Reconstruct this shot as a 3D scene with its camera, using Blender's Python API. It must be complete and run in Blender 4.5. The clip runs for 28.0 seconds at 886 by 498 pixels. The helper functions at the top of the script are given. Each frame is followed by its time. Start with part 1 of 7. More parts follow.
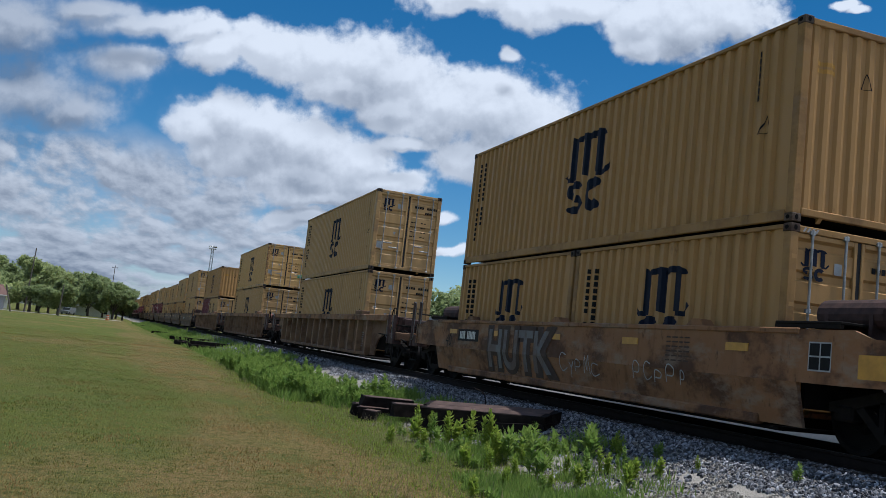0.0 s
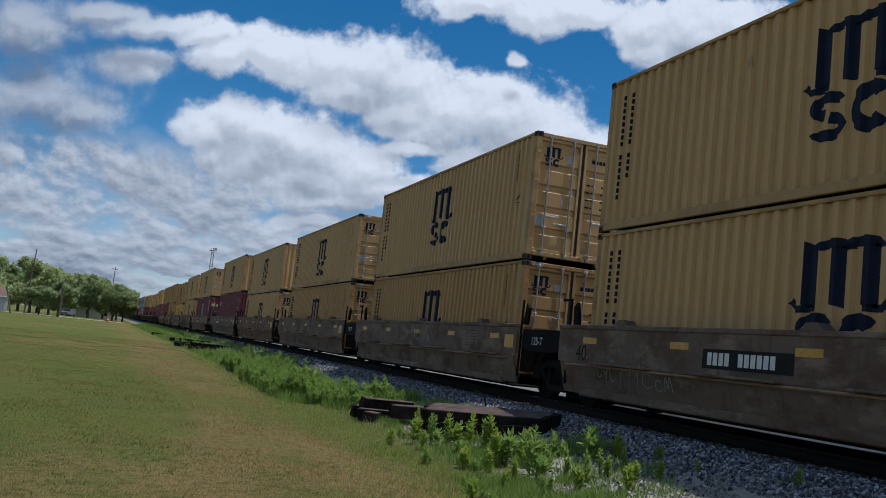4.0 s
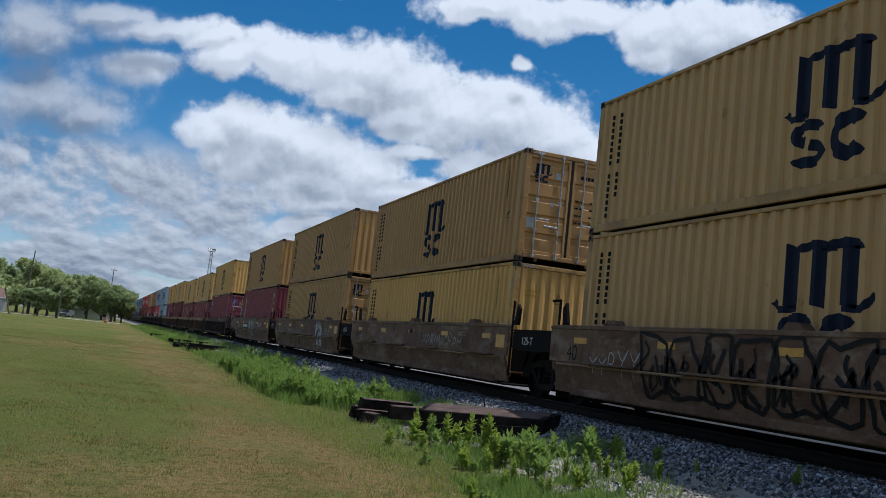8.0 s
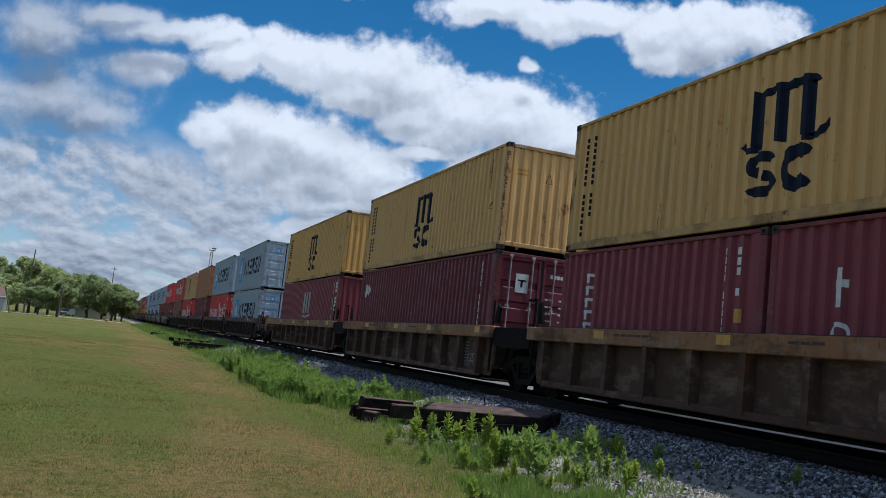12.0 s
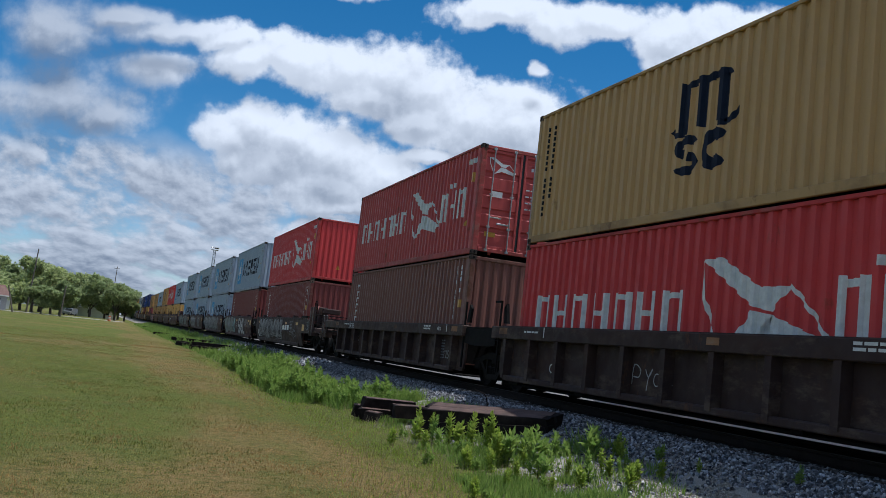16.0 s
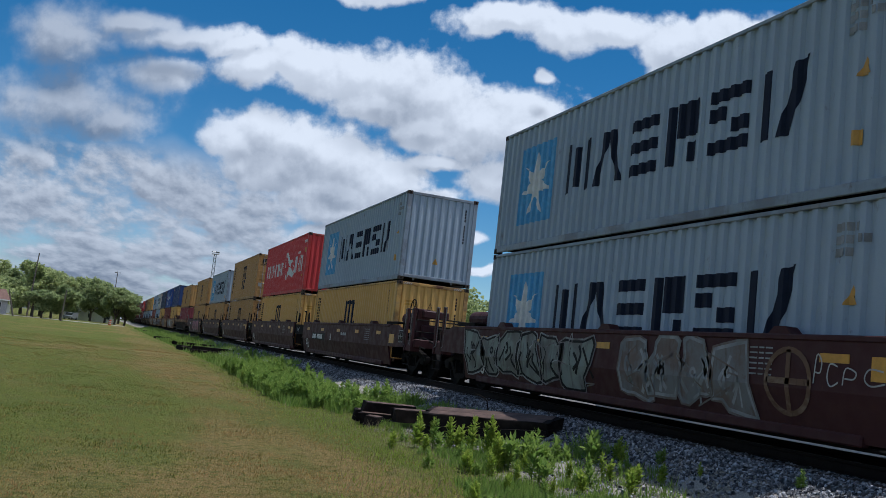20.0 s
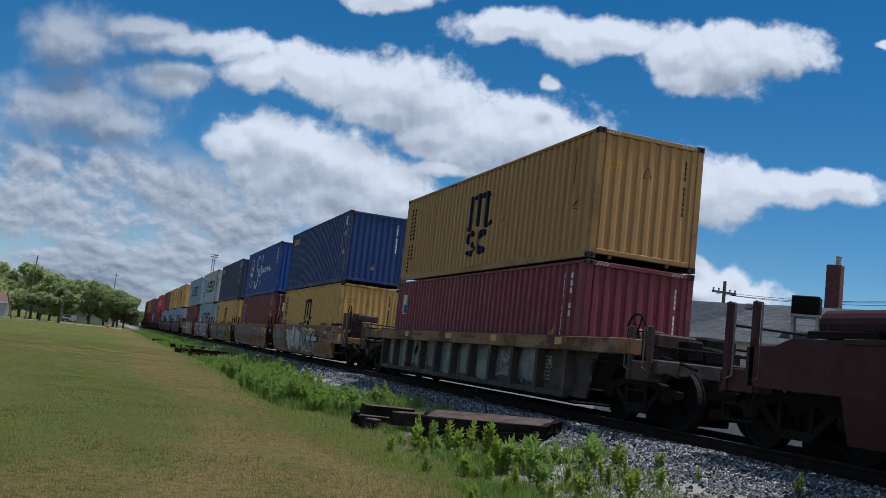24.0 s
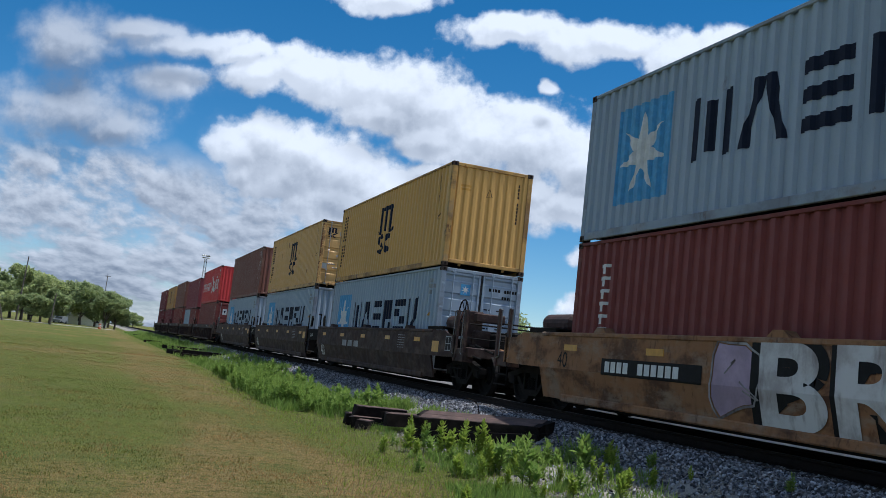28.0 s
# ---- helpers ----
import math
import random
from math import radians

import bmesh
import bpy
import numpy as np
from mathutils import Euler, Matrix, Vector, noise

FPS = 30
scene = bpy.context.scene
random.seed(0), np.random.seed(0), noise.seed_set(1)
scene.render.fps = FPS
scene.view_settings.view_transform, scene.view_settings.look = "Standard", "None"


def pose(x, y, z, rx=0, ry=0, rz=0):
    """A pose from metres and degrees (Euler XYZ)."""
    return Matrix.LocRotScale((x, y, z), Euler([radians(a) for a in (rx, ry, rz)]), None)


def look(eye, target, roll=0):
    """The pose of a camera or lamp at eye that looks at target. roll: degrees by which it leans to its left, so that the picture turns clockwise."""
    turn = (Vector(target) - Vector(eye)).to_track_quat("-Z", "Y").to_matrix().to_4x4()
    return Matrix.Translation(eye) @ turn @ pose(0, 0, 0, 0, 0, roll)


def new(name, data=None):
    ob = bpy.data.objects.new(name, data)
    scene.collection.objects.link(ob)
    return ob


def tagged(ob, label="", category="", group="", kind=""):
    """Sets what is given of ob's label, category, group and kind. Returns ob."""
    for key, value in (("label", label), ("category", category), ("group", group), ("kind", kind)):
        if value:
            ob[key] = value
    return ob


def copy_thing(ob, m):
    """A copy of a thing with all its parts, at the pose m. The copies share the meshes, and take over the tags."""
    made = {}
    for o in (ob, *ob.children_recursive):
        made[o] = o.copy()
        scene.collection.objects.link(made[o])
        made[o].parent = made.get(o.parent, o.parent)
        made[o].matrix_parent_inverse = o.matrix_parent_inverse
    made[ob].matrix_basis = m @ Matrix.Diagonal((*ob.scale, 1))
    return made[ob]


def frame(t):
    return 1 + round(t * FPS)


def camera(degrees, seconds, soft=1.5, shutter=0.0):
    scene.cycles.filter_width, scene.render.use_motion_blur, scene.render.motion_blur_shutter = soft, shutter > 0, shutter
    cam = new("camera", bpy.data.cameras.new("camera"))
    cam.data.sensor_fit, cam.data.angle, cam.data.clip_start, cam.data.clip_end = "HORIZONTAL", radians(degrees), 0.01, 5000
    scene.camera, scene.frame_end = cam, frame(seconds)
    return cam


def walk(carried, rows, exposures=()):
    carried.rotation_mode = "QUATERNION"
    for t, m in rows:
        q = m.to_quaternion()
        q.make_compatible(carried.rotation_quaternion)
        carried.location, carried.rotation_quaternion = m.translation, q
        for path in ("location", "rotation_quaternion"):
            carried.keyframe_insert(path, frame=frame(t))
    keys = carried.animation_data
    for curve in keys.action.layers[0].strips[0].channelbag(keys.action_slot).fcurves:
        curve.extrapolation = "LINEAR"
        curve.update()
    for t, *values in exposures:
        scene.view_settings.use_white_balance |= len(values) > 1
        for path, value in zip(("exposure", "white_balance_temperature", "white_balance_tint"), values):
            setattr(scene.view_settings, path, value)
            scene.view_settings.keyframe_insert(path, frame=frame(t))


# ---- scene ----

# ---- camera and its path: held in the hand beside the track, it only sways ----
EYE = Vector((-9.65, 0.0, 0.75))            # z = 0 is the top of the rails, x = 0 the middle of the track


def heading(yaw, pitch):
    a, e = radians(yaw), radians(pitch)
    return Vector((math.sin(a) * math.cos(e), math.cos(a) * math.cos(e), math.sin(e)))


SWAY = [(0, 19.41, 6.13, 6.25), (1, 19.40, 6.24, 6.16), (2, 19.36, 6.23, 6.18), (3, 19.38, 6.23, 6.23), (3.5, 19.36, 6.25, 6.35),
        (5.5, 19.45, 6.30, 6.28), (6, 19.40, 6.34, 6.27), (7, 19.47, 6.33, 6.31), (8, 19.45, 6.30, 6.28), (9, 19.41, 6.30, 6.30),
        (10, 19.44, 6.23, 6.22), (11, 19.44, 6.23, 6.22), (12, 19.44, 6.22, 6.24), (12.5, 19.39, 6.22, 6.24), (14.5, 19.27, 6.16, 6.27),
        (15, 19.31, 6.21, 6.35), (16, 19.28, 6.22, 6.39), (17, 19.25, 6.25, 6.38), (18, 19.23, 6.37, 6.43), (19, 19.22, 6.43, 6.42),
        (20, 19.22, 6.47, 6.38), (20.5, 19.28, 6.53, 6.45), (21, 19.27, 6.53, 6.38), (21.5, 19.24, 6.58, 6.39), (23.5, 19.27, 6.65, 6.43),
        (24, 19.27, 6.66, 6.46), (24.5, 19.47, 6.75, 6.45), (25, 19.64, 6.77, 6.42), (25.5, 19.75, 6.78, 6.38), (26, 19.72, 6.73, 6.30),
        (27, 19.76, 6.76, 6.36), (28, 19.74, 6.76, 6.37)]
cam = camera(51.18, 28.0, soft=0.75)
walk(cam, [(t, look(EYE, EYE + heading(y, p), r)) for t, y, p, r in SWAY], exposures=[(t, e, 5800, 10) for t, e in
     ((0, 0.14), (1, 0.06), (3, 0.06), (6, 0.08), (7, 0.04), (8, 0.16), (9, 0.22), (12, 0.20), (15, 0.24), (16, 0.28), (17, 0.14), (19, 0.16), (21, 0.12), (24, 0.06), (25, 0.16), (26, 0.30), (28, 0.34))])

# ---- sky, sun ----
SUN_AZIMUTH, SUN_HEIGHT = 108.0, 74.0       # degrees from +y towards +x, degrees above the horizon
world = bpy.data.worlds.new("sky")
scene.world = world
world.use_nodes = True
wn, wl = world.node_tree.nodes, world.node_tree.links
wn.clear()
sky = wn.new("ShaderNodeTexSky")
sky.sky_type, sky.sun_disc = "NISHITA", False
sky.sun_elevation, sky.sun_rotation = radians(SUN_HEIGHT), radians(SUN_AZIMUTH)
sky.air_density, sky.dust_density, sky.ozone_density = 0.8, 0.0, 1.6
back = wn.new("ShaderNodeBackground")
back.inputs["Strength"].default_value = 0.078
wout = wn.new("ShaderNodeOutputWorld")
deep = wn.new("ShaderNodeHueSaturation")
deep.inputs["Hue"].default_value, deep.inputs["Saturation"].default_value, deep.inputs["Value"].default_value = 0.492, 1.38, 1.0
wl.new(sky.outputs[0], deep.inputs["Color"])
wl.new(deep.outputs[0], back.inputs[0])
wl.new(back.outputs[0], wout.inputs[0])
sun_data = bpy.data.lights.new("sun", "SUN")
sun_data.energy, sun_data.angle, sun_data.color = 3.5, radians(0.53), (1.0, 0.95, 0.87)
sun = new("sun", sun_data)
sun.matrix_world = look((0, 0, 60), Vector((0, 0, 60)) - heading(SUN_AZIMUTH, SUN_HEIGHT))


# ---- materials ----
class Nodes:
    """A node material with short calls."""

    def __init__(self, name):
        self.m = bpy.data.materials.new(name)
        self.m.use_nodes = True
        self.n, self.l = self.m.node_tree.nodes, self.m.node_tree.links
        self.b = self.n["Principled BSDF"]
        self.tc = self.n.new("ShaderNodeTexCoord")
        self.rnd = self.n.new("ShaderNodeObjectInfo")

    def put(self, a, b):
        self.l.new(a, b)

    def coords(self, scale=(1, 1, 1), shift=True):
        v = self.n.new("ShaderNodeVectorMath")
        v.operation = "MULTIPLY"
        v.inputs[1].default_value = scale
        if shift:
            s = self.n.new("ShaderNodeVectorMath")
            s.operation = "MULTIPLY_ADD"
            self.put(self.rnd.outputs["Random"], s.inputs[0])
            s.inputs[1].default_value = (37.0, 53.0, 71.0)
            self.put(self.tc.outputs["Object"], s.inputs[2])
            self.put(s.outputs[0], v.inputs[0])
        else:
            self.put(self.tc.outputs["Object"], v.inputs[0])
        return v.outputs[0]

    def noise(self, scale, detail=4.0, stretch=(1, 1, 1), shift=True, rough=0.55):
        t = self.n.new("ShaderNodeTexNoise")
        t.inputs["Scale"].default_value, t.inputs["Detail"].default_value, t.inputs["Roughness"].default_value = scale, detail, rough
        self.put(self.coords(stretch, shift), t.inputs["Vector"])
        return t.outputs["Fac"]

    def ramp(self, v, a, b, lo=0.0, hi=1.0, smooth=True):
        r = self.n.new("ShaderNodeMapRange")
        r.interpolation_type = "SMOOTHSTEP" if smooth else "LINEAR"
        for k, x in zip((1, 2, 3, 4), (a, b, lo, hi)):
            r.inputs[k].default_value = x
        self.put(v, r.inputs[0])
        return r.outputs[0]

    def math(self, op, a, b=0.0):
        r = self.n.new("ShaderNodeMath")
        r.operation = op
        for k, x in enumerate((a, b)):
            if isinstance(x, (int, float)):
                r.inputs[k].default_value = x
            else:
                self.put(x, r.inputs[k])
        return r.outputs[0]

    def mix(self, f, a, b, blend="MIX"):
        r = self.n.new("ShaderNodeMix")
        r.data_type, r.blend_type = "RGBA", blend
        for k, x in ((0, f), (6, a), (7, b)):
            if isinstance(x, tuple):
                r.inputs[k].default_value = (*x, 1.0)
            elif isinstance(x, (int, float)):
                r.inputs[k].default_value = x
            else:
                self.put(x, r.inputs[k])
        return r.outputs[2]

    def bump(self, h, strength=0.3, dist=0.01):
        r = self.n.new("ShaderNodeBump")
        r.inputs["Strength"].default_value, r.inputs["Distance"].default_value = strength, dist
        self.put(h, r.inputs["Height"])
        self.put(r.outputs[0], self.b.inputs["Normal"])

    def done(self, colour, rough, metal=0.0):
        for x, k in ((colour, "Base Color"), (rough, "Roughness")):
            if isinstance(x, tuple):
                self.b.inputs[k].default_value = (*x, 1.0)
            elif isinstance(x, (int, float)):
                self.b.inputs[k].default_value = x
            else:
                self.put(x, self.b.inputs[k])
        self.b.inputs["Metallic"].default_value = metal
        return self.m


def lift(c, k):
    return tuple(min(0.95, x * k) for x in c)


def paint(name, c, rust=0.1, dirt=0.25, fade=0.12, rough=0.5, worn=0.0):
    """Weathered enamel on steel: faded patches, streaks of dirt that run down, specks and blooms of rust."""
    k = Nodes(name)
    col = k.mix(k.ramp(k.noise(0.35, 3), 0.35, 0.7, 0, fade * 2), c, lift(c, 1.25))
    streak = k.ramp(k.noise(1.0, 5, (5, 5, 0.35)), 0.52, 0.8, 0, dirt)
    col = k.mix(streak, col, lift(c, 0.42))
    col = k.mix(k.ramp(k.noise(60, 2), 0.45, 0.75, 0, 0.12), col, lift(c, 0.6))
    if worn:
        col = k.mix(k.ramp(k.noise(0.9, 6, (1, 1, 1.6), rough=0.65), 0.46, 0.62, 0, worn), col, (0.075, 0.036, 0.022))
        col = k.mix(k.ramp(k.noise(1.7, 7, (1, 0.6, 1.5), rough=0.7), 0.5, 0.66, 0, worn * 0.8), col, (0.27, 0.20, 0.145))
        col = k.mix(k.ramp(k.noise(9, 6, (1, 1, 0.4), rough=0.7), 0.56, 0.7, 0, worn * 0.7), col, (0.05, 0.028, 0.02))
    spots = k.math("MULTIPLY", k.ramp(k.noise(2.2, 8, (1, 1, 0.55), rough=0.68), 0.64 - 0.1 * rust, 0.72 - 0.1 * rust), min(1.0, 0.35 + rust))
    col = k.mix(spots, col, (0.11, 0.047, 0.022))
    k.b.inputs["Specular IOR Level"].default_value = 0.22
    k.bump(k.noise(30, 4), 0.12, 0.004)
    return k.done(col, k.ramp(k.noise(4, 4), 0.3, 0.7, rough - 0.08, rough + 0.16))


def plain(name, c, rough=0.6, metal=0.0, var=0.25, scale=8.0, spec=0.5):
    k = Nodes(name)
    k.b.inputs["Specular IOR Level"].default_value = spec
    col = k.mix(k.ramp(k.noise(scale, 5), 0.3, 0.75), lift(c, 1 - var), lift(c, 1 + var))
    col = k.mix(k.ramp(k.noise(scale * 9, 3), 0.4, 0.8, 0, 0.3), col, lift(c, 0.6))
    k.bump(k.noise(scale * 6, 4), 0.15, 0.004)
    return k.done(col, rough, metal)


PAINT = dict(
    msc=paint("ochre_paint", (0.42, 0.235, 0.085), 0.05, 0.32),
    msc_pale=paint("pale_ochre_paint", (0.49, 0.30, 0.125), 0.05, 0.3),
    msc_rusty=paint("rusty_ochre_paint", (0.62, 0.375, 0.14), 0.34, 0.45),
    msc_gold=paint("golden_paint", (0.60, 0.35, 0.105), 0.04, 0.26),
    maroon=paint("maroon_paint", (0.15, 0.03, 0.04), 0.03, 0.3),
    wine=paint("wine_red_paint", (0.215, 0.046, 0.058), 0.05, 0.3),
    brown=paint("red_brown_paint", (0.185, 0.046, 0.040), 0.08, 0.3),
    dull_brown=paint("dull_brown_paint", (0.19, 0.08, 0.06), 0.15, 0.35),
    orange=paint("orange_brown_paint", (0.36, 0.155, 0.072), 0.15, 0.35),
    red=paint("bright_red_paint", (0.52, 0.05, 0.05), 0.06, 0.25),
    dull_red=paint("dull_red_paint", (0.42, 0.07, 0.064), 0.22, 0.35),
    grey=paint("pale_blue_grey_paint", (0.30, 0.36, 0.43), 0.05, 0.22),
    old_grey=paint("cream_grey_paint", (0.45, 0.465, 0.47), 0.36, 0.4),
    navy=paint("navy_blue_paint", (0.026, 0.055, 0.16), 0.04, 0.3),
    blue=paint("royal_blue_paint", (0.025, 0.07, 0.27), 0.1, 0.3),
    slate=paint("dark_slate_blue_paint", (0.038, 0.06, 0.11), 0.05, 0.3),
)
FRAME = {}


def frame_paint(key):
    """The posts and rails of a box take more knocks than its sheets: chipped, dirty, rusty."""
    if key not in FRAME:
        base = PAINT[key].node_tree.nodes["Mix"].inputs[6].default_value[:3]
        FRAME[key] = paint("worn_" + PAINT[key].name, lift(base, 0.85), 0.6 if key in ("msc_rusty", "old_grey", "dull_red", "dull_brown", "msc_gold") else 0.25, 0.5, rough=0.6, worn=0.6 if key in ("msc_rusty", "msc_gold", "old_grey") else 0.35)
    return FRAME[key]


CAR = dict(
    tan=paint("tan_freight_paint", (0.135, 0.08, 0.05), 0.3, 0.6, rough=0.7, worn=0.75),
    ochre=paint("orange_tan_freight_paint", (0.26, 0.13, 0.062), 0.35, 0.6, rough=0.7, worn=0.9),
    # brown and olive also darkened for the shade between the ribs
    brown=paint("mud_brown_freight_paint", (0.145, 0.08, 0.048), 0.4, 0.6, rough=0.75, worn=0.7),
    olive=paint("olive_brown_freight_paint", (0.16, 0.095, 0.056), 0.4, 0.6, rough=0.75, worn=0.65),
    dark=paint("dark_brown_freight_paint", (0.038, 0.023, 0.021), 0.25, 0.4, rough=0.7, worn=0.25),
    umber=paint("umber_freight_paint", (0.075, 0.042, 0.030), 0.35, 0.5, rough=0.75, worn=0.55),
    soot=paint("sooty_freight_paint", (0.06, 0.052, 0.047), 0.25, 0.4, rough=0.75, worn=0.3),
    maroon=paint("oxide_maroon_freight_paint", (0.048, 0.016, 0.017), 0.12, 0.35, rough=0.6),
    grey=paint("dusty_grey_freight_paint", (0.14, 0.10, 0.074), 0.3, 0.5, rough=0.75, worn=0.7),
)
# ribs get a paler tan; the recessed panels' shade is put into this contrast
M_LIT_TAN = paint("lit_tan_paint", (0.27, 0.165, 0.095), 0.35, 0.5, rough=0.7, worn=0.5)
M_CASTING = paint("dark_casting_paint", (0.045, 0.036, 0.03), 0.4, 0.4, rough=0.7, worn=0.5)
M_STEEL = plain("galvanised_steel", (0.33, 0.33, 0.32), 0.45, 0.6)
# near-black steels: part of the shade beneath the cars is in the colour
M_DARK = plain("near_black_steel", (0.008, 0.007, 0.007), 0.85, spec=0.12)
M_TRUCK = plain("near_black_cast_steel", (0.012, 0.010, 0.009), 0.85, spec=0.15)
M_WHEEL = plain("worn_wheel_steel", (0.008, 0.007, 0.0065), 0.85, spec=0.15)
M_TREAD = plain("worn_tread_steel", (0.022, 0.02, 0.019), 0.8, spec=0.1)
M_RUBBER = plain("black_rubber", (0.012, 0.012, 0.013), 0.8)
M_NAVY = plain("navy_marking_paint", (0.010, 0.015, 0.032), 0.6, var=0.15, spec=0.12)
M_BLACK = plain("black_marking_paint", (0.012, 0.012, 0.013), 0.6, var=0.2, spec=0.12)
M_WHITE = plain("white_marking_paint", (0.62, 0.62, 0.60), 0.55, var=0.12)
M_PALE = plain("chalky_white_paint", (0.38, 0.385, 0.38), 0.7, var=0.25, scale=3)
M_SILVER = plain("silver_spray_paint", (0.25, 0.255, 0.26), 0.6, var=0.4, scale=2, spec=0.25)


def worn_spray(name, c, under, amount):
    """Old spray paint: thin, streaked, with the rusty car showing through."""
    k = Nodes(name)
    col = k.mix(k.ramp(k.noise(1.3, 6, rough=0.65), 0.42, 0.62, 0, amount), c, under)
    col = k.mix(k.ramp(k.noise(7, 5, (1, 1, 0.3)), 0.5, 0.7, 0, amount), col, lift(under, 0.7))
    return k.done(col, 0.75)


M_GREYTAG = worn_spray("dull_grey_spray_paint", (0.11, 0.10, 0.095), (0.17, 0.095, 0.058), 0.9)
M_PALETAG = worn_spray("weathered_pale_spray_paint", (0.31, 0.31, 0.31), (0.085, 0.05, 0.045), 0.7)
M_WHITETAG = worn_spray("thick_white_spray_paint", (0.55, 0.55, 0.54), (0.17, 0.12, 0.11), 0.5)
M_TEALTAG = worn_spray("green_grey_spray_paint", (0.22, 0.25, 0.22), (0.09, 0.06, 0.055), 0.6)
M_SILVERTAG = worn_spray("thin_silver_spray_paint", (0.17, 0.17, 0.17), (0.13, 0.075, 0.05), 0.7)
M_SKY = plain("light_blue_panel_paint", (0.07, 0.30, 0.55), 0.55, var=0.15)
M_YELLOW = plain("yellow_reflective_tape", (0.52, 0.26, 0.025), 0.4, var=0.15)
M_GREEN = plain("green_sticker", (0.02, 0.38, 0.17), 0.5)
M_LIME = plain("lime_round_sticker", (0.30, 0.55, 0.05), 0.5)
M_PINK = plain("pink_spray_paint", (0.34, 0.10, 0.16), 0.6, var=0.3, scale=2)
M_LILAC = plain("lilac_spray_paint", (0.36, 0.27, 0.36), 0.6, var=0.2, scale=2)
M_TEAL = plain("pale_teal_spray_paint", (0.20, 0.33, 0.35), 0.6, var=0.3, scale=2)
M_REDSPOT = plain("red_marking_paint", (0.5, 0.03, 0.03), 0.5)
M_MAROONMARK = plain("faded_maroon_paint", (0.10, 0.03, 0.03), 0.7)
M_DUSTMARK = plain("dusty_brown_paint", (0.06, 0.035, 0.025), 0.8)
M_BLUESIGN = plain("blue_sign_paint", (0.02, 0.06, 0.25), 0.5)


# ---- geometry helpers ----
class Mesh:
    """Collects vertices and faces for one mesh."""

    def __init__(self):
        self.v, self.f = [], []

    def add(self, vs, fs):
        o = len(self.v)
        self.v += [tuple(p) for p in vs]
        self.f += [tuple(i + o for i in q) for q in fs]
        return self

    def box(self, x0, x1, y0, y1, z0, z1, bevel=0.0):
        if bevel <= 0:
            vs = [(x, y, z) for x in (x0, x1) for y in (y0, y1) for z in (z0, z1)]
            return self.add(vs, [(0, 1, 3, 2), (4, 6, 7, 5), (0, 4, 5, 1), (2, 3, 7, 6), (0, 2, 6, 4), (1, 5, 7, 3)])
        b = min(bevel, (x1 - x0) / 2.1, (y1 - y0) / 2.1, (z1 - z0) / 2.1)
        ring = [(x0 + b, y0), (x1 - b, y0), (x1, y0 + b), (x1, y1 - b), (x1 - b, y1), (x0 + b, y1), (x0, y1 - b), (x0, y0 + b)]
        inner = [(min(max(x, x0 + b), x1 - b), min(max(y, y0 + b), y1 - b)) for x, y in ring]
        rows = [[(x, y, z0) for x, y in inner], [(x, y, z0 + b) for x, y in ring], [(x, y, z1 - b) for x, y in ring], [(x, y, z1) for x, y in inner]]
        vs = [p for r in rows for p in r]
        fs = [tuple(range(7, -1, -1)), tuple(range(24, 32))]
        for k in range(3):
            for i in range(8):
                j = (i + 1) % 8
                fs.append((k * 8 + i, k * 8 + j, k * 8 + 8 + j, k * 8 + 8 + i))
        return self.add(vs, fs)

    def prism(self, outline, x0, x1):
        """An outline of (y, z), counter-clockwise seen from -x, thickened from x0 to x1."""
        n = len(outline)
        vs = [(x0, y, z) for y, z in outline] + [(x1, y, z) for y, z in outline]
        fs = [tuple(range(n)), tuple(range(2 * n - 1, n - 1, -1))]
        fs += [(i, i + n, (i + 1) % n + n, (i + 1) % n) for i in range(n)]
        return self.add(vs, fs)

    def rod(self, a, b, r, n=8, r2=None):
        a, b = Vector(a), Vector(b)
        q = (b - a).to_track_quat("Z", "Y")
        r2 = r if r2 is None else r2
        vs = []
        for p, s in ((a, r), (b, r2)):
            vs += [p + q @ Vector((s * math.cos(2 * math.pi * i / n), s * math.sin(2 * math.pi * i / n), 0)) for i in range(n)]
        fs = [(i, (i + 1) % n, (i + 1) % n + n, i + n) for i in range(n)]
        return self.add(vs, fs + [tuple(range(n - 1, -1, -1)), tuple(range(n, 2 * n))])

    def lathe(self, profile, n=24, centre=(0, 0, 0)):
        """A profile of (x, radius) turned round the x axis."""
        vs, fs, m = [], [], len(profile)
        for i in range(n):
            a = 2 * math.pi * i / n
            vs += [(centre[0] + x, centre[1] + r * math.cos(a), centre[2] + r * math.sin(a)) for x, r in profile]
        for i in range(n):
            j = (i + 1) % n
            fs += [(i * m + k, i * m + k + 1, j * m + k + 1, j * m + k) for k in range(m - 1)]
        return self.add(vs, fs)

    def build(self, name):
        me = bpy.data.meshes.new(name)
        me.from_pydata(self.v, [], self.f)
        me.update()
        return me


def part(name, shape, material, parent, label="", at=None):
    """Links a mesh as one part of a thing. Alike parts share a mesh."""
    me = shape.build(name) if isinstance(shape, Mesh) else shape
    if not me.materials:
        me.materials.append(material)
    ob = new(name, me)
    ob.parent = parent
    if at is not None:
        ob.matrix_basis = at
    return tagged(ob, label)


def thing(name, label, category, group="", at=None):
    ob = new(name)
    ob.empty_display_size = 0.2
    if at is not None:
        ob.matrix_basis = at
    return tagged(ob, label, category, group)


STORE = {}


def stored(key, make):
    """One mesh for all parts with the same key."""
    if key not in STORE:
        STORE[key] = make().build(str(key[0]))
    return STORE[key]


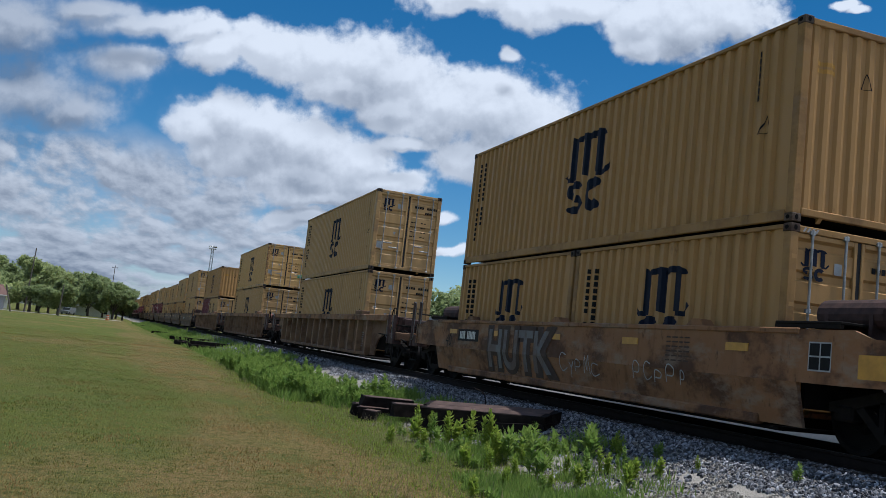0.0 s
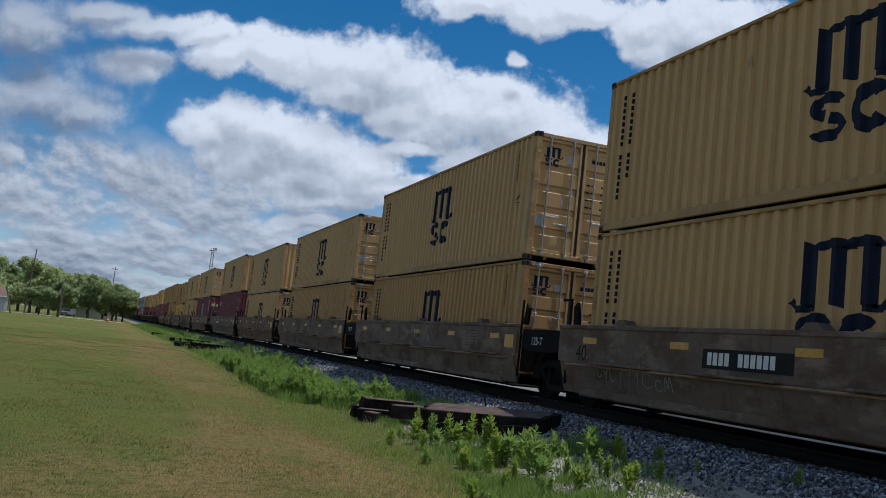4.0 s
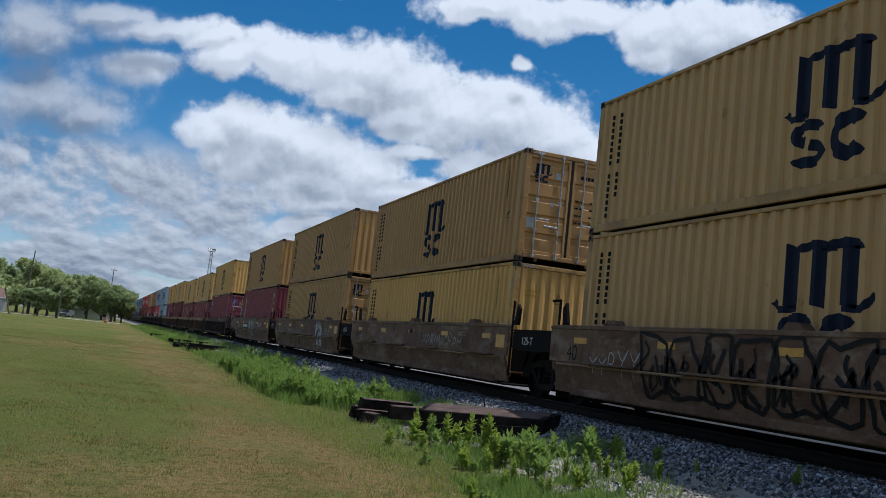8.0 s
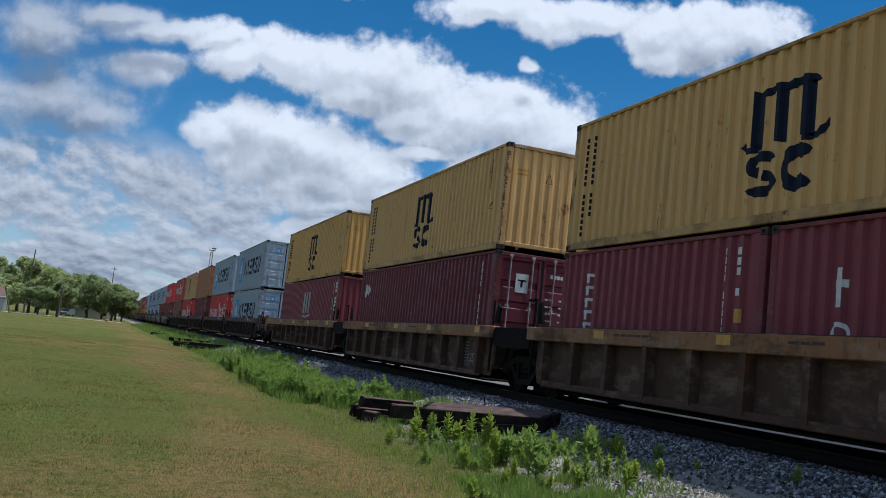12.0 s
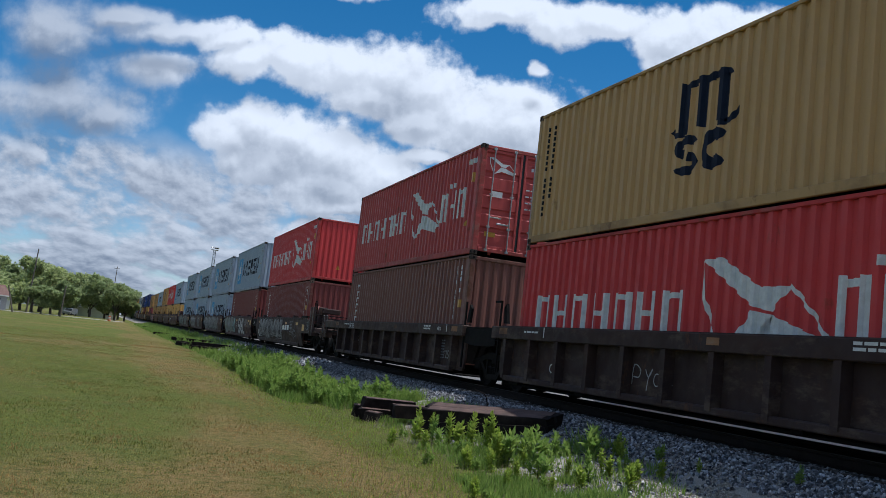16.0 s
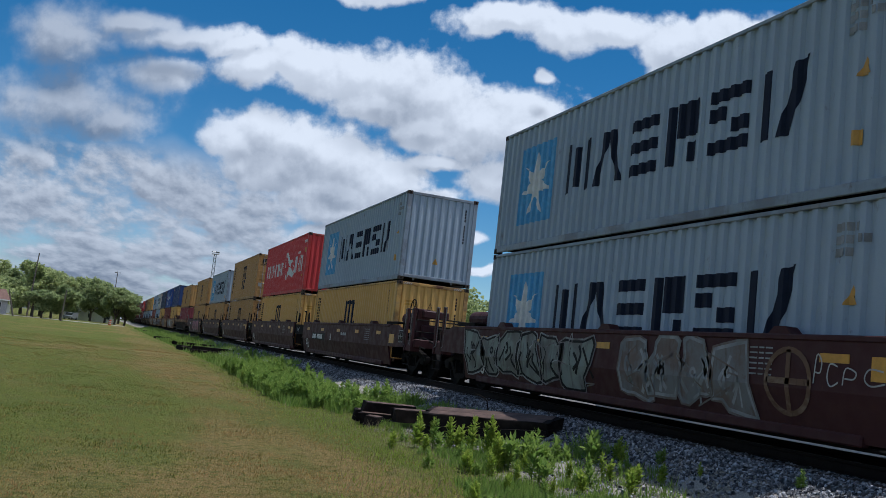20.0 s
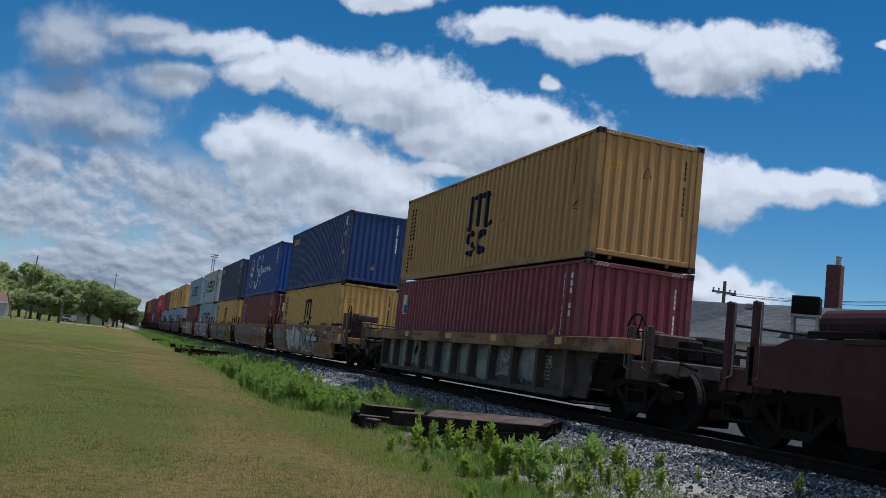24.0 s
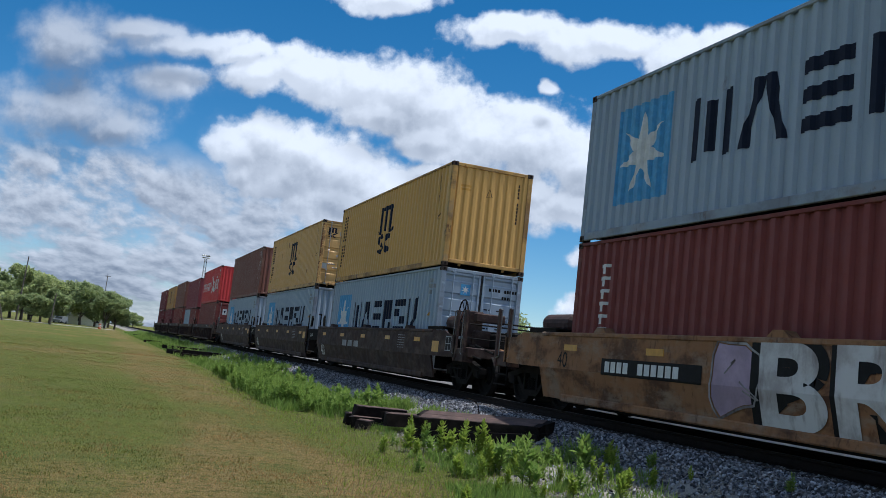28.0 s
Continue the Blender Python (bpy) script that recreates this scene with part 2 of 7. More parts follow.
def ring(cu, cv, ru, rv, w, a0=0.0, a1=360.0, n=20):
    """A band round an ellipse as quads in (u, v)."""
    out = []
    for i in range(n):
        p, q = radians(a0 + (a1 - a0) * i / n), radians(a0 + (a1 - a0) * (i + 1) / n)
        out.append([(cu + (ru - s) * math.cos(a), cv + (rv - s) * math.sin(a)) for a, s in ((p, 0), (q, 0), (q, w), (p, w))])
    return out


def rect(u0, u1, v0, v1):
    return [(u0, v0), (u1, v0), (u1, v1), (u0, v1)]


def stroke(points, w):
    """A ribbon along points as quads that meet edge to edge."""
    pts = [points[0]] + [q for p, q in zip(points, points[1:]) if math.hypot(q[0] - p[0], q[1] - p[1]) > 1e-5]
    closed = len(pts) > 3 and math.hypot(pts[0][0] - pts[-1][0], pts[0][1] - pts[-1][1]) < 1e-5
    sides = []
    for i, (x, y) in enumerate(pts):
        p, q = pts[max(i - 1, 0)], pts[min(i + 1, len(pts) - 1)]
        if closed and i in (0, len(pts) - 1):
            p, q = pts[-2], pts[1]
        k = math.hypot(q[0] - p[0], q[1] - p[1]) or 1
        nx, ny = -(q[1] - p[1]) / k * w / 2, (q[0] - p[0]) / k * w / 2
        sides.append(((x + nx, y + ny), (x - nx, y - ny)))
    return [[a, b, d, c] for (a, b), (c, d) in zip(sides, sides[1:])]


def curve(points, n=6):
    """Catmull-Rom through points."""
    p = [points[0], *points, points[-1]]
    out = []
    for i in range(1, len(p) - 2):
        for k in range(n):
            t = k / n
            out.append(tuple(0.5 * (2 * p[i][c] + (p[i + 1][c] - p[i - 1][c]) * t + (2 * p[i - 1][c] - 5 * p[i][c] + 4 * p[i + 1][c] - p[i + 2][c]) * t * t
                                    + (3 * p[i][c] - p[i - 1][c] - 3 * p[i + 1][c] + p[i + 2][c]) * t ** 3) for c in (0, 1)))
    return out + [points[-1]]


def star(cu, cv, r, points=7, k=0.38, turn=90.0):
    out = []
    for i in range(points):
        a = radians(turn + 360 * i / points)
        s = math.pi / points
        tip = (cu + r * math.cos(a), cv + r * math.sin(a))
        l = (cu + r * k * math.cos(a - s), cv + r * k * math.sin(a - s))
        m = (cu + r * k * math.cos(a + s), cv + r * k * math.sin(a + s))
        out.append([(cu, cv), l, tip, m])
    return out


def cut(poly, k, lo, hi):
    """The part of a polygon between lo and hi along the coordinate k."""
    for lim, sign in ((lo, 1), (hi, -1)):
        res = []
        for a, b in zip(poly, poly[1:] + poly[:1]):
            ia, ib = sign * (a[k] - lim) >= 0, sign * (b[k] - lim) >= 0
            if ia:
                res.append(a)
            if ia != ib:
                t = (lim - a[k]) / (b[k] - a[k])
                res.append(tuple(a[c] + (b[c] - a[c]) * t for c in (0, 1)))
        poly = res
        if len(poly) < 3:
            return []
    return poly


# ---- shipping containers: local y = 0 is the end that leads, z = 0 the underside ----
HALF, TALL, LOW = 1.219, 2.896, 2.591
PITCH = (0.0, 0.098, 0.138, 0.238)


def side_breaks(length):
    n = int((length - 0.34) / 0.278)
    lead = (length - n * 0.278) / 2
    out = [(0.1, 0.0)]
    for i in range(n):
        out += [(lead + i * 0.278 + p, d) for p, d in zip(PITCH, (0.0, 0.0, 0.054, 0.054))]
    return out + [(lead + n * 0.278, 0.0), (length - 0.1, 0.0)]


def end_breaks():
    out = [(0.08, 0.0)]
    for i in range(9):
        out += [(0.105 + i * 0.2475 + p, d) for p, d in zip((0.0, 0.06, 0.10, 0.175), (0.04, 0.04, 0.0, 0.0))]
    return out + [(2.438 - 0.08, 0.0)]


def side_panel(length, height, sign):
    br = side_breaks(length)
    m = Mesh()
    vs = [(sign * (1.199 - d), y, z) for y, d in br for z in (0.14, height - 0.05)]
    m.add(vs, [(2 * i, 2 * i + 1, 2 * i + 3, 2 * i + 2) if sign < 0 else (2 * i, 2 * i + 2, 2 * i + 3, 2 * i + 1) for i in range(len(br) - 1)])
    return m


def end_panel(height):
    br = end_breaks()
    vs = [(u - HALF, 0.03 + d, z) for u, d in br for z in (0.17, height - 0.08)]
    return Mesh().add(vs, [(2 * i, 2 * i + 2, 2 * i + 3, 2 * i + 1) for i in range(len(br) - 1)])


def door_leaf(height):
    """A leaf 1.09 m wide whose sheet is pressed into three bands, inside a frame."""
    m = Mesh()
    z0, z1 = 0.2, height - 0.12
    for x0, x1 in ((0.0, 0.06), (1.03, 1.09)):
        m.box(x0, x1, -0.03, 0.03, z0, z1, 0.008)
    for z in (z0, z1 - 0.07):
        m.box(0.06, 1.03, -0.028, 0.03, z, z + 0.07, 0.008)
    n, a = 5, z0 + 0.07
    span = (z1 - z0 - 0.14) / n
    rows = []
    for i in range(n):
        b = a + i * span
        rows += [(b, 0.0), (b + span * 0.62, 0.0), (b + span * 0.70, 0.036), (b + span * 0.92, 0.036)]
    rows.append((a + n * span, 0.0))
    vs = [(x, d - 0.012, z) for z, d in rows for x in (0.06, 1.03)]
    m.add(vs, [(2 * i, 2 * i + 1, 2 * i + 3, 2 * i + 2) for i in range(len(rows) - 1)])
    return m


def lock_rod(height):
    m = Mesh().rod((0, 0, 0.12), (0, 0, height - 0.06), 0.019, 8)
    for z in (0.15, height - 0.1, 0.75, height * 0.55):
        m.box(-0.045, 0.045, -0.012, 0.035, z - 0.03, z + 0.03, 0.006)
    return m


def decal(polys, breaks, place):
    """Flat shapes laid on a pressed sheet: cut at each of its bends and set 4 mm proud of it."""
    m = Mesh()
    for poly in polys:
        lo, hi = min(p[0] for p in poly), max(p[0] for p in poly)
        for (a, da), (b, db) in zip(breaks, breaks[1:]):
            if b <= lo or a >= hi or b - a < 1e-6:
                continue
            q = cut(poly, 0, a, b)
            if len(q) >= 3:
                m.add([place(u, v, da + (db - da) * (u - a) / (b - a)) for u, v in q], [tuple(range(len(q)))])
    return m


def column(u, v, n, step, w, h, gaps=()):
    """A column of letter-sized bars."""
    return [rect(u, u + w, v - i * step - h, v - i * step) for i in range(n) if i not in gaps]


def line_bars(u, v, widths, h, gap=0.03):
    out, x = [], u
    for w in widths:
        if w > 0:
            out.append(rect(x, x + w, v, v + h))
        x += abs(w) + gap
    return out


def wave_emblem(cu, top, s=1.0):
    """Three uprights under two arches, on a waved line over two broken rings."""
    out = []
    for k in range(3):
        u = cu - 0.62 * s + k * 0.5 * s
        out.append([(u, top - 0.86 * s), (u + 0.27 * s, top - 0.92 * s), (u + 0.27 * s, top - 0.12 * s), (u, top - (0.02 if k == 0 else 0.14) * s)])
    for k in range(2):
        out += ring(cu - 0.11 * s + k * 0.5 * s, top - 0.2 * s, 0.385 * s, 0.19 * s, 0.13 * s, 8, 150, 8)
    out += stroke([(cu - 0.84 * s, top - 0.80 * s), (cu - 0.70 * s, top - 0.92 * s), (cu - 0.36 * s, top - 0.90 * s)], 0.10 * s)
    out += stroke([(cu + 0.44 * s, top - 0.90 * s), (cu + 0.74 * s, top - 0.92 * s), (cu + 0.92 * s, top - 0.74 * s)], 0.10 * s)
    out += ring(cu - 0.36 * s, top - 1.16 * s, 0.33 * s, 0.20 * s, 0.16 * s, 20, 262, 12)
    out += ring(cu - 0.36 * s, top - 1.44 * s, 0.33 * s, 0.20 * s, 0.16 * s, -160, 82, 12)
    out += ring(cu + 0.36 * s, top - 1.30 * s, 0.35 * s, 0.34 * s, 0.20 * s, 42, 318, 14)
    return out


def six_blocks(v0, h):
    """Six dark blocks of bars in a row, each of another build."""
    w, out = 1.02, []
    t = 0.21
    for k in range(6):
        u = 3.38 + 1.215 * k
        r = lambda a, b, c, d: rect(u + a * w, u + b * w, v0 + c * h, v0 + d * h)
        sl = lambda a, b, c, d: [(u + a * w, v0), (u + (a + t) * w, v0), (u + (b + t) * w, v0 + h), (u + b * w, v0 + h)]
        if k == 0:
            out += [r(0, t, 0, 1), r(1 - t, 1, 0, 1), r(0.38, 0.62, 0.1, 0.9)]
        elif k == 1:
            out += [sl(0, 0.3, 0, 0), sl(0.79, 0.49, 0, 0)]
        elif k == 2:
            out += [r(0.06, 0.95, 0.8, 1), r(0.06, 0.95, 0.4, 0.6), r(0.06, 0.95, 0, 0.2)]
        elif k == 3:
            out += [r(0.06, 0.06 + t, 0, 1), r(0.38, 0.95, 0.42, 1), r(0.7, 0.92, 0, 0.32)]
        elif k == 4:
            out += [r(0.05, 0.95, 0.8, 1), r(0.05, 0.4, 0.5, 0.72), r(0.6, 0.95, 0.28, 0.5), r(0.05, 0.95, 0, 0.2)]
        else:
            out += [r(0.05, 0.05 + t, 0, 1), [(u + 0.42 * w, v0), (u + 0.7 * w, v0), (u + 1.02 * w, v0 + 1.05 * h), (u + 0.74 * w, v0 + h)]]
    return out


def bird(u, v, s=1.0):
    """Two white sails tip to tip."""
    return [[(u, v + 1.5 * s), (u + 0.45 * s, v + 1.52 * s), (u + 1.35 * s, v + 1.05 * s), (u + 1.2 * s, v + 0.78 * s)],
            [(u + 1.2 * s, v + 0.78 * s), (u + 1.35 * s, v + 1.05 * s), (u + 2.0 * s, v + 1.05 * s), (u + 1.62 * s, v + 0.7 * s)],
            [(u + 0.55 * s, v), (u + 1.2 * s, v + 0.72 * s), (u + 1.62 * s, v + 0.66 * s), (u + 1.55 * s, v + 0.4 * s)],
            [(u + 1.62 * s, v + 0.66 * s), (u + 1.3 * s, v + 0.3 * s), (u + 2.45 * s, v + 0.1 * s), (u + 2.75 * s, v + 0.3 * s)],
            *stroke([(u, v + 1.5 * s), (u + 0.1 * s, v + 0.9 * s), (u + 0.55 * s, v)], 0.07 * s),
            *stroke([(u + 2.0 * s, v + 1.05 * s), (u + 2.45 * s, v + 0.65 * s), (u + 2.75 * s, v + 0.3 * s)], 0.06 * s)]


def white_bars(u0, u1, v, h, n):
    out, w = [], (u1 - u0) / n
    for i in range(n):
        u = u0 + i * w
        out += [rect(u + 0.08 * w, u + 0.24 * w, v, v + h), rect(u + 0.6 * w, u + 0.8 * w, v, v + h)]
        out.append(rect(u + 0.24 * w, u + 0.6 * w, v + h * (0.42 if i % 2 else 0.82), v + h * (0.55 if i % 2 else 0.95)))
    return out


def side_marks(kind, length, h):
    """What is painted on the long side: a list of (colour, shapes). u runs from the trailing end."""
    m, top = [], h - 0.53
    front = length - 0.95
    if kind == "wave":
        m.append((M_NAVY, wave_emblem(length / 2 + 0.05, top)))
        m.append((M_BLACK, column(0.5, h - 0.36, 16, 0.125, 0.055, 0.085, (8,)) + column(0.78, h - 0.36, 13, 0.125, 0.055, 0.085, (8,))))
        m.append((M_BLACK, column(front, h - 0.3, 7, 0.11, 0.07, 0.09) + stroke([(front + 0.1, h - 1.55), (front + 0.22, h - 1.3), (front + 0.3, h - 1.55), (front + 0.1, h - 1.55)], 0.03)))
    elif kind == "wave_short":
        m.append((M_NAVY, wave_emblem(length * 0.5, h - 0.45, 0.86)))
        m.append((M_BLACK, column(0.5, h - 0.4, 12, 0.125, 0.06, 0.085, (7,)) + column(0.78, h - 0.4, 11, 0.125, 0.07, 0.09)))
    elif kind == "ghost":
        m.append((M_PALE, [rect(length / 2 - 0.6 + k * 0.5, length / 2 - 0.3 + k * 0.5, h - 1.5, h - 0.55) for k in range(3)]
                  + stroke([(length / 2 - 0.8, h - 1.6), (length / 2, h - 1.68), (length / 2 + 0.9, h - 1.58)], 0.1)))
        m.append((M_WHITE, column(front, h - 0.25, 13, 0.13, 0.08, 0.1, (4, 9)) + column(front + 0.35, h - 0.25, 8, 0.15, 0.1, 0.11, (3,))))
    elif kind == "star":
        v0 = h - 0.53 - 1.78
        m.append((M_SKY, [rect(1.1, 2.78, v0, v0 + 1.78)]))
        m.append((M_WHITE, star(1.94, v0 + 0.86, 0.74)))
        m.append((M_NAVY, six_blocks(h - 1.87, 1.03)))
        m.append((M_SILVER, line_bars(front - 0.1, h - 0.42, (0.08, 0.08, 0.08, 0.08), 0.11) + line_bars(front - 0.1, h - 0.58, (0.08, 0.08, 0.08, -0.04, 0.08, 0.08), 0.11)
                  + line_bars(front - 0.1, h - 0.74, (0.08, 0.08, 0.08), 0.11)))
        m.append((M_YELLOW, [[(front + 0.12, h - 1.35), (front + 0.36, h - 1.35), (front + 0.24, h - 1.1)], rect(front + 0.1, front + 0.24, h - 2.25, h - 2.05)]))
    elif kind == "sails":
        v = h - 1.85
        m.append((M_WHITE, white_bars(0.7, 6.2, v, 0.72, 7) + bird(6.5, v - 0.33) + white_bars(9.3, 11.35, v, 0.82, 3)
                  + [rect(9.95, 10.12, v + 0.92, v + 1.05), rect(10.25, 10.42, v + 0.92, v + 1.05)] + line_bars(front - 0.05, h - 0.45, (0.12, 0.1, 0.12, 0.1, 0.12), 0.14)))
        m.append((M_YELLOW, [rect(front + 0.35, front + 0.55, h - 0.95, h - 0.7), [(front + 0.1, h - 2.1), (front + 0.34, h - 2.1), (front + 0.22, h - 1.85)]]))
    elif kind == "script":
        v = h - 2.35
        m.append((M_WHITE, ring(2.15, v + 0.95, 0.78, 0.95, 0.05, n=28) + [rect(1.75, 1.85, v + 0.3, v + 1.5), rect(1.85, 2.6, v + 0.75, v + 1.4)]))
        m.append((M_REDSPOT, [rect(2.0, 2.2, v + 0.75, v + 1.4), rect(1.86, 2.0, v + 1.0, v + 1.15), rect(2.2, 2.6, v + 1.0, v + 1.15)]))
        big = curve([(4.9, v + 1.75), (4.6, v + 1.95), (4.2, v + 1.7), (4.3, v + 1.25), (4.9, v + 0.9), (4.95, v + 0.4), (4.4, v + 0.0), (3.9, v + 0.05), (3.9, v + 0.4)])
        low = curve([(5.2, v + 0.9), (5.5, v + 1.15), (5.3, v + 0.75), (5.65, v + 0.8), (6.1, v + 1.9), (6.25, v + 1.7), (6.0, v + 0.5), (6.05, v + 0.15), (6.25, v + 0.4), (6.1, v + 0.9),
                     (6.6, v + 0.85), (6.75, v + 1.15), (6.85, v + 0.85), (7.05, v + 1.15), (7.2, v + 0.85), (7.6, v + 1.1), (7.75, v + 0.85), (8.0, v + 1.15), (8.2, v + 0.9),
                     (8.5, v + 1.15), (8.6, v + 0.85), (8.85, v + 1.1), (9.0, v + 0.85), (9.3, v + 1.1), (9.1, v + 0.85), (9.6, v + 0.95)], 4)
        m.append((M_WHITE, stroke(big, 0.17) + stroke(low, 0.1)))
        m.append((M_WHITE, column(front + 0.1, h - 0.3, 6, 0.14, 0.1, 0.1)))
        m.append((M_YELLOW, [[(front + 0.05, h - 1.2), (front + 0.28, h - 1.2), (front + 0.17, h - 0.98)]]))
    elif kind == "corner":
        m.append((M_YELLOW, line_bars(0.55, h - 0.6, (0.2, 0.22, 0.22, 0.2, 0.24), 0.28, 0.06)))
        m.append((M_WHITE, column(front, h - 0.25, 12, 0.13, 0.07, 0.1, (4,)) + column(front + 0.35, h - 0.2, 3, 0.13, 0.1, 0.1)))
        m.append((M_YELLOW, [[(front + 0.25, h - 1.75), (front + 0.5, h - 1.75), (front + 0.38, h - 1.45)], rect(front + 0.33, front + 0.48, h - 1.0, h - 0.8)]))
    elif kind == "six_white":
        m.append((M_WHITE, [q for k in range(6) for q in (rect(0.86, 1.2, h - 0.52 - k * 0.23, h - 0.46 - k * 0.23), rect(0.98, 1.08, h - 0.64 - k * 0.23, h - 0.52 - k * 0.23))]))
        m.append((M_WHITE, column(front, h - 0.25, 13, 0.13, 0.07, 0.1, (4, 11)) + column(front + 0.32, h - 0.25, 7, 0.15, 0.09, 0.11, (3, 5))))
        m.append((M_YELLOW, [rect(front + 0.3, front + 0.45, h - 1.35, h - 1.15), [(front + 0.2, 0.75), (front + 0.4, 0.75), (front + 0.3, 0.95)]]))
    elif kind == "three_white":
        m.append((M_WHITE, [rect(1.2, 1.27, 1.7, 1.8), rect(1.35, 1.42, 1.7, 1.8), rect(1.27, 1.35, 1.45, 1.95), *ring(1.32, 1.1, 0.17, 0.17, 0.06), *stroke([(1.18, 0.5), (1.46, 0.8)], 0.08), *stroke([(1.46, 0.5), (1.18, 0.8)], 0.08)]))
        m.append((M_WHITE, column(length - 0.8, h - 0.3, 10, 0.15, 0.08, 0.1, (4,))))
    elif kind == "sign":
        m.append((M_WHITE, [rect(0.55, 0.95, h - 1.0, h - 0.42)]))
        m.append((M_BLUESIGN, [rect(0.58, 0.92, h - 0.97, h - 0.72)]))
        m.append((M_WHITE, column(front, h - 0.25, 13, 0.13, 0.07, 0.1, (4, 11)) + column(front + 0.32, h - 0.25, 6, 0.15, 0.09, 0.11, (3,))))
        m.append((M_YELLOW, [[(front - 0.45, h - 1.5), (front - 0.2, h - 1.5), (front - 0.32, h - 1.25)]]))
    elif kind == "patch":
        m.append((M_WHITE, [rect(0.55, 0.8, h - 0.95, h - 0.5), *ring(0.95, h - 0.7, 0.18, 0.2, 0.07)]))
        m.append((M_WHITE, column(front, h - 0.25, 11, 0.16, 0.09, 0.12, (4,))))
    elif kind == "plain":
        m.append((M_WHITE, column(front, h - 0.25, 13, 0.13, 0.07, 0.1, (4, 11)) + column(front + 0.32, h - 0.25, 6, 0.15, 0.09, 0.11, (3,))))
    return m


def front_marks(kind, door, h):
    """What is painted on the leading end; u runs over its width as one faces it."""
    m = []
    ink = M_BLACK if kind in ("wave", "wave_short", "star") else M_WHITE
    if door:
        if kind in ("wave", "wave_short"):
            m.append((M_NAVY, wave_emblem(0.46, h - 0.3, 0.27)))
            m.append((M_PALE, [rect(0.80, 0.93, h - 0.62, h - 0.46), rect(0.17, 0.36, 0.78, 1.02), [(0.72, 1.42), (0.78, 1.3), (0.84, 1.42)]]))
            if h < 2.75 and kind == "wave":
                m.append((M_GREEN, [rect(1.95, 2.2, 0.72, 0.92)]))
        elif kind == "star":
            m.append((M_SKY, [rect(0.62, 0.9, h - 0.72, h - 0.42)]))
            m.append((M_WHITE, star(0.76, h - 0.57, 0.12)))
        elif kind == "sign":
            m.append((M_BLUESIGN, [rect(0.24, 0.55, h - 0.75, h - 0.3)]))
            m.append((M_YELLOW, stroke([(0.28, h - 0.68), (0.38, h - 0.5), (0.52, h - 0.42)], 0.07) + [[(0.72, h - 0.7), (0.95, h - 0.7), (0.83, h - 0.45)]]))
            m.append((M_WHITE, line_bars(0.22, h - 0.88, (0.1, 0.1, 0.1, 0.1, 0.1, 0.1), 0.06, 0.02)))
        elif kind == "sails":
            m.append((M_WHITE, bird(0.25, h - 0.75, 0.28) + [rect(0.4, 0.7, h - 1.35, h - 1.2)]))
            m.append((M_YELLOW, [rect(0.3, 0.6, 0.5, 0.62)]))
        elif kind == "three_white":
            m.append((M_WHITE, [rect(0.3, 0.36, 0.75, 1.05), rect(0.24, 0.44, 0.93, 0.98), *ring(0.56, 0.86, 0.1, 0.1, 0.04), *stroke([(0.7, 0.76), (0.88, 0.96)], 0.05), *stroke([(0.88, 0.76), (0.7, 0.96)], 0.05)]))
        elif kind == "ghost":
            m.append((M_WHITE, [rect(0.2, 0.5, h - 0.78, h - 0.62)]))
            m.append((M_YELLOW, [rect(0.2, 0.52, h - 0.6, h - 0.48), [(0.3, 0.62), (0.46, 0.62), (0.38, 0.78)]]))
            m.append((M_LIME, ring(0.68, h - 0.7, 0.09, 0.12, 0.09, n=12)))
        else:
            m.append((M_WHITE, [rect(0.55, 0.88, h - 0.95, h - 0.5)]))
            m.append((M_NAVY, [rect(0.68, 0.74, h - 0.82, h - 0.64), rect(0.6, 0.82, h - 0.68, h - 0.64)]))
        rows = line_bars(1.45, h - 0.52, (0.07, 0.07, 0.07, 0.07, -0.08, 0.06, 0.06, 0.06, 0.06, 0.06, 0.06), 0.085, 0.02) + line_bars(1.85, h - 0.7, (0.06, 0.06, 0.06, 0.06), 0.08, 0.02)
        for k in range(4):
            rows += line_bars(1.35, h - 1.05 - k * 0.17, (0.1, 0.07, -0.12, 0.09, 0.07), 0.035, 0.03)
        m.append((ink, rows))
    else:
        m.append((ink, column(2.02, h - 0.35, 12, 0.105, 0.06, 0.085, (4, 11))))
        if kind in ("wave", "wave_short"):
            m.append((M_YELLOW, [rect(0.3, 0.62, h - 0.66, h - 0.6), rect(0.3, 0.62, h - 0.76, h - 0.7)]))
            m.append((M_BLACK, stroke([(1.1, h - 0.85), (1.17, h - 0.62), (1.25, h - 0.85), (1.1, h - 0.85)], 0.025)))
        else:
            m.append((M_YELLOW, [[(1.08, 0.62), (1.26, 0.62), (1.17, 0.82)]]))
    return m


WORDS = dict(msc="ochre yellow", msc_pale="pale ochre", msc_rusty="rust-streaked ochre", msc_gold="golden yellow", maroon="dark maroon", wine="wine red", brown="red-brown",
             dull_brown="dull brown", orange="orange-brown", red="bright red", dull_red="faded red", grey="pale blue-grey", old_grey="rust-stained cream", navy="navy blue", blue="royal blue", slate="dark slate blue")
EMBLEM = dict(wave="dark wave emblem", wave_short="dark wave emblem", ghost="faded emblem", star="star panel", sails="white sail emblem", script="white scroll emblem", corner="yellow corner lettering",
              six_white="white upright lettering", three_white="white lettering", sign="small blue sign", patch="white corner badge", plain="small white numbers")


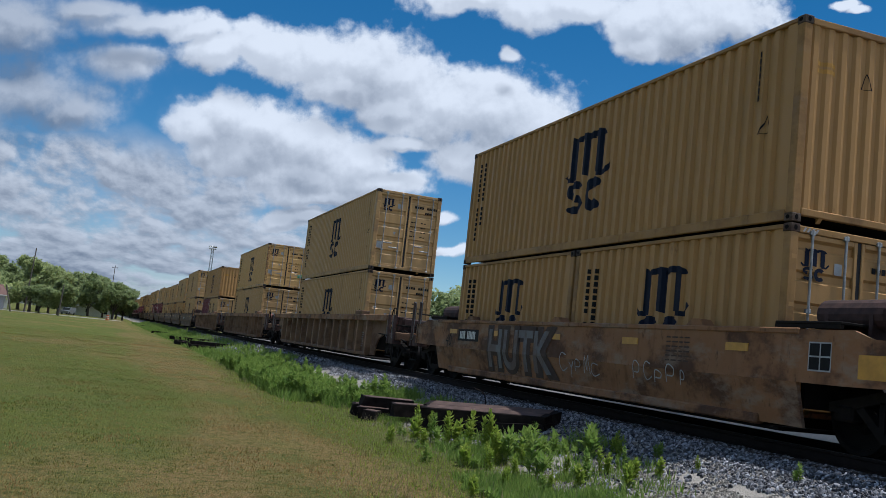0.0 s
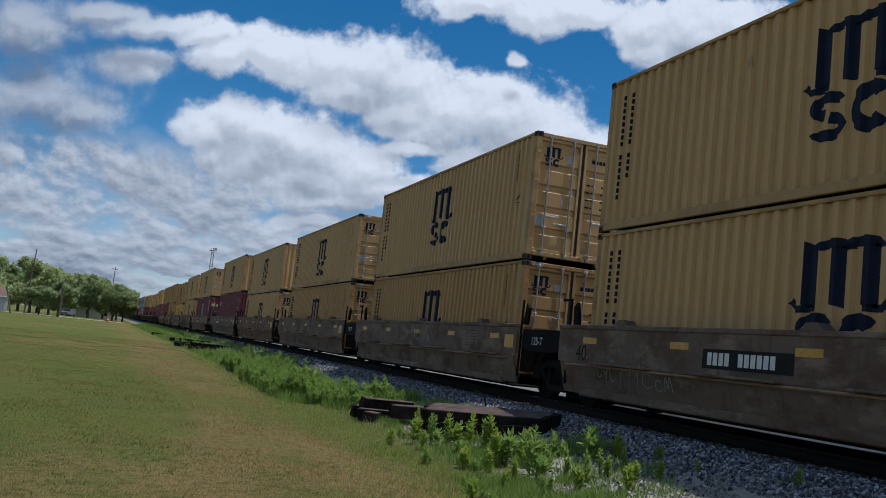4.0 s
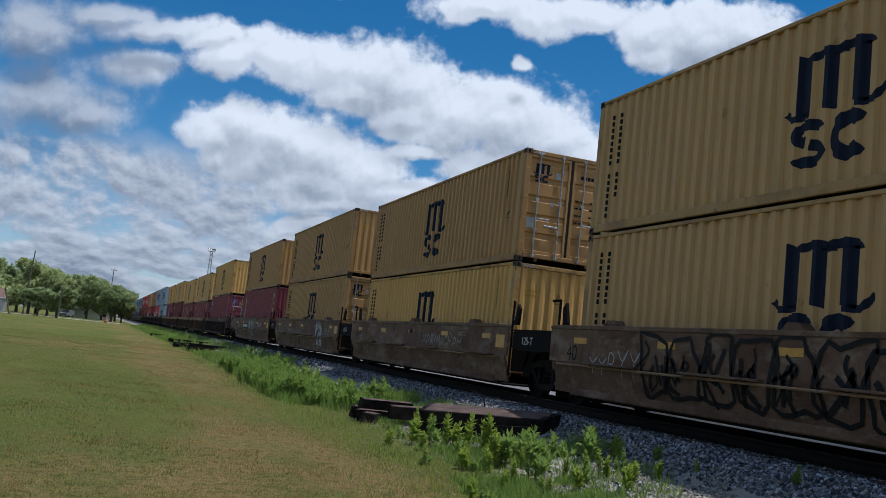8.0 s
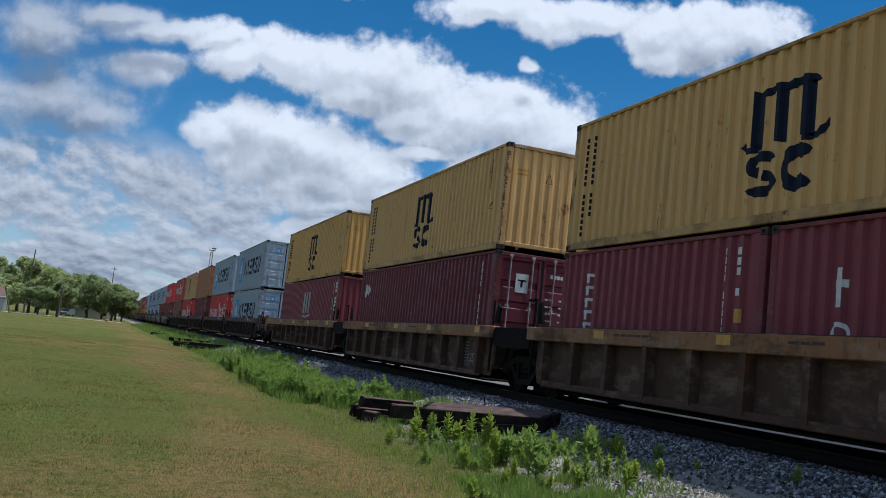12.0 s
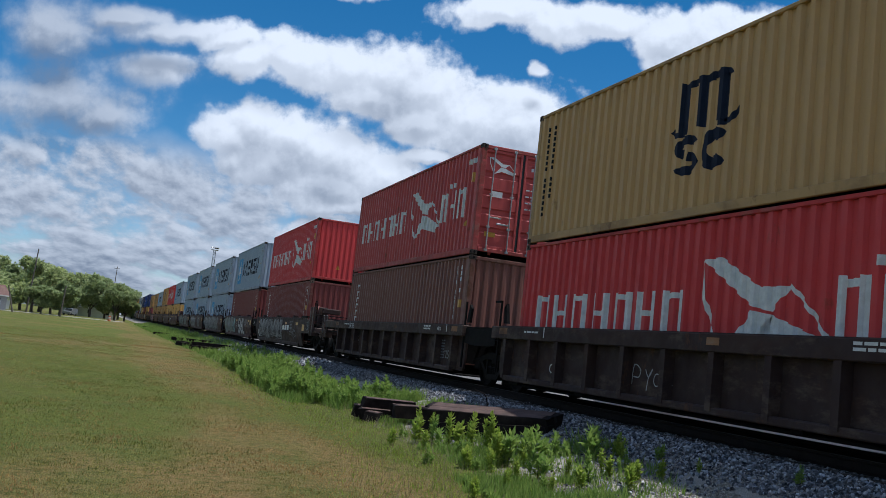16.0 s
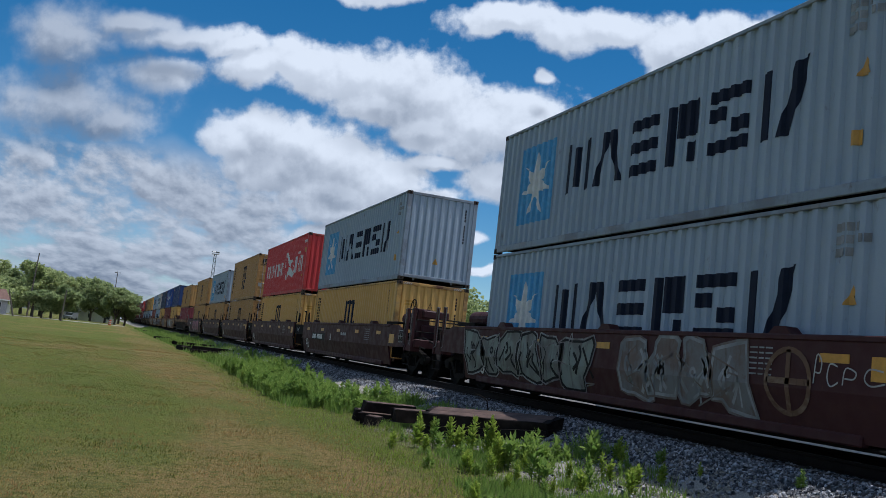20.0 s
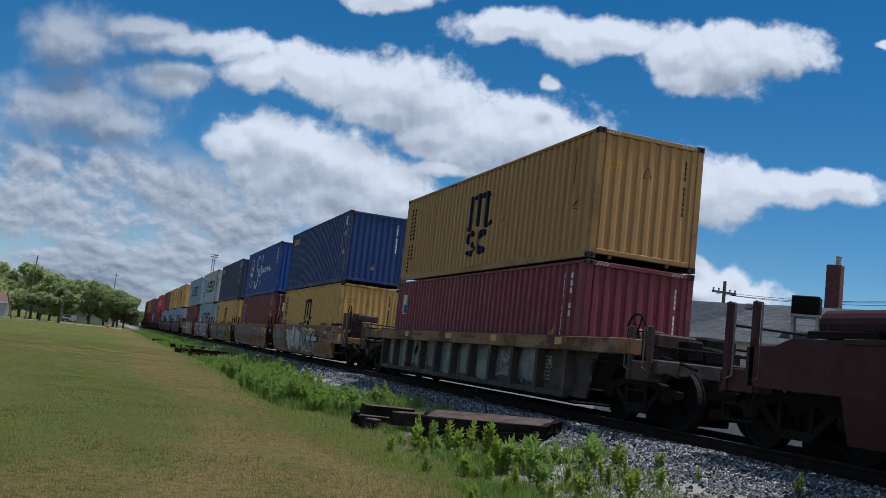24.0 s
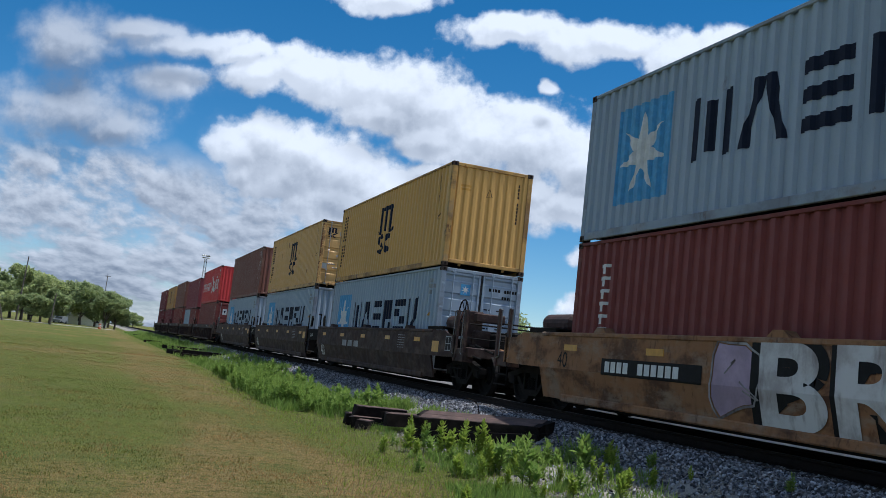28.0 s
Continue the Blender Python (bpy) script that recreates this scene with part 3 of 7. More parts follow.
def rust_streaks(h):
    """Ragged rust down the leading corner: scabs of uneven width on both faces of the post."""
    rng, m = random.Random(int(h * 100)), Mesh()
    z = 0.14
    while z < h - 0.2:
        dz = rng.uniform(0.02, 0.09)
        w1, w2 = rng.uniform(0.0, 0.1) * (0.4 + 0.9 * z / h), rng.uniform(0.0, 0.11) * (0.4 + 0.9 * z / h)
        if rng.random() < 0.8:
            m.add([(-1.2145, 0.002, z), (-1.2145 + w1, 0.002, z + dz * 0.2), (-1.2145 + w1 * 0.7, 0.002, z + dz), (-1.2145, 0.002, z + dz)], [(0, 1, 2, 3)])
        if rng.random() < 0.7:
            m.add([(-1.2165, 0.006, z), (-1.2165, 0.006, z + dz), (-1.2165, 0.006 + w2 * 0.7, z + dz), (-1.2165, 0.006 + w2, z + dz * 0.2)], [(0, 1, 2, 3)])
        z += dz
    return m


def container(colour, height, kind, door, length=12.192):
    paint_ = PAINT[colour]
    feet = "twenty" if length < 7 else "forty"
    ob = thing("shipping_container", f"{WORDS[colour]} {feet}-foot container with {EMBLEM[kind]}, {'doors' if door else 'plain end'} ahead", "container", "containers on the train")
    c, h, L = colour, height, length
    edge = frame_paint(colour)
    part("side_panel", stored(("side_panel", c, L, h, -1), lambda: side_panel(L, h, -1)), paint_, ob)
    part("side_panel", stored(("side_panel", c, L, h, 1), lambda: side_panel(L, h, 1)), paint_, ob)
    part("roof", stored(("roof", c, L, h), lambda: Mesh().box(-1.19, 1.19, 0.05, L - 0.05, h - 0.06, h - 0.02)), paint_, ob)
    part("floor", stored(("floor", L), lambda: Mesh().box(-1.17, 1.17, 0.06, L - 0.06, 0.11, 0.15)), M_DARK, ob)
    part("end_panel", stored(("end_panel_back", c, L, h), lambda: Mesh().box(-1.16, 1.16, L - 0.06, L - 0.03, 0.1, h - 0.06)), paint_, ob)
    for s in (-1, 1):
        x0, x1 = sorted((s * HALF, s * 1.15))
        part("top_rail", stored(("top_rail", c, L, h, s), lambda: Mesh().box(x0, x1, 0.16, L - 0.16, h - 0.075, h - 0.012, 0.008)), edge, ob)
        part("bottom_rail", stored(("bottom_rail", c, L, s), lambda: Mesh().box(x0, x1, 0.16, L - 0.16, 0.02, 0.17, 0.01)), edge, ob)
        for y0 in (0.0, L - 0.16):
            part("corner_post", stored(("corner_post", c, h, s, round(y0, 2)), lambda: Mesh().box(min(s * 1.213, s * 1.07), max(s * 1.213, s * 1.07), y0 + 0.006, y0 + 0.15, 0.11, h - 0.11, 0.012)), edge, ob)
            for z0 in (0.0, h - 0.118):
                def casting():
                    m = Mesh().box(min(s * HALF, s * 1.057), max(s * HALF, s * 1.057), y0, y0 + 0.178 - 0.018, z0, z0 + 0.118, 0.01)
                    return m
                k = part("corner_casting", stored(("corner_casting", h, s, round(y0, 2), round(z0, 2)), casting), M_CASTING, ob)

                # flat near-black discs stand for the shade inside the openings
                def hole():
                    m = Mesh()
                    yc, zc = y0 + 0.08, z0 + 0.059
                    m.add([(s * 1.2225, yc + 0.04 * math.cos(a), zc + 0.03 * math.sin(a)) for a in [i * math.pi / 5 for i in range(10)]], [tuple(range(10))])
                    if y0 < 0.1:
                        m.add([(s * 1.14 + 0.03 * math.cos(a), y0 - 0.003, zc + 0.038 * math.sin(a)) for a in [i * math.pi / 5 for i in range(10)]], [tuple(range(10))])
                    return m
                if s < 0 or y0 < 0.1:
                    part("socket", stored(("socket", h, s, round(y0, 2), round(z0, 2)), hole), M_DARK, k)
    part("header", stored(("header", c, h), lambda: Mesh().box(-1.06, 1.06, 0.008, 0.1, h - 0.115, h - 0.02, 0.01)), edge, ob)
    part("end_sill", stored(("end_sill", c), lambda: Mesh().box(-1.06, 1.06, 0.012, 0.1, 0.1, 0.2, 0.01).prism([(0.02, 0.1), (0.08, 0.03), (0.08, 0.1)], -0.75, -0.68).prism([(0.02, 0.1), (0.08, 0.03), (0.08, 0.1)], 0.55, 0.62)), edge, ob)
    if h < 2.75:
        part("top_stripes", stored(("top_stripes", h), lambda: decal([[(0.2 + k * 0.07, h - 0.1), (0.235 + k * 0.07, h - 0.1), (0.275 + k * 0.07, h - 0.04), (0.24 + k * 0.07, h - 0.04)] for k in range(4)]
             + [[(1.9 + k * 0.07, h - 0.1), (1.935 + k * 0.07, h - 0.1), (1.975 + k * 0.07, h - 0.04), (1.94 + k * 0.07, h - 0.04)] for k in range(4)], [(0.0, 0.0), (2.438, 0.0)], lambda u, v, d: (u - HALF, 0.003, v))), M_PALE, ob, "pale warning stripes")
    layer = [0]
    if door:
        for x0 in (-1.125, 0.035):
            leaf = part("door", stored(("door", c, h), lambda: door_leaf(h)), paint_, ob, at=pose(x0, 0.055, 0))
            for dx in (0.28, 0.86):
                part("lock_rod", stored(("lock_rod", c if kind == "star" else "", h), lambda: lock_rod(h)), PAINT["grey"] if kind == "star" else M_STEEL, leaf, at=pose(dx, -0.055, 0))
            part("handle", stored(("handle", 0), lambda: Mesh().box(0.3, 0.62, -0.075, -0.055, 0.98, 1.02, 0.005).box(0.5, 0.84, -0.075, -0.055, 0.83, 0.87, 0.005)), M_STEEL, leaf)
            hx = 0.0 if x0 < 0 else 1.09
            for z in (0.45, 1.0, h - 1.1, h - 0.45):
                part("hinge", stored(("hinge", c), lambda: Mesh().box(-0.05, 0.05, -0.05, 0.0, -0.035, 0.035, 0.008)), paint_, leaf, at=pose(hx, 0, z))
        part("gasket", stored(("gasket", h), lambda: Mesh().box(-0.034, 0.034, 0.04, 0.1, 0.2, h - 0.12)), M_RUBBER, ob)
        flat = [(0.0, 0.0), (2.438, 0.0)]
        put = lambda u, v, d: (u - HALF, 0.036 - 0.002 * layer[0], v)
    else:
        part("end_panel", stored(("end_panel", c, h), lambda: end_panel(h)), paint_, ob)
        flat = end_breaks()
        put = lambda u, v, d: (u - HALF, 0.026 + d - 0.002 * layer[0], v)
    for i, (mat, shapes) in enumerate(front_marks(kind, door, h)):
        layer[0] = i
        tagged(part("marking", stored(("marking", kind, door, h, i), lambda: decal(shapes, flat, put)), mat, ob, "painted marks"), kind="stuff" if len(shapes) > 6 else "")
    br = [(L - y, d) for y, d in reversed(side_breaks(L))]
    for i, (mat, shapes) in enumerate(side_marks(kind, L, h)):
        tagged(part("marking", stored(("side_marking", kind, L, h, i), lambda: decal(shapes, br, lambda u, v, d: (-(1.203 - d) - 0.002 * i, L - u, v))), mat, ob, "painted emblem" if i == 0 else "painted marks"), kind="stuff" if i and len(shapes) > 6 else "")
    if colour in ("msc_rusty", "old_grey"):
        part("rust_edge", stored(("rust_edge", h), lambda: rust_streaks(h)), M_RUST, ob, "orange rust along the corner post")
    return ob


M_RUST = plain("orange_rust", (0.16, 0.06, 0.022), 0.9, var=0.5, scale=5)


# ---- well cars: local y = 0 is the leading end of the containers, z = 0 the top of the rail ----
WHEEL_R = 0.483


def wheelset():
    """Two flanged wheels on an axle, with bearing caps."""
    m = Mesh()
    for s in (-1, 1):
        xs = [(0.66, 0.12), (0.66, 0.2), (0.685, 0.24), (0.685, 0.4), (0.665, 0.43), (0.665, 0.508), (0.69, 0.508), (0.70, 0.487), (0.80, 0.481), (0.80, 0.43), (0.745, 0.40), (0.72, 0.22), (0.80, 0.17), (0.80, 0.1)]
        m.lathe([(s * x, r) for x, r in xs], 28)
    m.lathe([(-1.02, 0.0), (-1.02, 0.1), (-0.86, 0.1), (-0.84, 0.075), (0.84, 0.075), (0.86, 0.1), (1.02, 0.1), (1.02, 0.0)], 12)
    for s in (-1, 1):
        for k in range(3):
            a = 2 * math.pi * k / 3
            m.box(s * 1.03 - 0.012, s * 1.03 + 0.012, 0.055 * math.cos(a) - 0.015, 0.055 * math.cos(a) + 0.015, 0.055 * math.sin(a) - 0.015, 0.055 * math.sin(a) + 0.015)
    return m


def tread():
    return Mesh().lathe([(-0.705, 0.4885), (-0.795, 0.4845)], 28)


def side_frame(s):
    """A cast truck side: top member, sloping ends over the bearings, two windows round the spring nest."""
    m = Mesh()
    x0, x1 = sorted((s * 0.90, s * 1.06))
    m.prism([(-1.15, 0.50), (-1.15, 0.62), (-0.75, 0.70), (-0.35, 0.80), (0.35, 0.80), (0.75, 0.70), (1.15, 0.62), (1.15, 0.50), (0.75, 0.56), (0.4, 0.66), (-0.4, 0.66), (-0.75, 0.56)][::-1], x0, x1)
    m.prism([(-0.72, 0.56), (-0.3, 0.2), (0.3, 0.2), (0.72, 0.56), (0.6, 0.6), (0.28, 0.32), (-0.28, 0.32), (-0.6, 0.6)][::-1], x0 + 0.01, x1 - 0.01)
    for y in (-0.34, 0.26):
        m.box(x0, x1, y, y + 0.08, 0.3, 0.68)
    for y in (-0.9, 0.9):
        m.box(x0 - 0.02, x1 + 0.02, y - 0.16, y + 0.16, 0.40, 0.60, 0.03)
    return m


def springs(s):
    m = Mesh()
    for y in (-0.17, 0.0, 0.17):
        for k in range(5):
            m.lathe([(s * 0.98 + x, r) for x, r in ((-0.075, 0.0), (-0.075, 0.012), (0.075, 0.012), (0.075, 0.0))], 6, (0, y, 0.35 + k * 0.05))
        m.rod((s * 0.98, y, 0.32), (s * 0.98, y, 0.58), 0.055, 8)
    return m


def bogie(car, y):
    for s in (-1, 1):
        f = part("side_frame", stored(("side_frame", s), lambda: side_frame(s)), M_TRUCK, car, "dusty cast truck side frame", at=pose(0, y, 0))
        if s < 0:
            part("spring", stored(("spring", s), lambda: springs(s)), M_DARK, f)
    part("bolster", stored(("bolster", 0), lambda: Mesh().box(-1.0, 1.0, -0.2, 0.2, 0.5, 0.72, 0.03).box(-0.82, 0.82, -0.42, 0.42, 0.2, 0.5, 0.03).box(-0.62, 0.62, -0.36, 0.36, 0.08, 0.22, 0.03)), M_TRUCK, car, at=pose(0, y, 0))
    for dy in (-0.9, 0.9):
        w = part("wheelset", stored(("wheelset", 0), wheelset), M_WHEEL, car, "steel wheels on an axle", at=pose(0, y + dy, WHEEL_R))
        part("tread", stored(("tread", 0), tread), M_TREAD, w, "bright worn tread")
        WHEELS.append((w, car, y + dy))


WHEELS = []


def coupler(s):
    m = Mesh().box(-0.12, 0.12, 0.0, 0.75, 0.72, 0.98, 0.02)
    m.box(-0.2, 0.2, -0.12, 0.12, 0.70, 1.0, 0.06).box(-0.22, -0.05, -0.22, 0.0, 0.72, 0.98, 0.04)
    return m


def well_side(style, y0, y1, lead, tail):
    """The outline (y, z) of one side sheet; it is cut back low down over a truck under an end platform."""
    top, low = (1.48, 0.26) if style == "smooth" else (1.45, 0.30)
    a = [(y0 - 1.2, top - 0.10), (y0 - 1.75, top - 0.12), (y0 - 1.75, 0.84), (y0 - 0.75, 0.8), (y0 - 0.3, 0.68), (y0, low)] if lead == "end" else [(y0, top), (y0 + 0.02, low + 0.25), (y0 + 0.12, low)]
    b = [(y1, low), (y1 + 0.3, 0.68), (y1 + 0.75, 0.8), (y1 + 1.75, 0.84), (y1 + 1.75, top - 0.12), (y1 + 1.2, top - 0.10)] if tail == "end" else [(y1 - 0.12, low), (y1 - 0.02, low + 0.25), (y1, top)]
    if style != "smooth":
        far = 1.45 if style == "ribbed" else 0.25
        arch = [(far, 1.02), (far * 0.55, 0.98), (far * 0.25, 0.86), (0.08, 0.62), (0.0, low)]
        if lead == "end":
            a = [(y0 - far, top)] + [(y0 - d, z) for d, z in arch]
        if tail == "end":
            b = [(y1 + d, z) for d, z in reversed(arch)] + [(y1 + far, top)]
        return [*a, *b]
    if lead == "end":
        a = [(y0 - 0.9, top)] + a
    if tail == "end":
        b = b + [(y1 + 0.9, top)]
    return [*a, *b]


FOLD = 0.82            # a smooth side leans inwards below this height


def on_side(x, v):
    return x + 0.14 * (FOLD - v) / 0.56 if -1.53 < x < -1.499 and v < FOLD else x


def side_decal(polys, x):
    both = [q for p in polys for q in (cut(p, 1, -9.0, FOLD), cut(p, 1, FOLD, 9.0)) if len(q) >= 3]
    return decal(both, [(-60.0, 0.0), (60.0, 0.0)], lambda u, v, d: (on_side(x, v), -u, v))


def graffiti(car, seed, y0, y1, x, zlo=0.36, zhi=1.42, fill=None, edge=None, blocks=5, wild=0.25):
    """Sprayed shapes on a car side: bulging blocks with dark rims and slashes, no letters."""
    rng = random.Random(seed)
    span = (y1 - y0) / blocks
    fills, edges, halo = [], [], []
    for k in range(blocks):
        cy, cz = y0 + (k + 0.5) * span, (zlo + zhi) / 2 + rng.uniform(-0.06, 0.06)
        ry, rz = span * rng.uniform(0.46, 0.62), (zhi - zlo) / 2 * rng.uniform(0.8, 1.0)
        n, pts = 14, []
        ph, lean = rng.uniform(0, 6.28), rng.uniform(-0.25, 0.25)
        for i in range(n):
            a = 2 * math.pi * i / n
            q = 1 + wild * math.sin(3 * a + ph) * 0.6 + rng.uniform(-wild, wild) * 0.5
            cx, cy2 = math.copysign(abs(math.cos(a)) ** 0.6, math.cos(a)), math.copysign(abs(math.sin(a)) ** 0.6, math.sin(a))
            zz = min(max(cz + rz * q * cy2, zlo), zhi)
            pts.append((-(cy + ry * q * cx) + lean * (zz - cz), zz))
        c = (-cy, cz)
        fills += [[c, pts[i], pts[(i + 1) % n]] for i in range(n)]
        edges += stroke(pts + pts[:1], 0.07)
        halo += stroke([(c[0] + (u - c[0]) * 1.09, c[1] + (v - c[1]) * 1.07) for u, v in pts + pts[:1]], 0.035)
        for _ in range(rng.randint(4, 6)):
            u, v = -cy + rng.uniform(-0.7, 0.7) * ry, cz + rng.uniform(-0.2, 0.75) * rz
            edges += stroke(curve([(u, v), (u + rng.uniform(-0.35, 0.35) * ry, v - 0.35 * rz), (u + rng.uniform(-0.7, 0.7) * ry, v - rng.uniform(0.6, 1.1) * rz)], 4), rng.uniform(0.025, 0.09))
        for _ in range(2):
            u, v = -cy + rng.uniform(-0.8, 0.8) * ry, cz + rng.uniform(-0.8, 0.8) * rz
            halo += stroke(curve([(u, v), (u + rng.uniform(-0.4, 0.4), v + rng.uniform(-0.15, 0.25)), (u + rng.uniform(-0.6, 0.6), v + rng.uniform(-0.2, 0.3))], 4), 0.025)
        if rng.random() < 0.6:
            edges += ring(-cy + rng.uniform(-0.2, 0.2) * ry, cz + rng.uniform(-0.2, 0.3) * rz, 0.14 * ry + 0.03, 0.2 * rz, 0.05, n=10)
    lim = lambda ps: [q for q in (cut(p, 1, zlo - 0.02, zhi + 0.02) for p in ps) if q]
    if fill is not None:
        part("graffiti", side_decal(lim(fills), x - 0.003), fill, car, "sprayed block shapes")
    if edge is not None:
        part("graffiti", side_decal(lim(edges), x - 0.006), edge, car, "sprayed outlines")
    if fill is not None:
        part("graffiti", side_decal(lim(halo), x - 0.008), M_PALETAG if edge is not M_SILVER else M_SILVERTAG, car, "thin pale sprayed rims")


def scribble(car, seed, y0, y1, x, ink, zlo=0.55, zhi=1.3, w=0.02):
    """A thin hand-sprayed line of loops and strokes, like quick writing that cannot be read."""
    rng = random.Random(seed)
    z = rng.uniform(zlo, zhi - 0.3)
    polys, u, end = [], -y1, -y0
    while u < end:
        step, hgt = rng.uniform(0.16, 0.34), rng.uniform(0.16, 0.36)
        kind = rng.randrange(4)
        if kind == 0:
            pts = [(u, z), (u + 0.04, z + hgt), (u + step * 0.7, z + hgt * 0.8), (u + step * 0.6, z + hgt * 0.4), (u + 0.03, z + hgt * 0.4)]
        elif kind == 1:
            pts = [(u + step * 0.8, z + hgt * 0.9), (u + step * 0.2, z + hgt), (u, z + hgt * 0.4), (u + step * 0.3, z), (u + step * 0.9, z + hgt * 0.2)]
        elif kind == 2:
            pts = [(u, z), (u + step * 0.25, z + hgt), (u + step * 0.5, z + 0.05), (u + step * 0.75, z + hgt * 1.1), (u + step, z)]
        else:
            pts = [(u, z + hgt), (u + step * 0.5, z + hgt * 0.5), (u + step, z + hgt * 1.1), (u + step * 0.5, z + hgt * 0.5), (u + step * 0.3, z - 0.1)]
        polys += stroke(curve(pts, 4), w)
        u += step + 0.05
        z += rng.uniform(-0.03, 0.03)
    part("graffiti", side_decal(polys, x - 0.004), ink, car, "thin sprayed scrawl")


def text_polys(text, fat=0.0):
    """The flat faces of a line of characters, one unit high."""
    key = ("text", text, fat)
    if key not in STORE:
        cu = bpy.data.curves.new("lettering", "FONT")
        cu.body, cu.size, cu.offset, cu.extrude, cu.space_character = text, 1.0, fat, 0.001, 1.0 + fat
        tmp = bpy.data.objects.new("lettering", cu)
        scene.collection.objects.link(tmp)
        me = bpy.data.meshes.new_from_object(tmp.evaluated_get(bpy.context.evaluated_depsgraph_get()))
        bpy.data.objects.remove(tmp)
        STORE[key] = [[(me.vertices[i].co.x, me.vertices[i].co.y) for i in p.vertices] for p in me.polygons if abs(p.normal.z) > 0.5 and p.center.z > 0]
    return STORE[key]


def lettering(car, text, y, z, size, ink, x):
    """Stencilled characters on a car side."""
    part("lettering", side_decal([[(u * size - y, z + v * size) for u, v in p] for p in text_polys(text)], x - 0.005), ink, car, "stencilled characters")


def tag(car, text, y, z, size, wide, fill, edge, x):
    """Bold sprayed block letters with a rim."""
    for ink, fat, out_, what in ((edge, 0.10, 0.004, "sprayed rim of block letters"), (fill, 0.025, 0.009, "sprayed block letters")):
        polys = [[(u * size * wide - y, z + v * size) for u, v in p] for p in text_polys(text, fat)]
        part("graffiti", side_decal([q for q in (cut(p, 1, 0.3, 1.47) for p in polys) if len(q) >= 3], x - out_), ink, car, what)


def marks(car, polys, mat, x, label, z=0.0):
    ob = part("marking", side_decal(polys, x), mat, car, label)
    if len(polys) > 6:
        tagged(ob, kind="stuff")


def end_platform(car, body, y, s, brake, tall):
    """The deck, sill, posts, drum and brake gear beyond a well; y is the coupler face, s = -1 at the leading end."""
    gear = body if body in (CAR["dark"], CAR["maroon"]) else M_OXIDE
    inner = y - s * 3.45
    lo, hi = sorted((y - s * 0.75, inner))
    part("centre_sill", Mesh().box(-0.22, 0.22, lo, hi, 0.68, 1.05, 0.02), body, car)
    part("coupler", stored(("coupler", s), lambda: coupler(s)), M_TRUCK, car, at=pose(0, y, 0) if s < 0 else pose(0, y, 0, 0, 0, 180))
    part("end_sill", Mesh().box(-1.42, 1.42, min(y - s * 0.75, y - s * 0.95), max(y - s * 0.75, y - s * 0.95), 0.86, 1.1, 0.02), body, car)
    lo, hi = sorted((y - s * 0.95, inner + s * 0.2))
    m = Mesh()
    for k in range(9):
        m.box(-1.3, 1.3, lo + (hi - lo) * k / 9, lo + (hi - lo) * k / 9 + 0.09, 1.10, 1.13)
    part("walkway", m, M_DARK, car, "dark steel grating")
    lo, hi = sorted((inner - s * 0.15, inner + s * 1.0))
    smooth = tall > 1.8
    dz = 0.0 if smooth else -0.42
    if smooth:
        part("shelf", Mesh().box(-1.47, 1.47, lo, hi, 1.55, 1.59, 0.008).box(-1.47, -1.41, lo, hi, 1.50, 1.55).box(1.41, 1.47, lo, hi, 1.50, 1.55), M_TRUCK, car, "flat steel shelf above the side")
    yl = y - s * 0.9
    lo, hi = sorted((yl, yl - s * 0.62))
    part("step_box", Mesh().box(-1.47, -1.22, lo - 0.06, hi + 0.06, 0.74, 1.06, 0.015), gear, car)
    for k in range(2):
        yy = yl - s * 0.56 * k
        post = part("post", stored(("end_post", gear.name, tall), lambda: Mesh().box(-1.50, -1.43, -0.055, 0.055, 0.74, tall, 0.008)), gear, car, "flat upright side post", at=pose(0, yy, 0))
        part("grab_iron", stored(("grab_iron", s, tall), lambda: Mesh().rod((-1.49, -s * 0.15, 0.95), (-1.49, -s * 0.15, tall - 0.03), 0.013, 6).rod((-1.49, -s * 0.15, tall - 0.03), (-1.49, 0, tall + 0.0), 0.013, 6).rod((-1.49, -s * 0.15, 0.95), (-1.49, 0, 0.9), 0.013, 6)), M_GRAB, post, "thin bent grab iron")
    part("stirrup", Mesh().rod((-1.47, lo, 0.76), (-1.47, lo, 0.36), 0.016, 6).rod((-1.47, hi, 0.76), (-1.47, hi, 0.36), 0.016, 6).rod((-1.47, lo, 0.36), (-1.47, hi, 0.36), 0.018, 6).rod((-1.47, lo, 0.58), (-1.47, hi, 0.58), 0.016, 6), M_TRUCK, car, "hanging step")
    part("post", Mesh().box(1.43, 1.50, yl - 0.055, yl + 0.055, 0.74, tall, 0.008), gear, car)
    part("hand_rail", Mesh().rod((-1.38, yl, tall - 0.32), (1.4, yl, tall - 0.32), 0.02, 6).rod((-1.38, yl, 1.32), (1.4, yl, 1.32), 0.02, 6), M_TRUCK, car)
    run = [(-1.30, inner, 1.04), (-1.34, y - s * 2.2, 1.00), (-1.34, y - s * 1.2, 0.97), (-1.2, y - s * 0.4, 0.84)]
    pipe = Mesh()
    for p, q in zip(run, run[1:]):
        pipe.rod(p, q, 0.022, 6)
    for p, q in zip(run, run[1:]):
        pipe.rod((p[0] + 0.3, p[1], p[2] + 0.2), (q[0] + 0.3, q[1], q[2] + 0.16), 0.028, 6)
    part("air_pipe", pipe, M_TRUCK, car, "thin pipe run along the deck edge")
    yt = y - s * 1.75
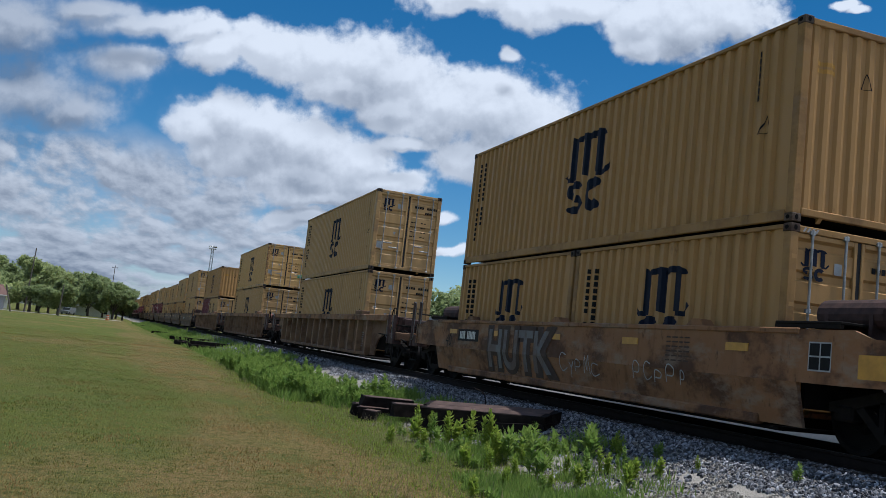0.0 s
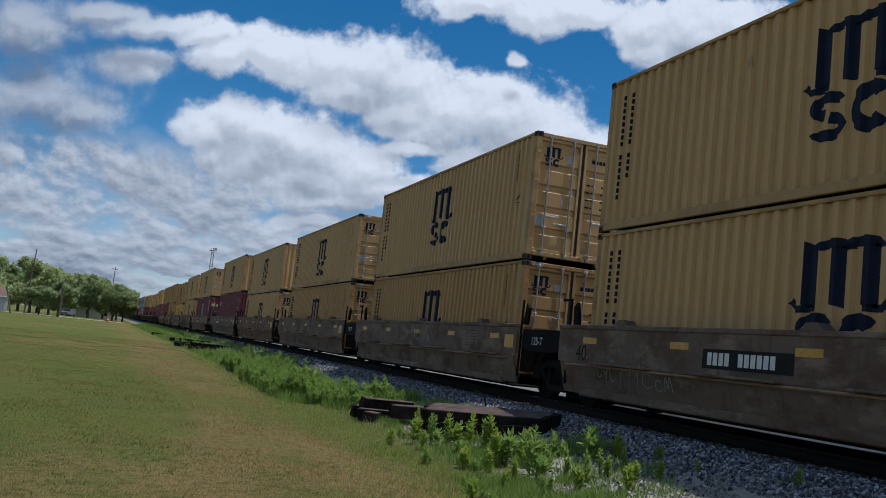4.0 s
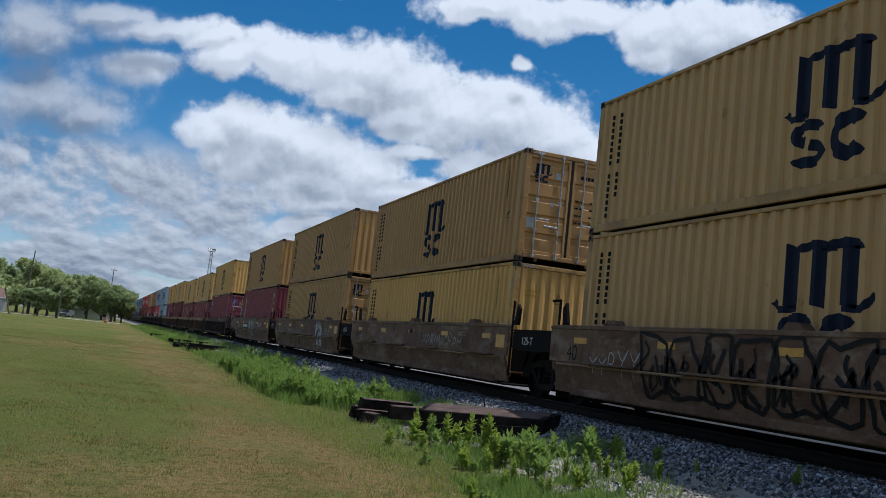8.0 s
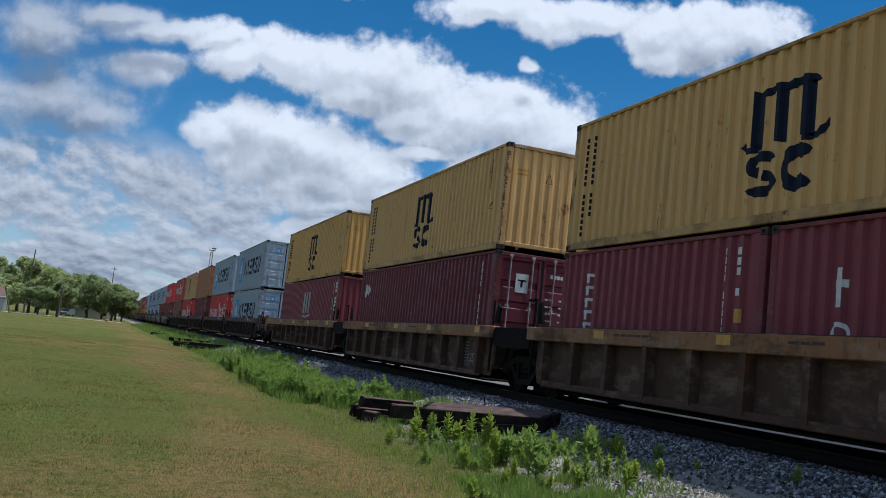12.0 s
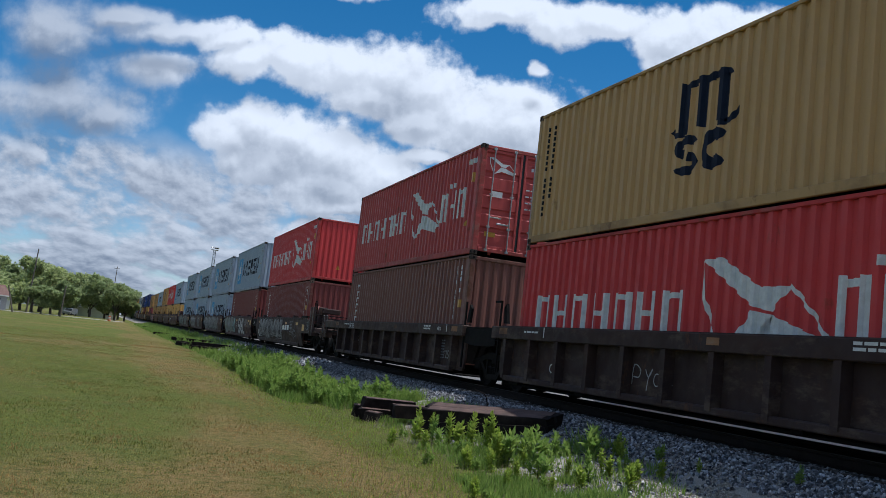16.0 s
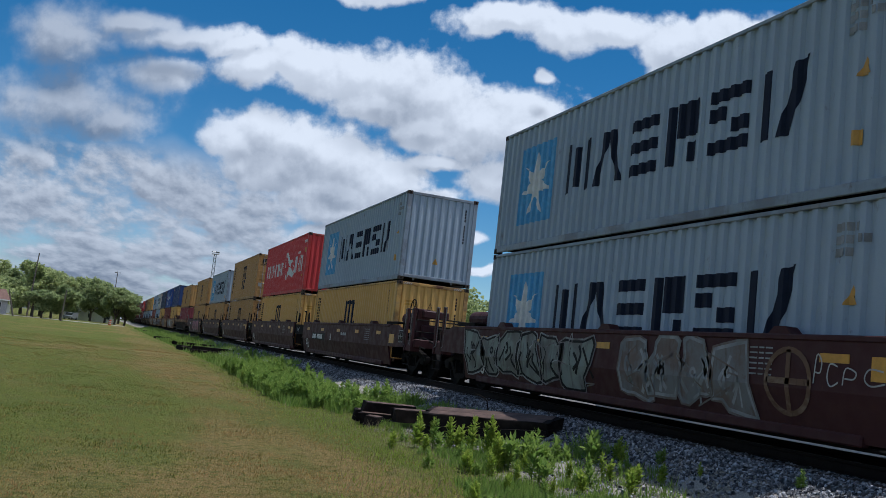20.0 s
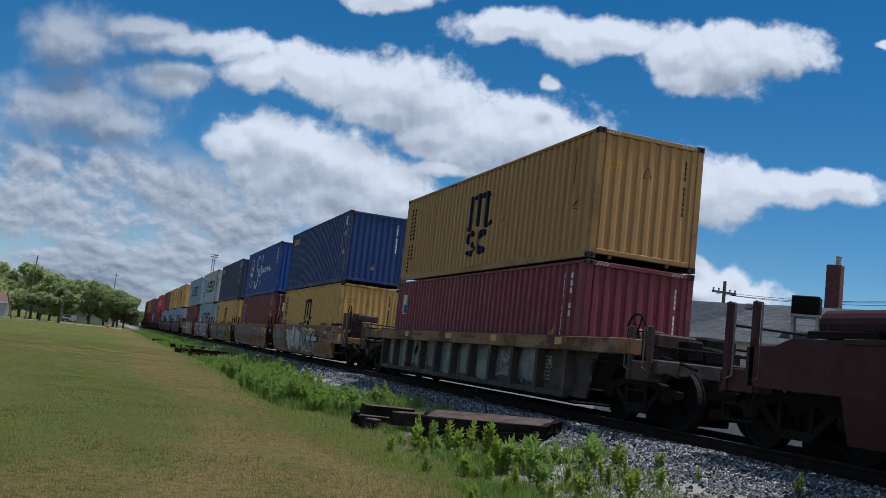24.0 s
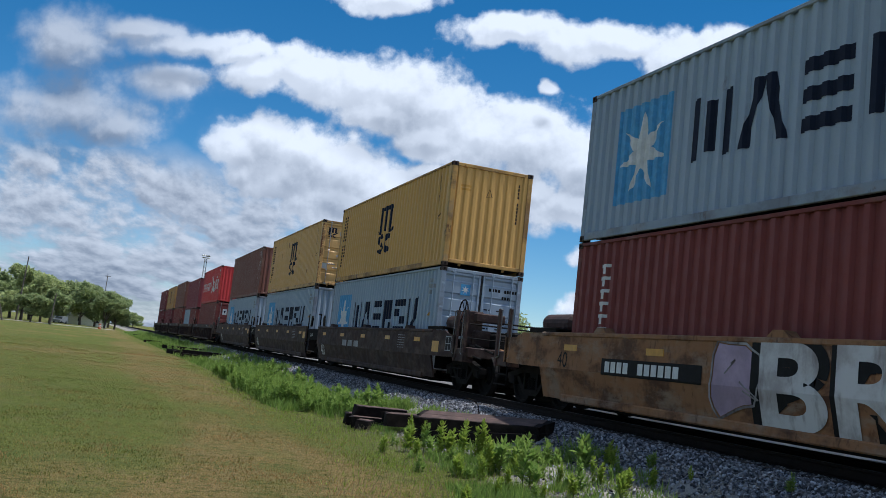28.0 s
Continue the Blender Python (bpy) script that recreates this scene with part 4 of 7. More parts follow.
    if brake:
        st = part("brake_stand", Mesh().box(-1.12, -0.72, yt - 0.10, yt + 0.10, 1.13, 2.02 + dz, 0.02).box(-0.98, -0.5, yt - 0.22, yt + 0.22, 1.13, 1.55, 0.04).box(-1.0, -0.2, yt - 0.3, yt - 0.12, 1.75 + dz, 1.98 + dz, 0.03), gear, car)
        part("gear_housing", stored(("gear_housing", 0), lambda: Mesh().lathe([(-0.07, 0.0), (-0.07, 0.09), (-0.04, 0.10), (-0.03, 0.18), (0.05, 0.19), (0.06, 0.0)], 18)), M_HOUSING, st, "rusty pink round brake housing", at=pose(-1.14, yt - s * 0.12, 1.86 + dz))
        m = Mesh()
        for k in range(20):
            a, b = 2 * math.pi * k / 20, 2 * math.pi * (k + 1) / 20
            m.rod((-1.25, 0.29 * math.cos(a), 0.29 * math.sin(a)), (-1.25, 0.29 * math.cos(b), 0.29 * math.sin(b)), 0.019, 5)
        for k in range(6):
            a = 2 * math.pi * k / 6
            m.rod((-1.22, 0, 0), (-1.25, 0.29 * math.cos(a), 0.29 * math.sin(a)), 0.013, 5)
        part("brake_wheel", m, M_DARK, st, "dark spoked hand brake wheel", at=pose(0, yt + s * 0.05, 1.98 + dz))
    drum = lambda: Mesh().lathe([(-0.62, 0.0), (-0.62, 0.13), (-0.54, 0.20), (0.54, 0.20), (0.62, 0.13), (0.62, 0.0)], 16).box(-0.4, -0.34, -0.2, 0.2, -0.32, 0.0).box(0.34, 0.4, -0.2, 0.2, -0.32, 0.0)
    if smooth:
        part("air_tank", stored(("air_tank", gear.name), drum), gear, car, "air reservoir drum", at=pose(-0.88, y - s * 2.75, 1.72, 0, 0, 90))
    part("valve", Mesh().box(-0.6, -0.25, y - s * 1.3 - 0.14, y - s * 1.3 + 0.14, 1.13, 1.5, 0.04).rod((-0.4, y - s * 1.3, 1.4), (0.5, y - s * 1.5, 1.35), 0.05, 8).box(0.2, 0.9, y - s * 2.1 - 0.3, y - s * 2.1 + 0.3, 1.13, 1.62, 0.05).rod((-1.1, y - s * 2.2, 1.25), (1.0, y - s * 2.3, 1.3), 0.06, 8), M_TRUCK, car)
    hose = Mesh()
    pts = [(0.3, y - s * 0.7, 0.85), (0.36, y - s * 0.3, 0.6), (0.38, y - s * 0.05, 0.48)]
    for a, b in zip(pts, pts[1:]):
        hose.rod(a, b, 0.025, 6)
    part("air_hose", hose, M_RUBBER, car)


def joint(car, body, y):
    """The articulated joint above a shared truck."""
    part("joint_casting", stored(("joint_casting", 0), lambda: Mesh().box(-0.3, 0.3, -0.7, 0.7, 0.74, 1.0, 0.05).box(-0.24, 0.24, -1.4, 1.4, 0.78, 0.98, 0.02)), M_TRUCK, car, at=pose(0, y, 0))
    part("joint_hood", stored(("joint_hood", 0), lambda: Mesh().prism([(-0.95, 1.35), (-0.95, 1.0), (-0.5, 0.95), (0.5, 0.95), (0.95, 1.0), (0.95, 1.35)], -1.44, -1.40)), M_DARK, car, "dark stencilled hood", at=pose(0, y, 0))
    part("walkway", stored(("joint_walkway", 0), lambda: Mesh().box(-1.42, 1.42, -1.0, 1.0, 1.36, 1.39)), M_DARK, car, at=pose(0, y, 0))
    m = Mesh()
    for dy in (-1.15, 1.0):
        m.box(-1.46, -1.42, dy, dy + 0.05, 0.4, 2.0, 0.005)
    m.box(-1.46, -1.43, -1.15, -0.8, 1.95, 2.0, 0.005)
    for z in (0.5, 0.8, 1.1):
        m.rod((-1.45, -1.12, z), (-1.45, -0.75, z), 0.012, 6)
    part("step_ladder", m if ("step", 0) not in STORE else STORE[("step", 0)], M_DARK, car, at=pose(0, y, 0))
    part("guide", stored(("guide", 0), lambda: Mesh().prism([(-1.25, 1.5), (-1.05, 1.5), (-1.0, 1.85), (-1.12, 1.95)], -1.32, -1.26)), M_DARK, car, at=pose(0, y, 0))
    part("guide", stored(("guide", 1), lambda: Mesh().prism([(1.05, 1.5), (1.25, 1.5), (1.12, 1.95), (1.0, 1.85)], -1.32, -1.26)), M_DARK, car, at=pose(0, y, 0))
    part("brake_pipe", stored(("brake_pipe", 0), lambda: Mesh().rod((-0.9, -1.5, 1.15), (-0.9, 1.5, 1.1), 0.03, 6).rod((-0.7, -1.5, 0.7), (-0.8, 1.5, 0.62), 0.025, 6)), M_DARK, car, at=pose(0, y, 0))


M_OXIDE = plain("dark_red_oxide_steel", (0.055, 0.026, 0.021), 0.8, var=0.4)
M_GRAB = plain("dull_grey_rod_steel", (0.15, 0.145, 0.14), 0.6, 0.3)
M_HOUSING = plain("rusty_pink_cast_iron", (0.20, 0.085, 0.07), 0.8, var=0.4)


def well_car(body_key, style, lead, tail, words, y0=-0.62, y1=12.81, reach=3.72, mark_seed=0, panels=()):
    """One well unit. lead and tail: "end" (platform and coupler) or "joint" (shared truck)."""
    body = CAR[body_key]
    car = thing("well_car", words, "freight car", "cars of the train")
    rng = random.Random(1000 + mark_seed)
    xo = -1.5 if style == "smooth" else -1.33
    outline = well_side(style, y0, y1, lead, tail)
    if style == "smooth":
        upper = [(y, max(z, FOLD)) for y, z in outline]
        a, b = y0 + (0.12 if lead != "end" else 0.0), y1 - (0.12 if tail != "end" else 0.0)
        for s in (-1, 1):
            lo, hi = sorted((s * 1.5, s * 1.45))
            part("side_sheet", Mesh().prism(upper, lo, hi), body, car)
            ring_ = lambda x, z, y: (s * x, y, z)
            vs = [ring_(x, z, y) for y in (a, b) for x, z in ((1.36, 0.26), (1.5, FOLD), (1.45, FOLD), (1.31, 0.26))]
            part("lower_sheet", Mesh().add(vs, [(0, 4, 5, 1), (1, 5, 6, 2), (2, 6, 7, 3), (3, 7, 4, 0), (0, 1, 2, 3), (4, 7, 6, 5)]), body, car, "side sheet folded inwards")
    else:
        part("side_sheet", Mesh().prism(outline, xo, xo + 0.05), body, car)
        part("side_sheet", Mesh().prism(outline, -xo - 0.05, -xo), body, car)
    if style == "smooth":
        part("top_chord", Mesh().box(-1.52, -1.38, y0, y1, 1.42, 1.5, 0.015), body, car)
        part("top_chord", Mesh().box(1.38, 1.52, y0, y1, 1.42, 1.5, 0.015), body, car)
        part("bottom_chord", Mesh().box(-1.42, -1.28, y0 + 0.8, y1 - 0.8, 0.22, 0.36, 0.02), body, car)
        if body_key in ("tan", "grey"):
            part("side_pipe", Mesh().rod((-1.53, y0 + 0.4, 0.77), (-1.53, y1 - 0.4, 0.77), 0.022, 6), M_LIT_TAN, car, "thin pipe along the side")
            for ya, yb in ((0.11, 1.78), (3.69, 5.36), (6.57, 8.37), (9.6, 11.3)):
                part("ledge", stored(("ledge", body_key, round(yb - ya, 1)), lambda: Mesh().box(-1.62, -1.49, 0, yb - ya, 0.80, 0.84, 0.01)), body, car, "narrow side ledge", at=pose(0, ya, 0))
        for k in range(3):
            yy = y0 + 2.2 + k * (y1 - y0 - 4.4) / 2
            part("stop_block", stored(("stop_block", body_key), lambda: Mesh().prism([(-0.22, 1.5), (0.22, 1.5), (0.1, 1.6), (-0.1, 1.6)], -1.5, -1.3)), body, car, at=pose(0, yy, 0))
    else:
        tall = 1.62 if style == "ribbed" else 1.42
        part("top_chord", Mesh().box(-1.53, -1.30, y0 - (1.7 if lead == "end" else 0.15), y1 + (1.7 if tail == "end" else 0.15), tall - (0.27 if style == "flange" else 0.2), tall, 0.015), body if body_key == "dark" else CAR["ochre"], car, "worn orange-tan top chord" if style == "ribbed" else "worn yellow-brown top flange" if body_key != "dark" else "")
        part("top_chord", Mesh().box(1.30, 1.53, y0 - 0.15, y1 + 0.15, tall - 0.2, tall, 0.015), body, car)
        part("bottom_chord", Mesh().box(-1.5, -1.36, y0 + 0.6, y1 - 0.6, 0.26, 0.38, 0.02), body, car)
        n = int((y1 - y0 - 1.2) / 1.13)
        rib = stored(("rib", body_key, tall), lambda: Mesh().prism([(-0.065, 0.32), (0.065, 0.32), (0.065, tall - 0.2), (-0.065, tall - 0.2)], -1.515, -1.33))
        for k in range(n + 1):
            part("rib", rib, M_LIT_TAN if style == "ribbed" else body, car, at=pose(0, y0 + 0.6 + k * (y1 - y0 - 1.2) / n, 0))
        if style == "flange" and body_key != "dark":
            spots = [y0 + 0.5 + k * 3.3 + rng.uniform(-0.4, 0.4) for k in range(4)]
            marks(car, [rect(-yy - rng.uniform(0.25, 0.45), -yy, tall - 0.17, tall - 0.03) for yy in spots], M_YELLOW, -1.533, "worn yellow patches")
            marks(car, line_bars(-9.5, tall - 0.12, (0.2, 0.16, 0.22, 0.18, 0.2), 0.04) + line_bars(-5.2, tall - 0.12, (0.2, 0.16, 0.22), 0.04), M_DUSTMARK, -1.5335, "faded stencil line")
        if style == "ribbed":
            for text, ly, lz, lx in (("20", y1 - 3.35, 1.17, -1.337), ("40", y1 - 3.35, 0.93, -1.337), ("45", y1 - 2.1, 1.16, -1.337)):
                lettering(car, text, ly, lz, 0.22, M_BLACK, lx)
            marks(car, [rect(-(y1 - 1.0), -(y1 - 1.5), 0.7, 1.0), rect(-(y1 - 2.2), -(y1 - 2.9), 0.55, 0.95)], M_DUSTMARK, -1.337, "dark repainted patches")
            part("end_bracket", Mesh().box(-1.5, -1.2, -0.35 + max(y0, -0.4), 0.5 + max(y0, -0.4), 1.62, 1.76, 0.02), body, car)
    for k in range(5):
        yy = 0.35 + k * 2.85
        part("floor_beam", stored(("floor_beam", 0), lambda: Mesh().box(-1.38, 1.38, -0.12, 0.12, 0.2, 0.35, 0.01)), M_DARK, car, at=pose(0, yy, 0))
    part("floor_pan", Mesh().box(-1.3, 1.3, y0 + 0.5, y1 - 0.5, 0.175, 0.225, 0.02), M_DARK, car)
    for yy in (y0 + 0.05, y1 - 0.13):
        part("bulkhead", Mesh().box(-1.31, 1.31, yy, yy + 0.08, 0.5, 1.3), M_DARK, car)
    for s, kind in ((-1, lead), (1, tail)):
        near = 0.0 if s < 0 else 12.192
        if kind == "end":
            edge = y0 if s < 0 else y1
            couple = near + s * reach
            if abs(edge - near) > 1.2:
                couple = near + s * reach
            end_platform(car, body, couple, s, s < 0, 1.98 if style == "smooth" else 1.62)
            bogie(car, couple - s * 1.85)
        elif s < 0:
            joint(car, body, -1.7)
            bogie(car, -1.7)
            if style == "flange":
                lettering(car, "125-T", 0.95, 0.56, 0.3, M_SILVER, -1.335)
            else:
                lettering(car, "125-T", -1.2, 1.08, 0.22, M_WHITE, -1.44)
    # reflectors, number panel, stencil blocks
    xm = -1.522 if style != "smooth" else -1.507
    zr = 1.22 if style == "smooth" else (1.47 if style == "ribbed" else 1.27)
    if not (style == "ribbed"):
        for k in range(5):
            yy = y0 + 1.2 + k * (y1 - y0 - 2.4) / 4
            part("reflector", stored(("reflector", style), lambda: Mesh().box(xm - 0.002, xm + 0.01, -0.24, 0.24, zr - 0.055, zr + 0.055)), M_YELLOW, car, "yellow reflective strip", at=pose(0, yy, 0))
    xs = -1.507 if style == "smooth" else -1.337
    dark_body = body_key in ("dark", "maroon")
    ink = M_WHITE if dark_body else M_BLACK
    if style == "smooth":
        if lead == "end":
            e, r = (1.42, 0.55) if dark_body else (0.57, 1.5)
            marks(car, [rect(-(y0 - e + 0.37), -(y0 - e), 0.98, 1.32)], M_BLACK, -1.504, "dark information panel")
            marks(car, [rect(-(y0 - r + 0.5), -(y0 - r), 0.92, 1.2)], M_YELLOW, -1.504, "square yellow reflective patch")
            ua, ub = -(y0 - e + 0.37), -(y0 - e)
            marks(car, stroke([(ua, 0.98), (ua, 1.32), (ub, 1.32), (ub, 0.98), (ua, 0.98)], 0.025) + [rect(ua, ub, 1.14, 1.16), rect(ua + 0.18, ua + 0.2, 0.98, 1.32)], M_PALE, -1.508, "pale frame lines")
        lettering(car, "40", y1 - 0.72, *((0.42, 0.58) if dark_body else (0.86, 0.4)), ink, -1.5)
        if lead != "end":
            marks(car, [rect(-(y0 + 0.62), -(y0 + 0.16), 0.98, 1.26)], M_YELLOW, xs, "square yellow reflective patch")
        marks(car, [q for k in range(6) for q in line_bars(-(y0 + 2.9), 1.3 - k * 0.07, (0.12, 0.16, 0.1, 0.14), 0.022, 0.03)], M_SILVER if dark_body else M_DUSTMARK, xs, "small stencilled lines")
    else:
        marks(car, [q for k in range(7) for q in line_bars(-(y0 + 2.1), 1.0 - k * 0.075, (0.12, 0.16, 0.1, 0.12), 0.03, 0.03)], M_SILVER, xs, "small stencilled lines")
        if body_key == "dark":
            marks(car, [rect(-(y0 + 0.62), -(y0 + 0.2), 1.25, 1.38), rect(-(y1 - 0.3), -(y1 - 0.72), 1.25, 1.38), rect(-(y0 + 5.6), -(y0 + 5.3), 1.25, 1.36)], CAR["ochre"], -1.5335, "worn tan patches")
            lettering(car, "40/20", y0 + 1.7, 1.26, 0.13, M_WHITE, -1.53)
            marks(car, [rect(-(y0 + 1.0), -(y0 + 0.96), 1.22, 1.42), rect(-(y1 - 2.5), -(y1 - 2.54), 1.22, 1.42)] + line_bars(-(y0 + 2.8), 1.34, (0.14, 0.2, 0.16), 0.04) + line_bars(-(y0 + 2.8), 1.27, (0.2, 0.12, 0.16), 0.04)
                  + line_bars(-(y1 - 1.6), 1.3, (0.1, 0.2, 0.1, 0.16), 0.035), M_WHITE, -1.534, "white stencils")
    for p in panels:
        if p[0] == "plate":
            _, yc, w, z = p
            marks(car, [rect(-yc - w / 2, -yc + w / 2, z, z + 0.28)], M_BLACK, xs - 0.001, "black number panel")
            marks(car, line_bars(-yc - w / 2 + 0.12, z + 0.05, [w / 19] * 4 + [-w / 14] + [w / 19] * 6, 0.18, w * 0.016), M_WHITE, xs - 0.004, "white number bars")
        elif p[0] == "bars":
            _, yc, w, z, hh, mat = p
            marks(car, line_bars(-yc - w / 2, z, [w / 4.2] * 3, hh, w / 12) , mat, xs - 0.002, "faded block marks")
        elif p[0] == "wheel_emblem":
            marks(car, ring(-p[1], 0.9, 0.44, 0.44, 0.07, n=24) + [rect(-p[1] - 0.4, -p[1] + 0.4, 0.86, 0.94), rect(-p[1] - 0.04, -p[1] + 0.04, 0.5, 1.3)], CAR["tan"], xs - 0.002, "faded round emblem")
        elif p[0] == "word":
            lettering(car, p[1], p[2], p[3], p[4], M_PALE, -1.53)
        elif p[0] == "letter":
            lettering(car, p[1], p[2], p[3], p[4], ink, xs + 0.005)
        elif p[0] == "block":
            _, ya, yb, fill, edge, n = p
            graffiti(car, int(ya * 100) + mark_seed * 7, ya, yb, xs, fill=fill, edge=edge, blocks=n)
        elif p[0] == "tag":
            tag(car, *p[1:], xs)
        elif p[0] == "scrawl":
            _, ya, yb, mat = p
            scribble(car, int(ya * 100) + mark_seed * 13, ya, yb, xs, mat)
    return car


# ---- ground, track bed ----
GROUND = -0.85


def bed_height(x):
    """The profile across the line: lawn, ballast slope, top of the ballast."""
    a = abs(x)
    if a < 1.75:
        return -0.20
    if a < 3.5:
        return -0.20 + (GROUND + 0.14 + 0.20) * (a - 1.75) / 1.75
    return GROUND + 0.14 * max(0.0, 1 - (a - 3.5) / 1.5)


def lawn_material():
    k = Nodes("mown_grass")
    where = k.n.new("ShaderNodeSeparateXYZ")
    k.put(k.tc.outputs["Object"], where.inputs[0])
    trod = k.math("MULTIPLY", k.ramp(where.outputs[0], -9.2, -7.4, 0, 0.15), k.ramp(where.outputs[0], -6.6, -5.2, 1, 0))
    big = k.math("ADD", k.noise(0.16, 4, (1, 0.45, 1), shift=False), trod)
    mid = k.noise(0.9, 5, shift=False)
    col = k.mix(k.ramp(big, 0.47, 0.66), (0.15, 0.175, 0.036), (0.30, 0.20, 0.085))
    col = k.mix(k.ramp(mid, 0.44, 0.66, 0, 0.7), col, (0.125, 0.165, 0.038))
    col = k.mix(k.ramp(k.noise(3.2, 6, (1, 0.7, 1), shift=False, rough=0.65), 0.53, 0.68, 0, 0.6), col, (0.25, 0.185, 0.09))
    col = k.mix(k.ramp(k.noise(9, 6, shift=False, rough=0.65), 0.46, 0.64, 0, 0.75), col, (0.06, 0.08, 0.01))
    col = k.mix(k.ramp(k.noise(24, 4, shift=False, rough=0.65), 0.5, 0.66, 0, 0.6), col, (0.28, 0.25, 0.08))
    col = k.mix(k.ramp(k.noise(55, 3, shift=False), 0.42, 0.62, 0, 0.7), col, (0.045, 0.05, 0.01))
    bare = k.math("MULTIPLY", k.ramp(where.outputs[0], -4.9, -4.1, 0, 1), k.ramp(where.outputs[1], 16.5, 19.5, 1, 0))
    bare = k.math("MULTIPLY", bare, k.ramp(k.noise(1.5, 5, shift=False), 0.36, 0.54))
    col = k.mix(bare, col, k.mix(k.ramp(k.noise(70, 3, shift=False), 0.35, 0.65), (0.20, 0.175, 0.14), (0.44, 0.41, 0.36)))
    k.b.inputs["Specular IOR Level"].default_value = 0.08
    k.bump(k.noise(38, 5, shift=False), 1.0, 0.06)
    return k.done(col, 0.9)


def ballast_material():
    k = Nodes("crushed_stone")
    vor = k.n.new("ShaderNodeTexVoronoi")
    vor.inputs["Scale"].default_value = 20.0
    k.put(k.tc.outputs["Object"], vor.inputs["Vector"])
    sep = k.n.new("ShaderNodeSeparateColor")
    k.put(vor.outputs["Color"], sep.inputs[0])
    col = k.mix(k.ramp(sep.outputs[0], 0, 1, 0, 1, False), (0.05, 0.05, 0.055), (0.27, 0.26, 0.255))
    col = k.mix(k.ramp(vor.outputs["Distance"], 0.25, 0.6, 0, 0.85), col, (0.03, 0.028, 0.026))
    col = k.mix(k.ramp(k.noise(0.7, 4, shift=False), 0.45, 0.7, 0, 0.4), col, (0.16, 0.13, 0.10))
    pos = k.n.new("ShaderNodeSeparateXYZ")
    k.put(k.tc.outputs["Object"], pos.inputs[0])
    # ballast between the rails darkened: the train's shade put into the colour
    train_shade = k.ramp(k.math("ABSOLUTE", pos.outputs[0]), 0.75, 1.15, 0.85, 0.0)
    col = k.mix(train_shade, col, (0.018, 0.015, 0.013))
    fines = k.math("MULTIPLY", k.ramp(k.math("ABSOLUTE", pos.outputs[0]), 2.15, 2.6), k.ramp(k.noise(2.2, 4, shift=False), 0.28, 0.46))
    col = k.mix(fines, col, k.mix(k.ramp(k.noise(80, 3, shift=False), 0.35, 0.65), (0.19, 0.165, 0.135), (0.42, 0.385, 0.33)))
    k.bump(vor.outputs["Distance"], -1.0, 0.05)
    return k.done(col, 0.85)


def stone_material(name="loose_stone", dark=(0.035, 0.037, 0.045), light=(0.52, 0.515, 0.54)):
    k = Nodes(name)
    geo = k.n.new("ShaderNodeNewGeometry")
    col = k.mix(k.math("POWER", geo.outputs["Random Per Island"], 1.9), dark, light)
    col = k.mix(k.ramp(k.noise(25, 4, shift=False), 0.45, 0.7, 0, 0.3), col, (0.16, 0.13, 0.11))
    k.bump(k.noise(60, 3, shift=False), 0.3, 0.01)
    return k.done(col, 0.8)


M_LAWN, M_BALLAST, M_STONE = lawn_material(), ballast_material(), stone_material()
M_GRIT = stone_material("pale_grit", (0.22, 0.195, 0.16), (0.50, 0.46, 0.40))


def ground_sheet():
    """One sheet to the horizon, raised a little under the track bed."""
    xs = [-4500, -1500, -500, -200, -80, -40, -25] + [-18 + 0.75 * i for i in range(18)] + [-4.5, -4.0, -3.5, -3.0, 3.0, 3.5, 4.0, 4.5, 6, 9, 14, 25, 60, 200, 700, 4500]
    ys = [-4500, -600, -150, -60, -20] + [0.75 * i - 6 for i in range(76)] + [55, 62, 70, 85, 105, 140, 200, 320, 600, 1500, 4500]
    vs, fs = [], []
    for y in ys:
        for x in xs:
            z = GROUND if abs(x) > 5 else bed_height(x) - (0.06 if abs(x) < 3.6 else 0.0)
            if -19 < x < -3.4 and -8 < y < 55:
                z += 0.05 * noise.noise((x * 0.5, y * 0.4, 2.0)) + 0.02 * noise.noise((x * 2.1, y * 1.9, 5.0))
            vs.append((x, y, z))
    w = len(xs)
    for j in range(len(ys) - 1):
        for i in range(w - 1):
            fs.append((j * w + i, j * w + i + 1, (j + 1) * w + i + 1, (j + 1) * w + i))
    me = bpy.data.meshes.new("ground")
    me.from_pydata(vs, [], fs)
    me.materials.append(M_LAWN)
    for p in me.polygons:
        p.use_smooth = True
    return tagged(new("ground", me), "mown lawn, green with dry straw-coloured patches", "ground", kind="structure")


ground_sheet()


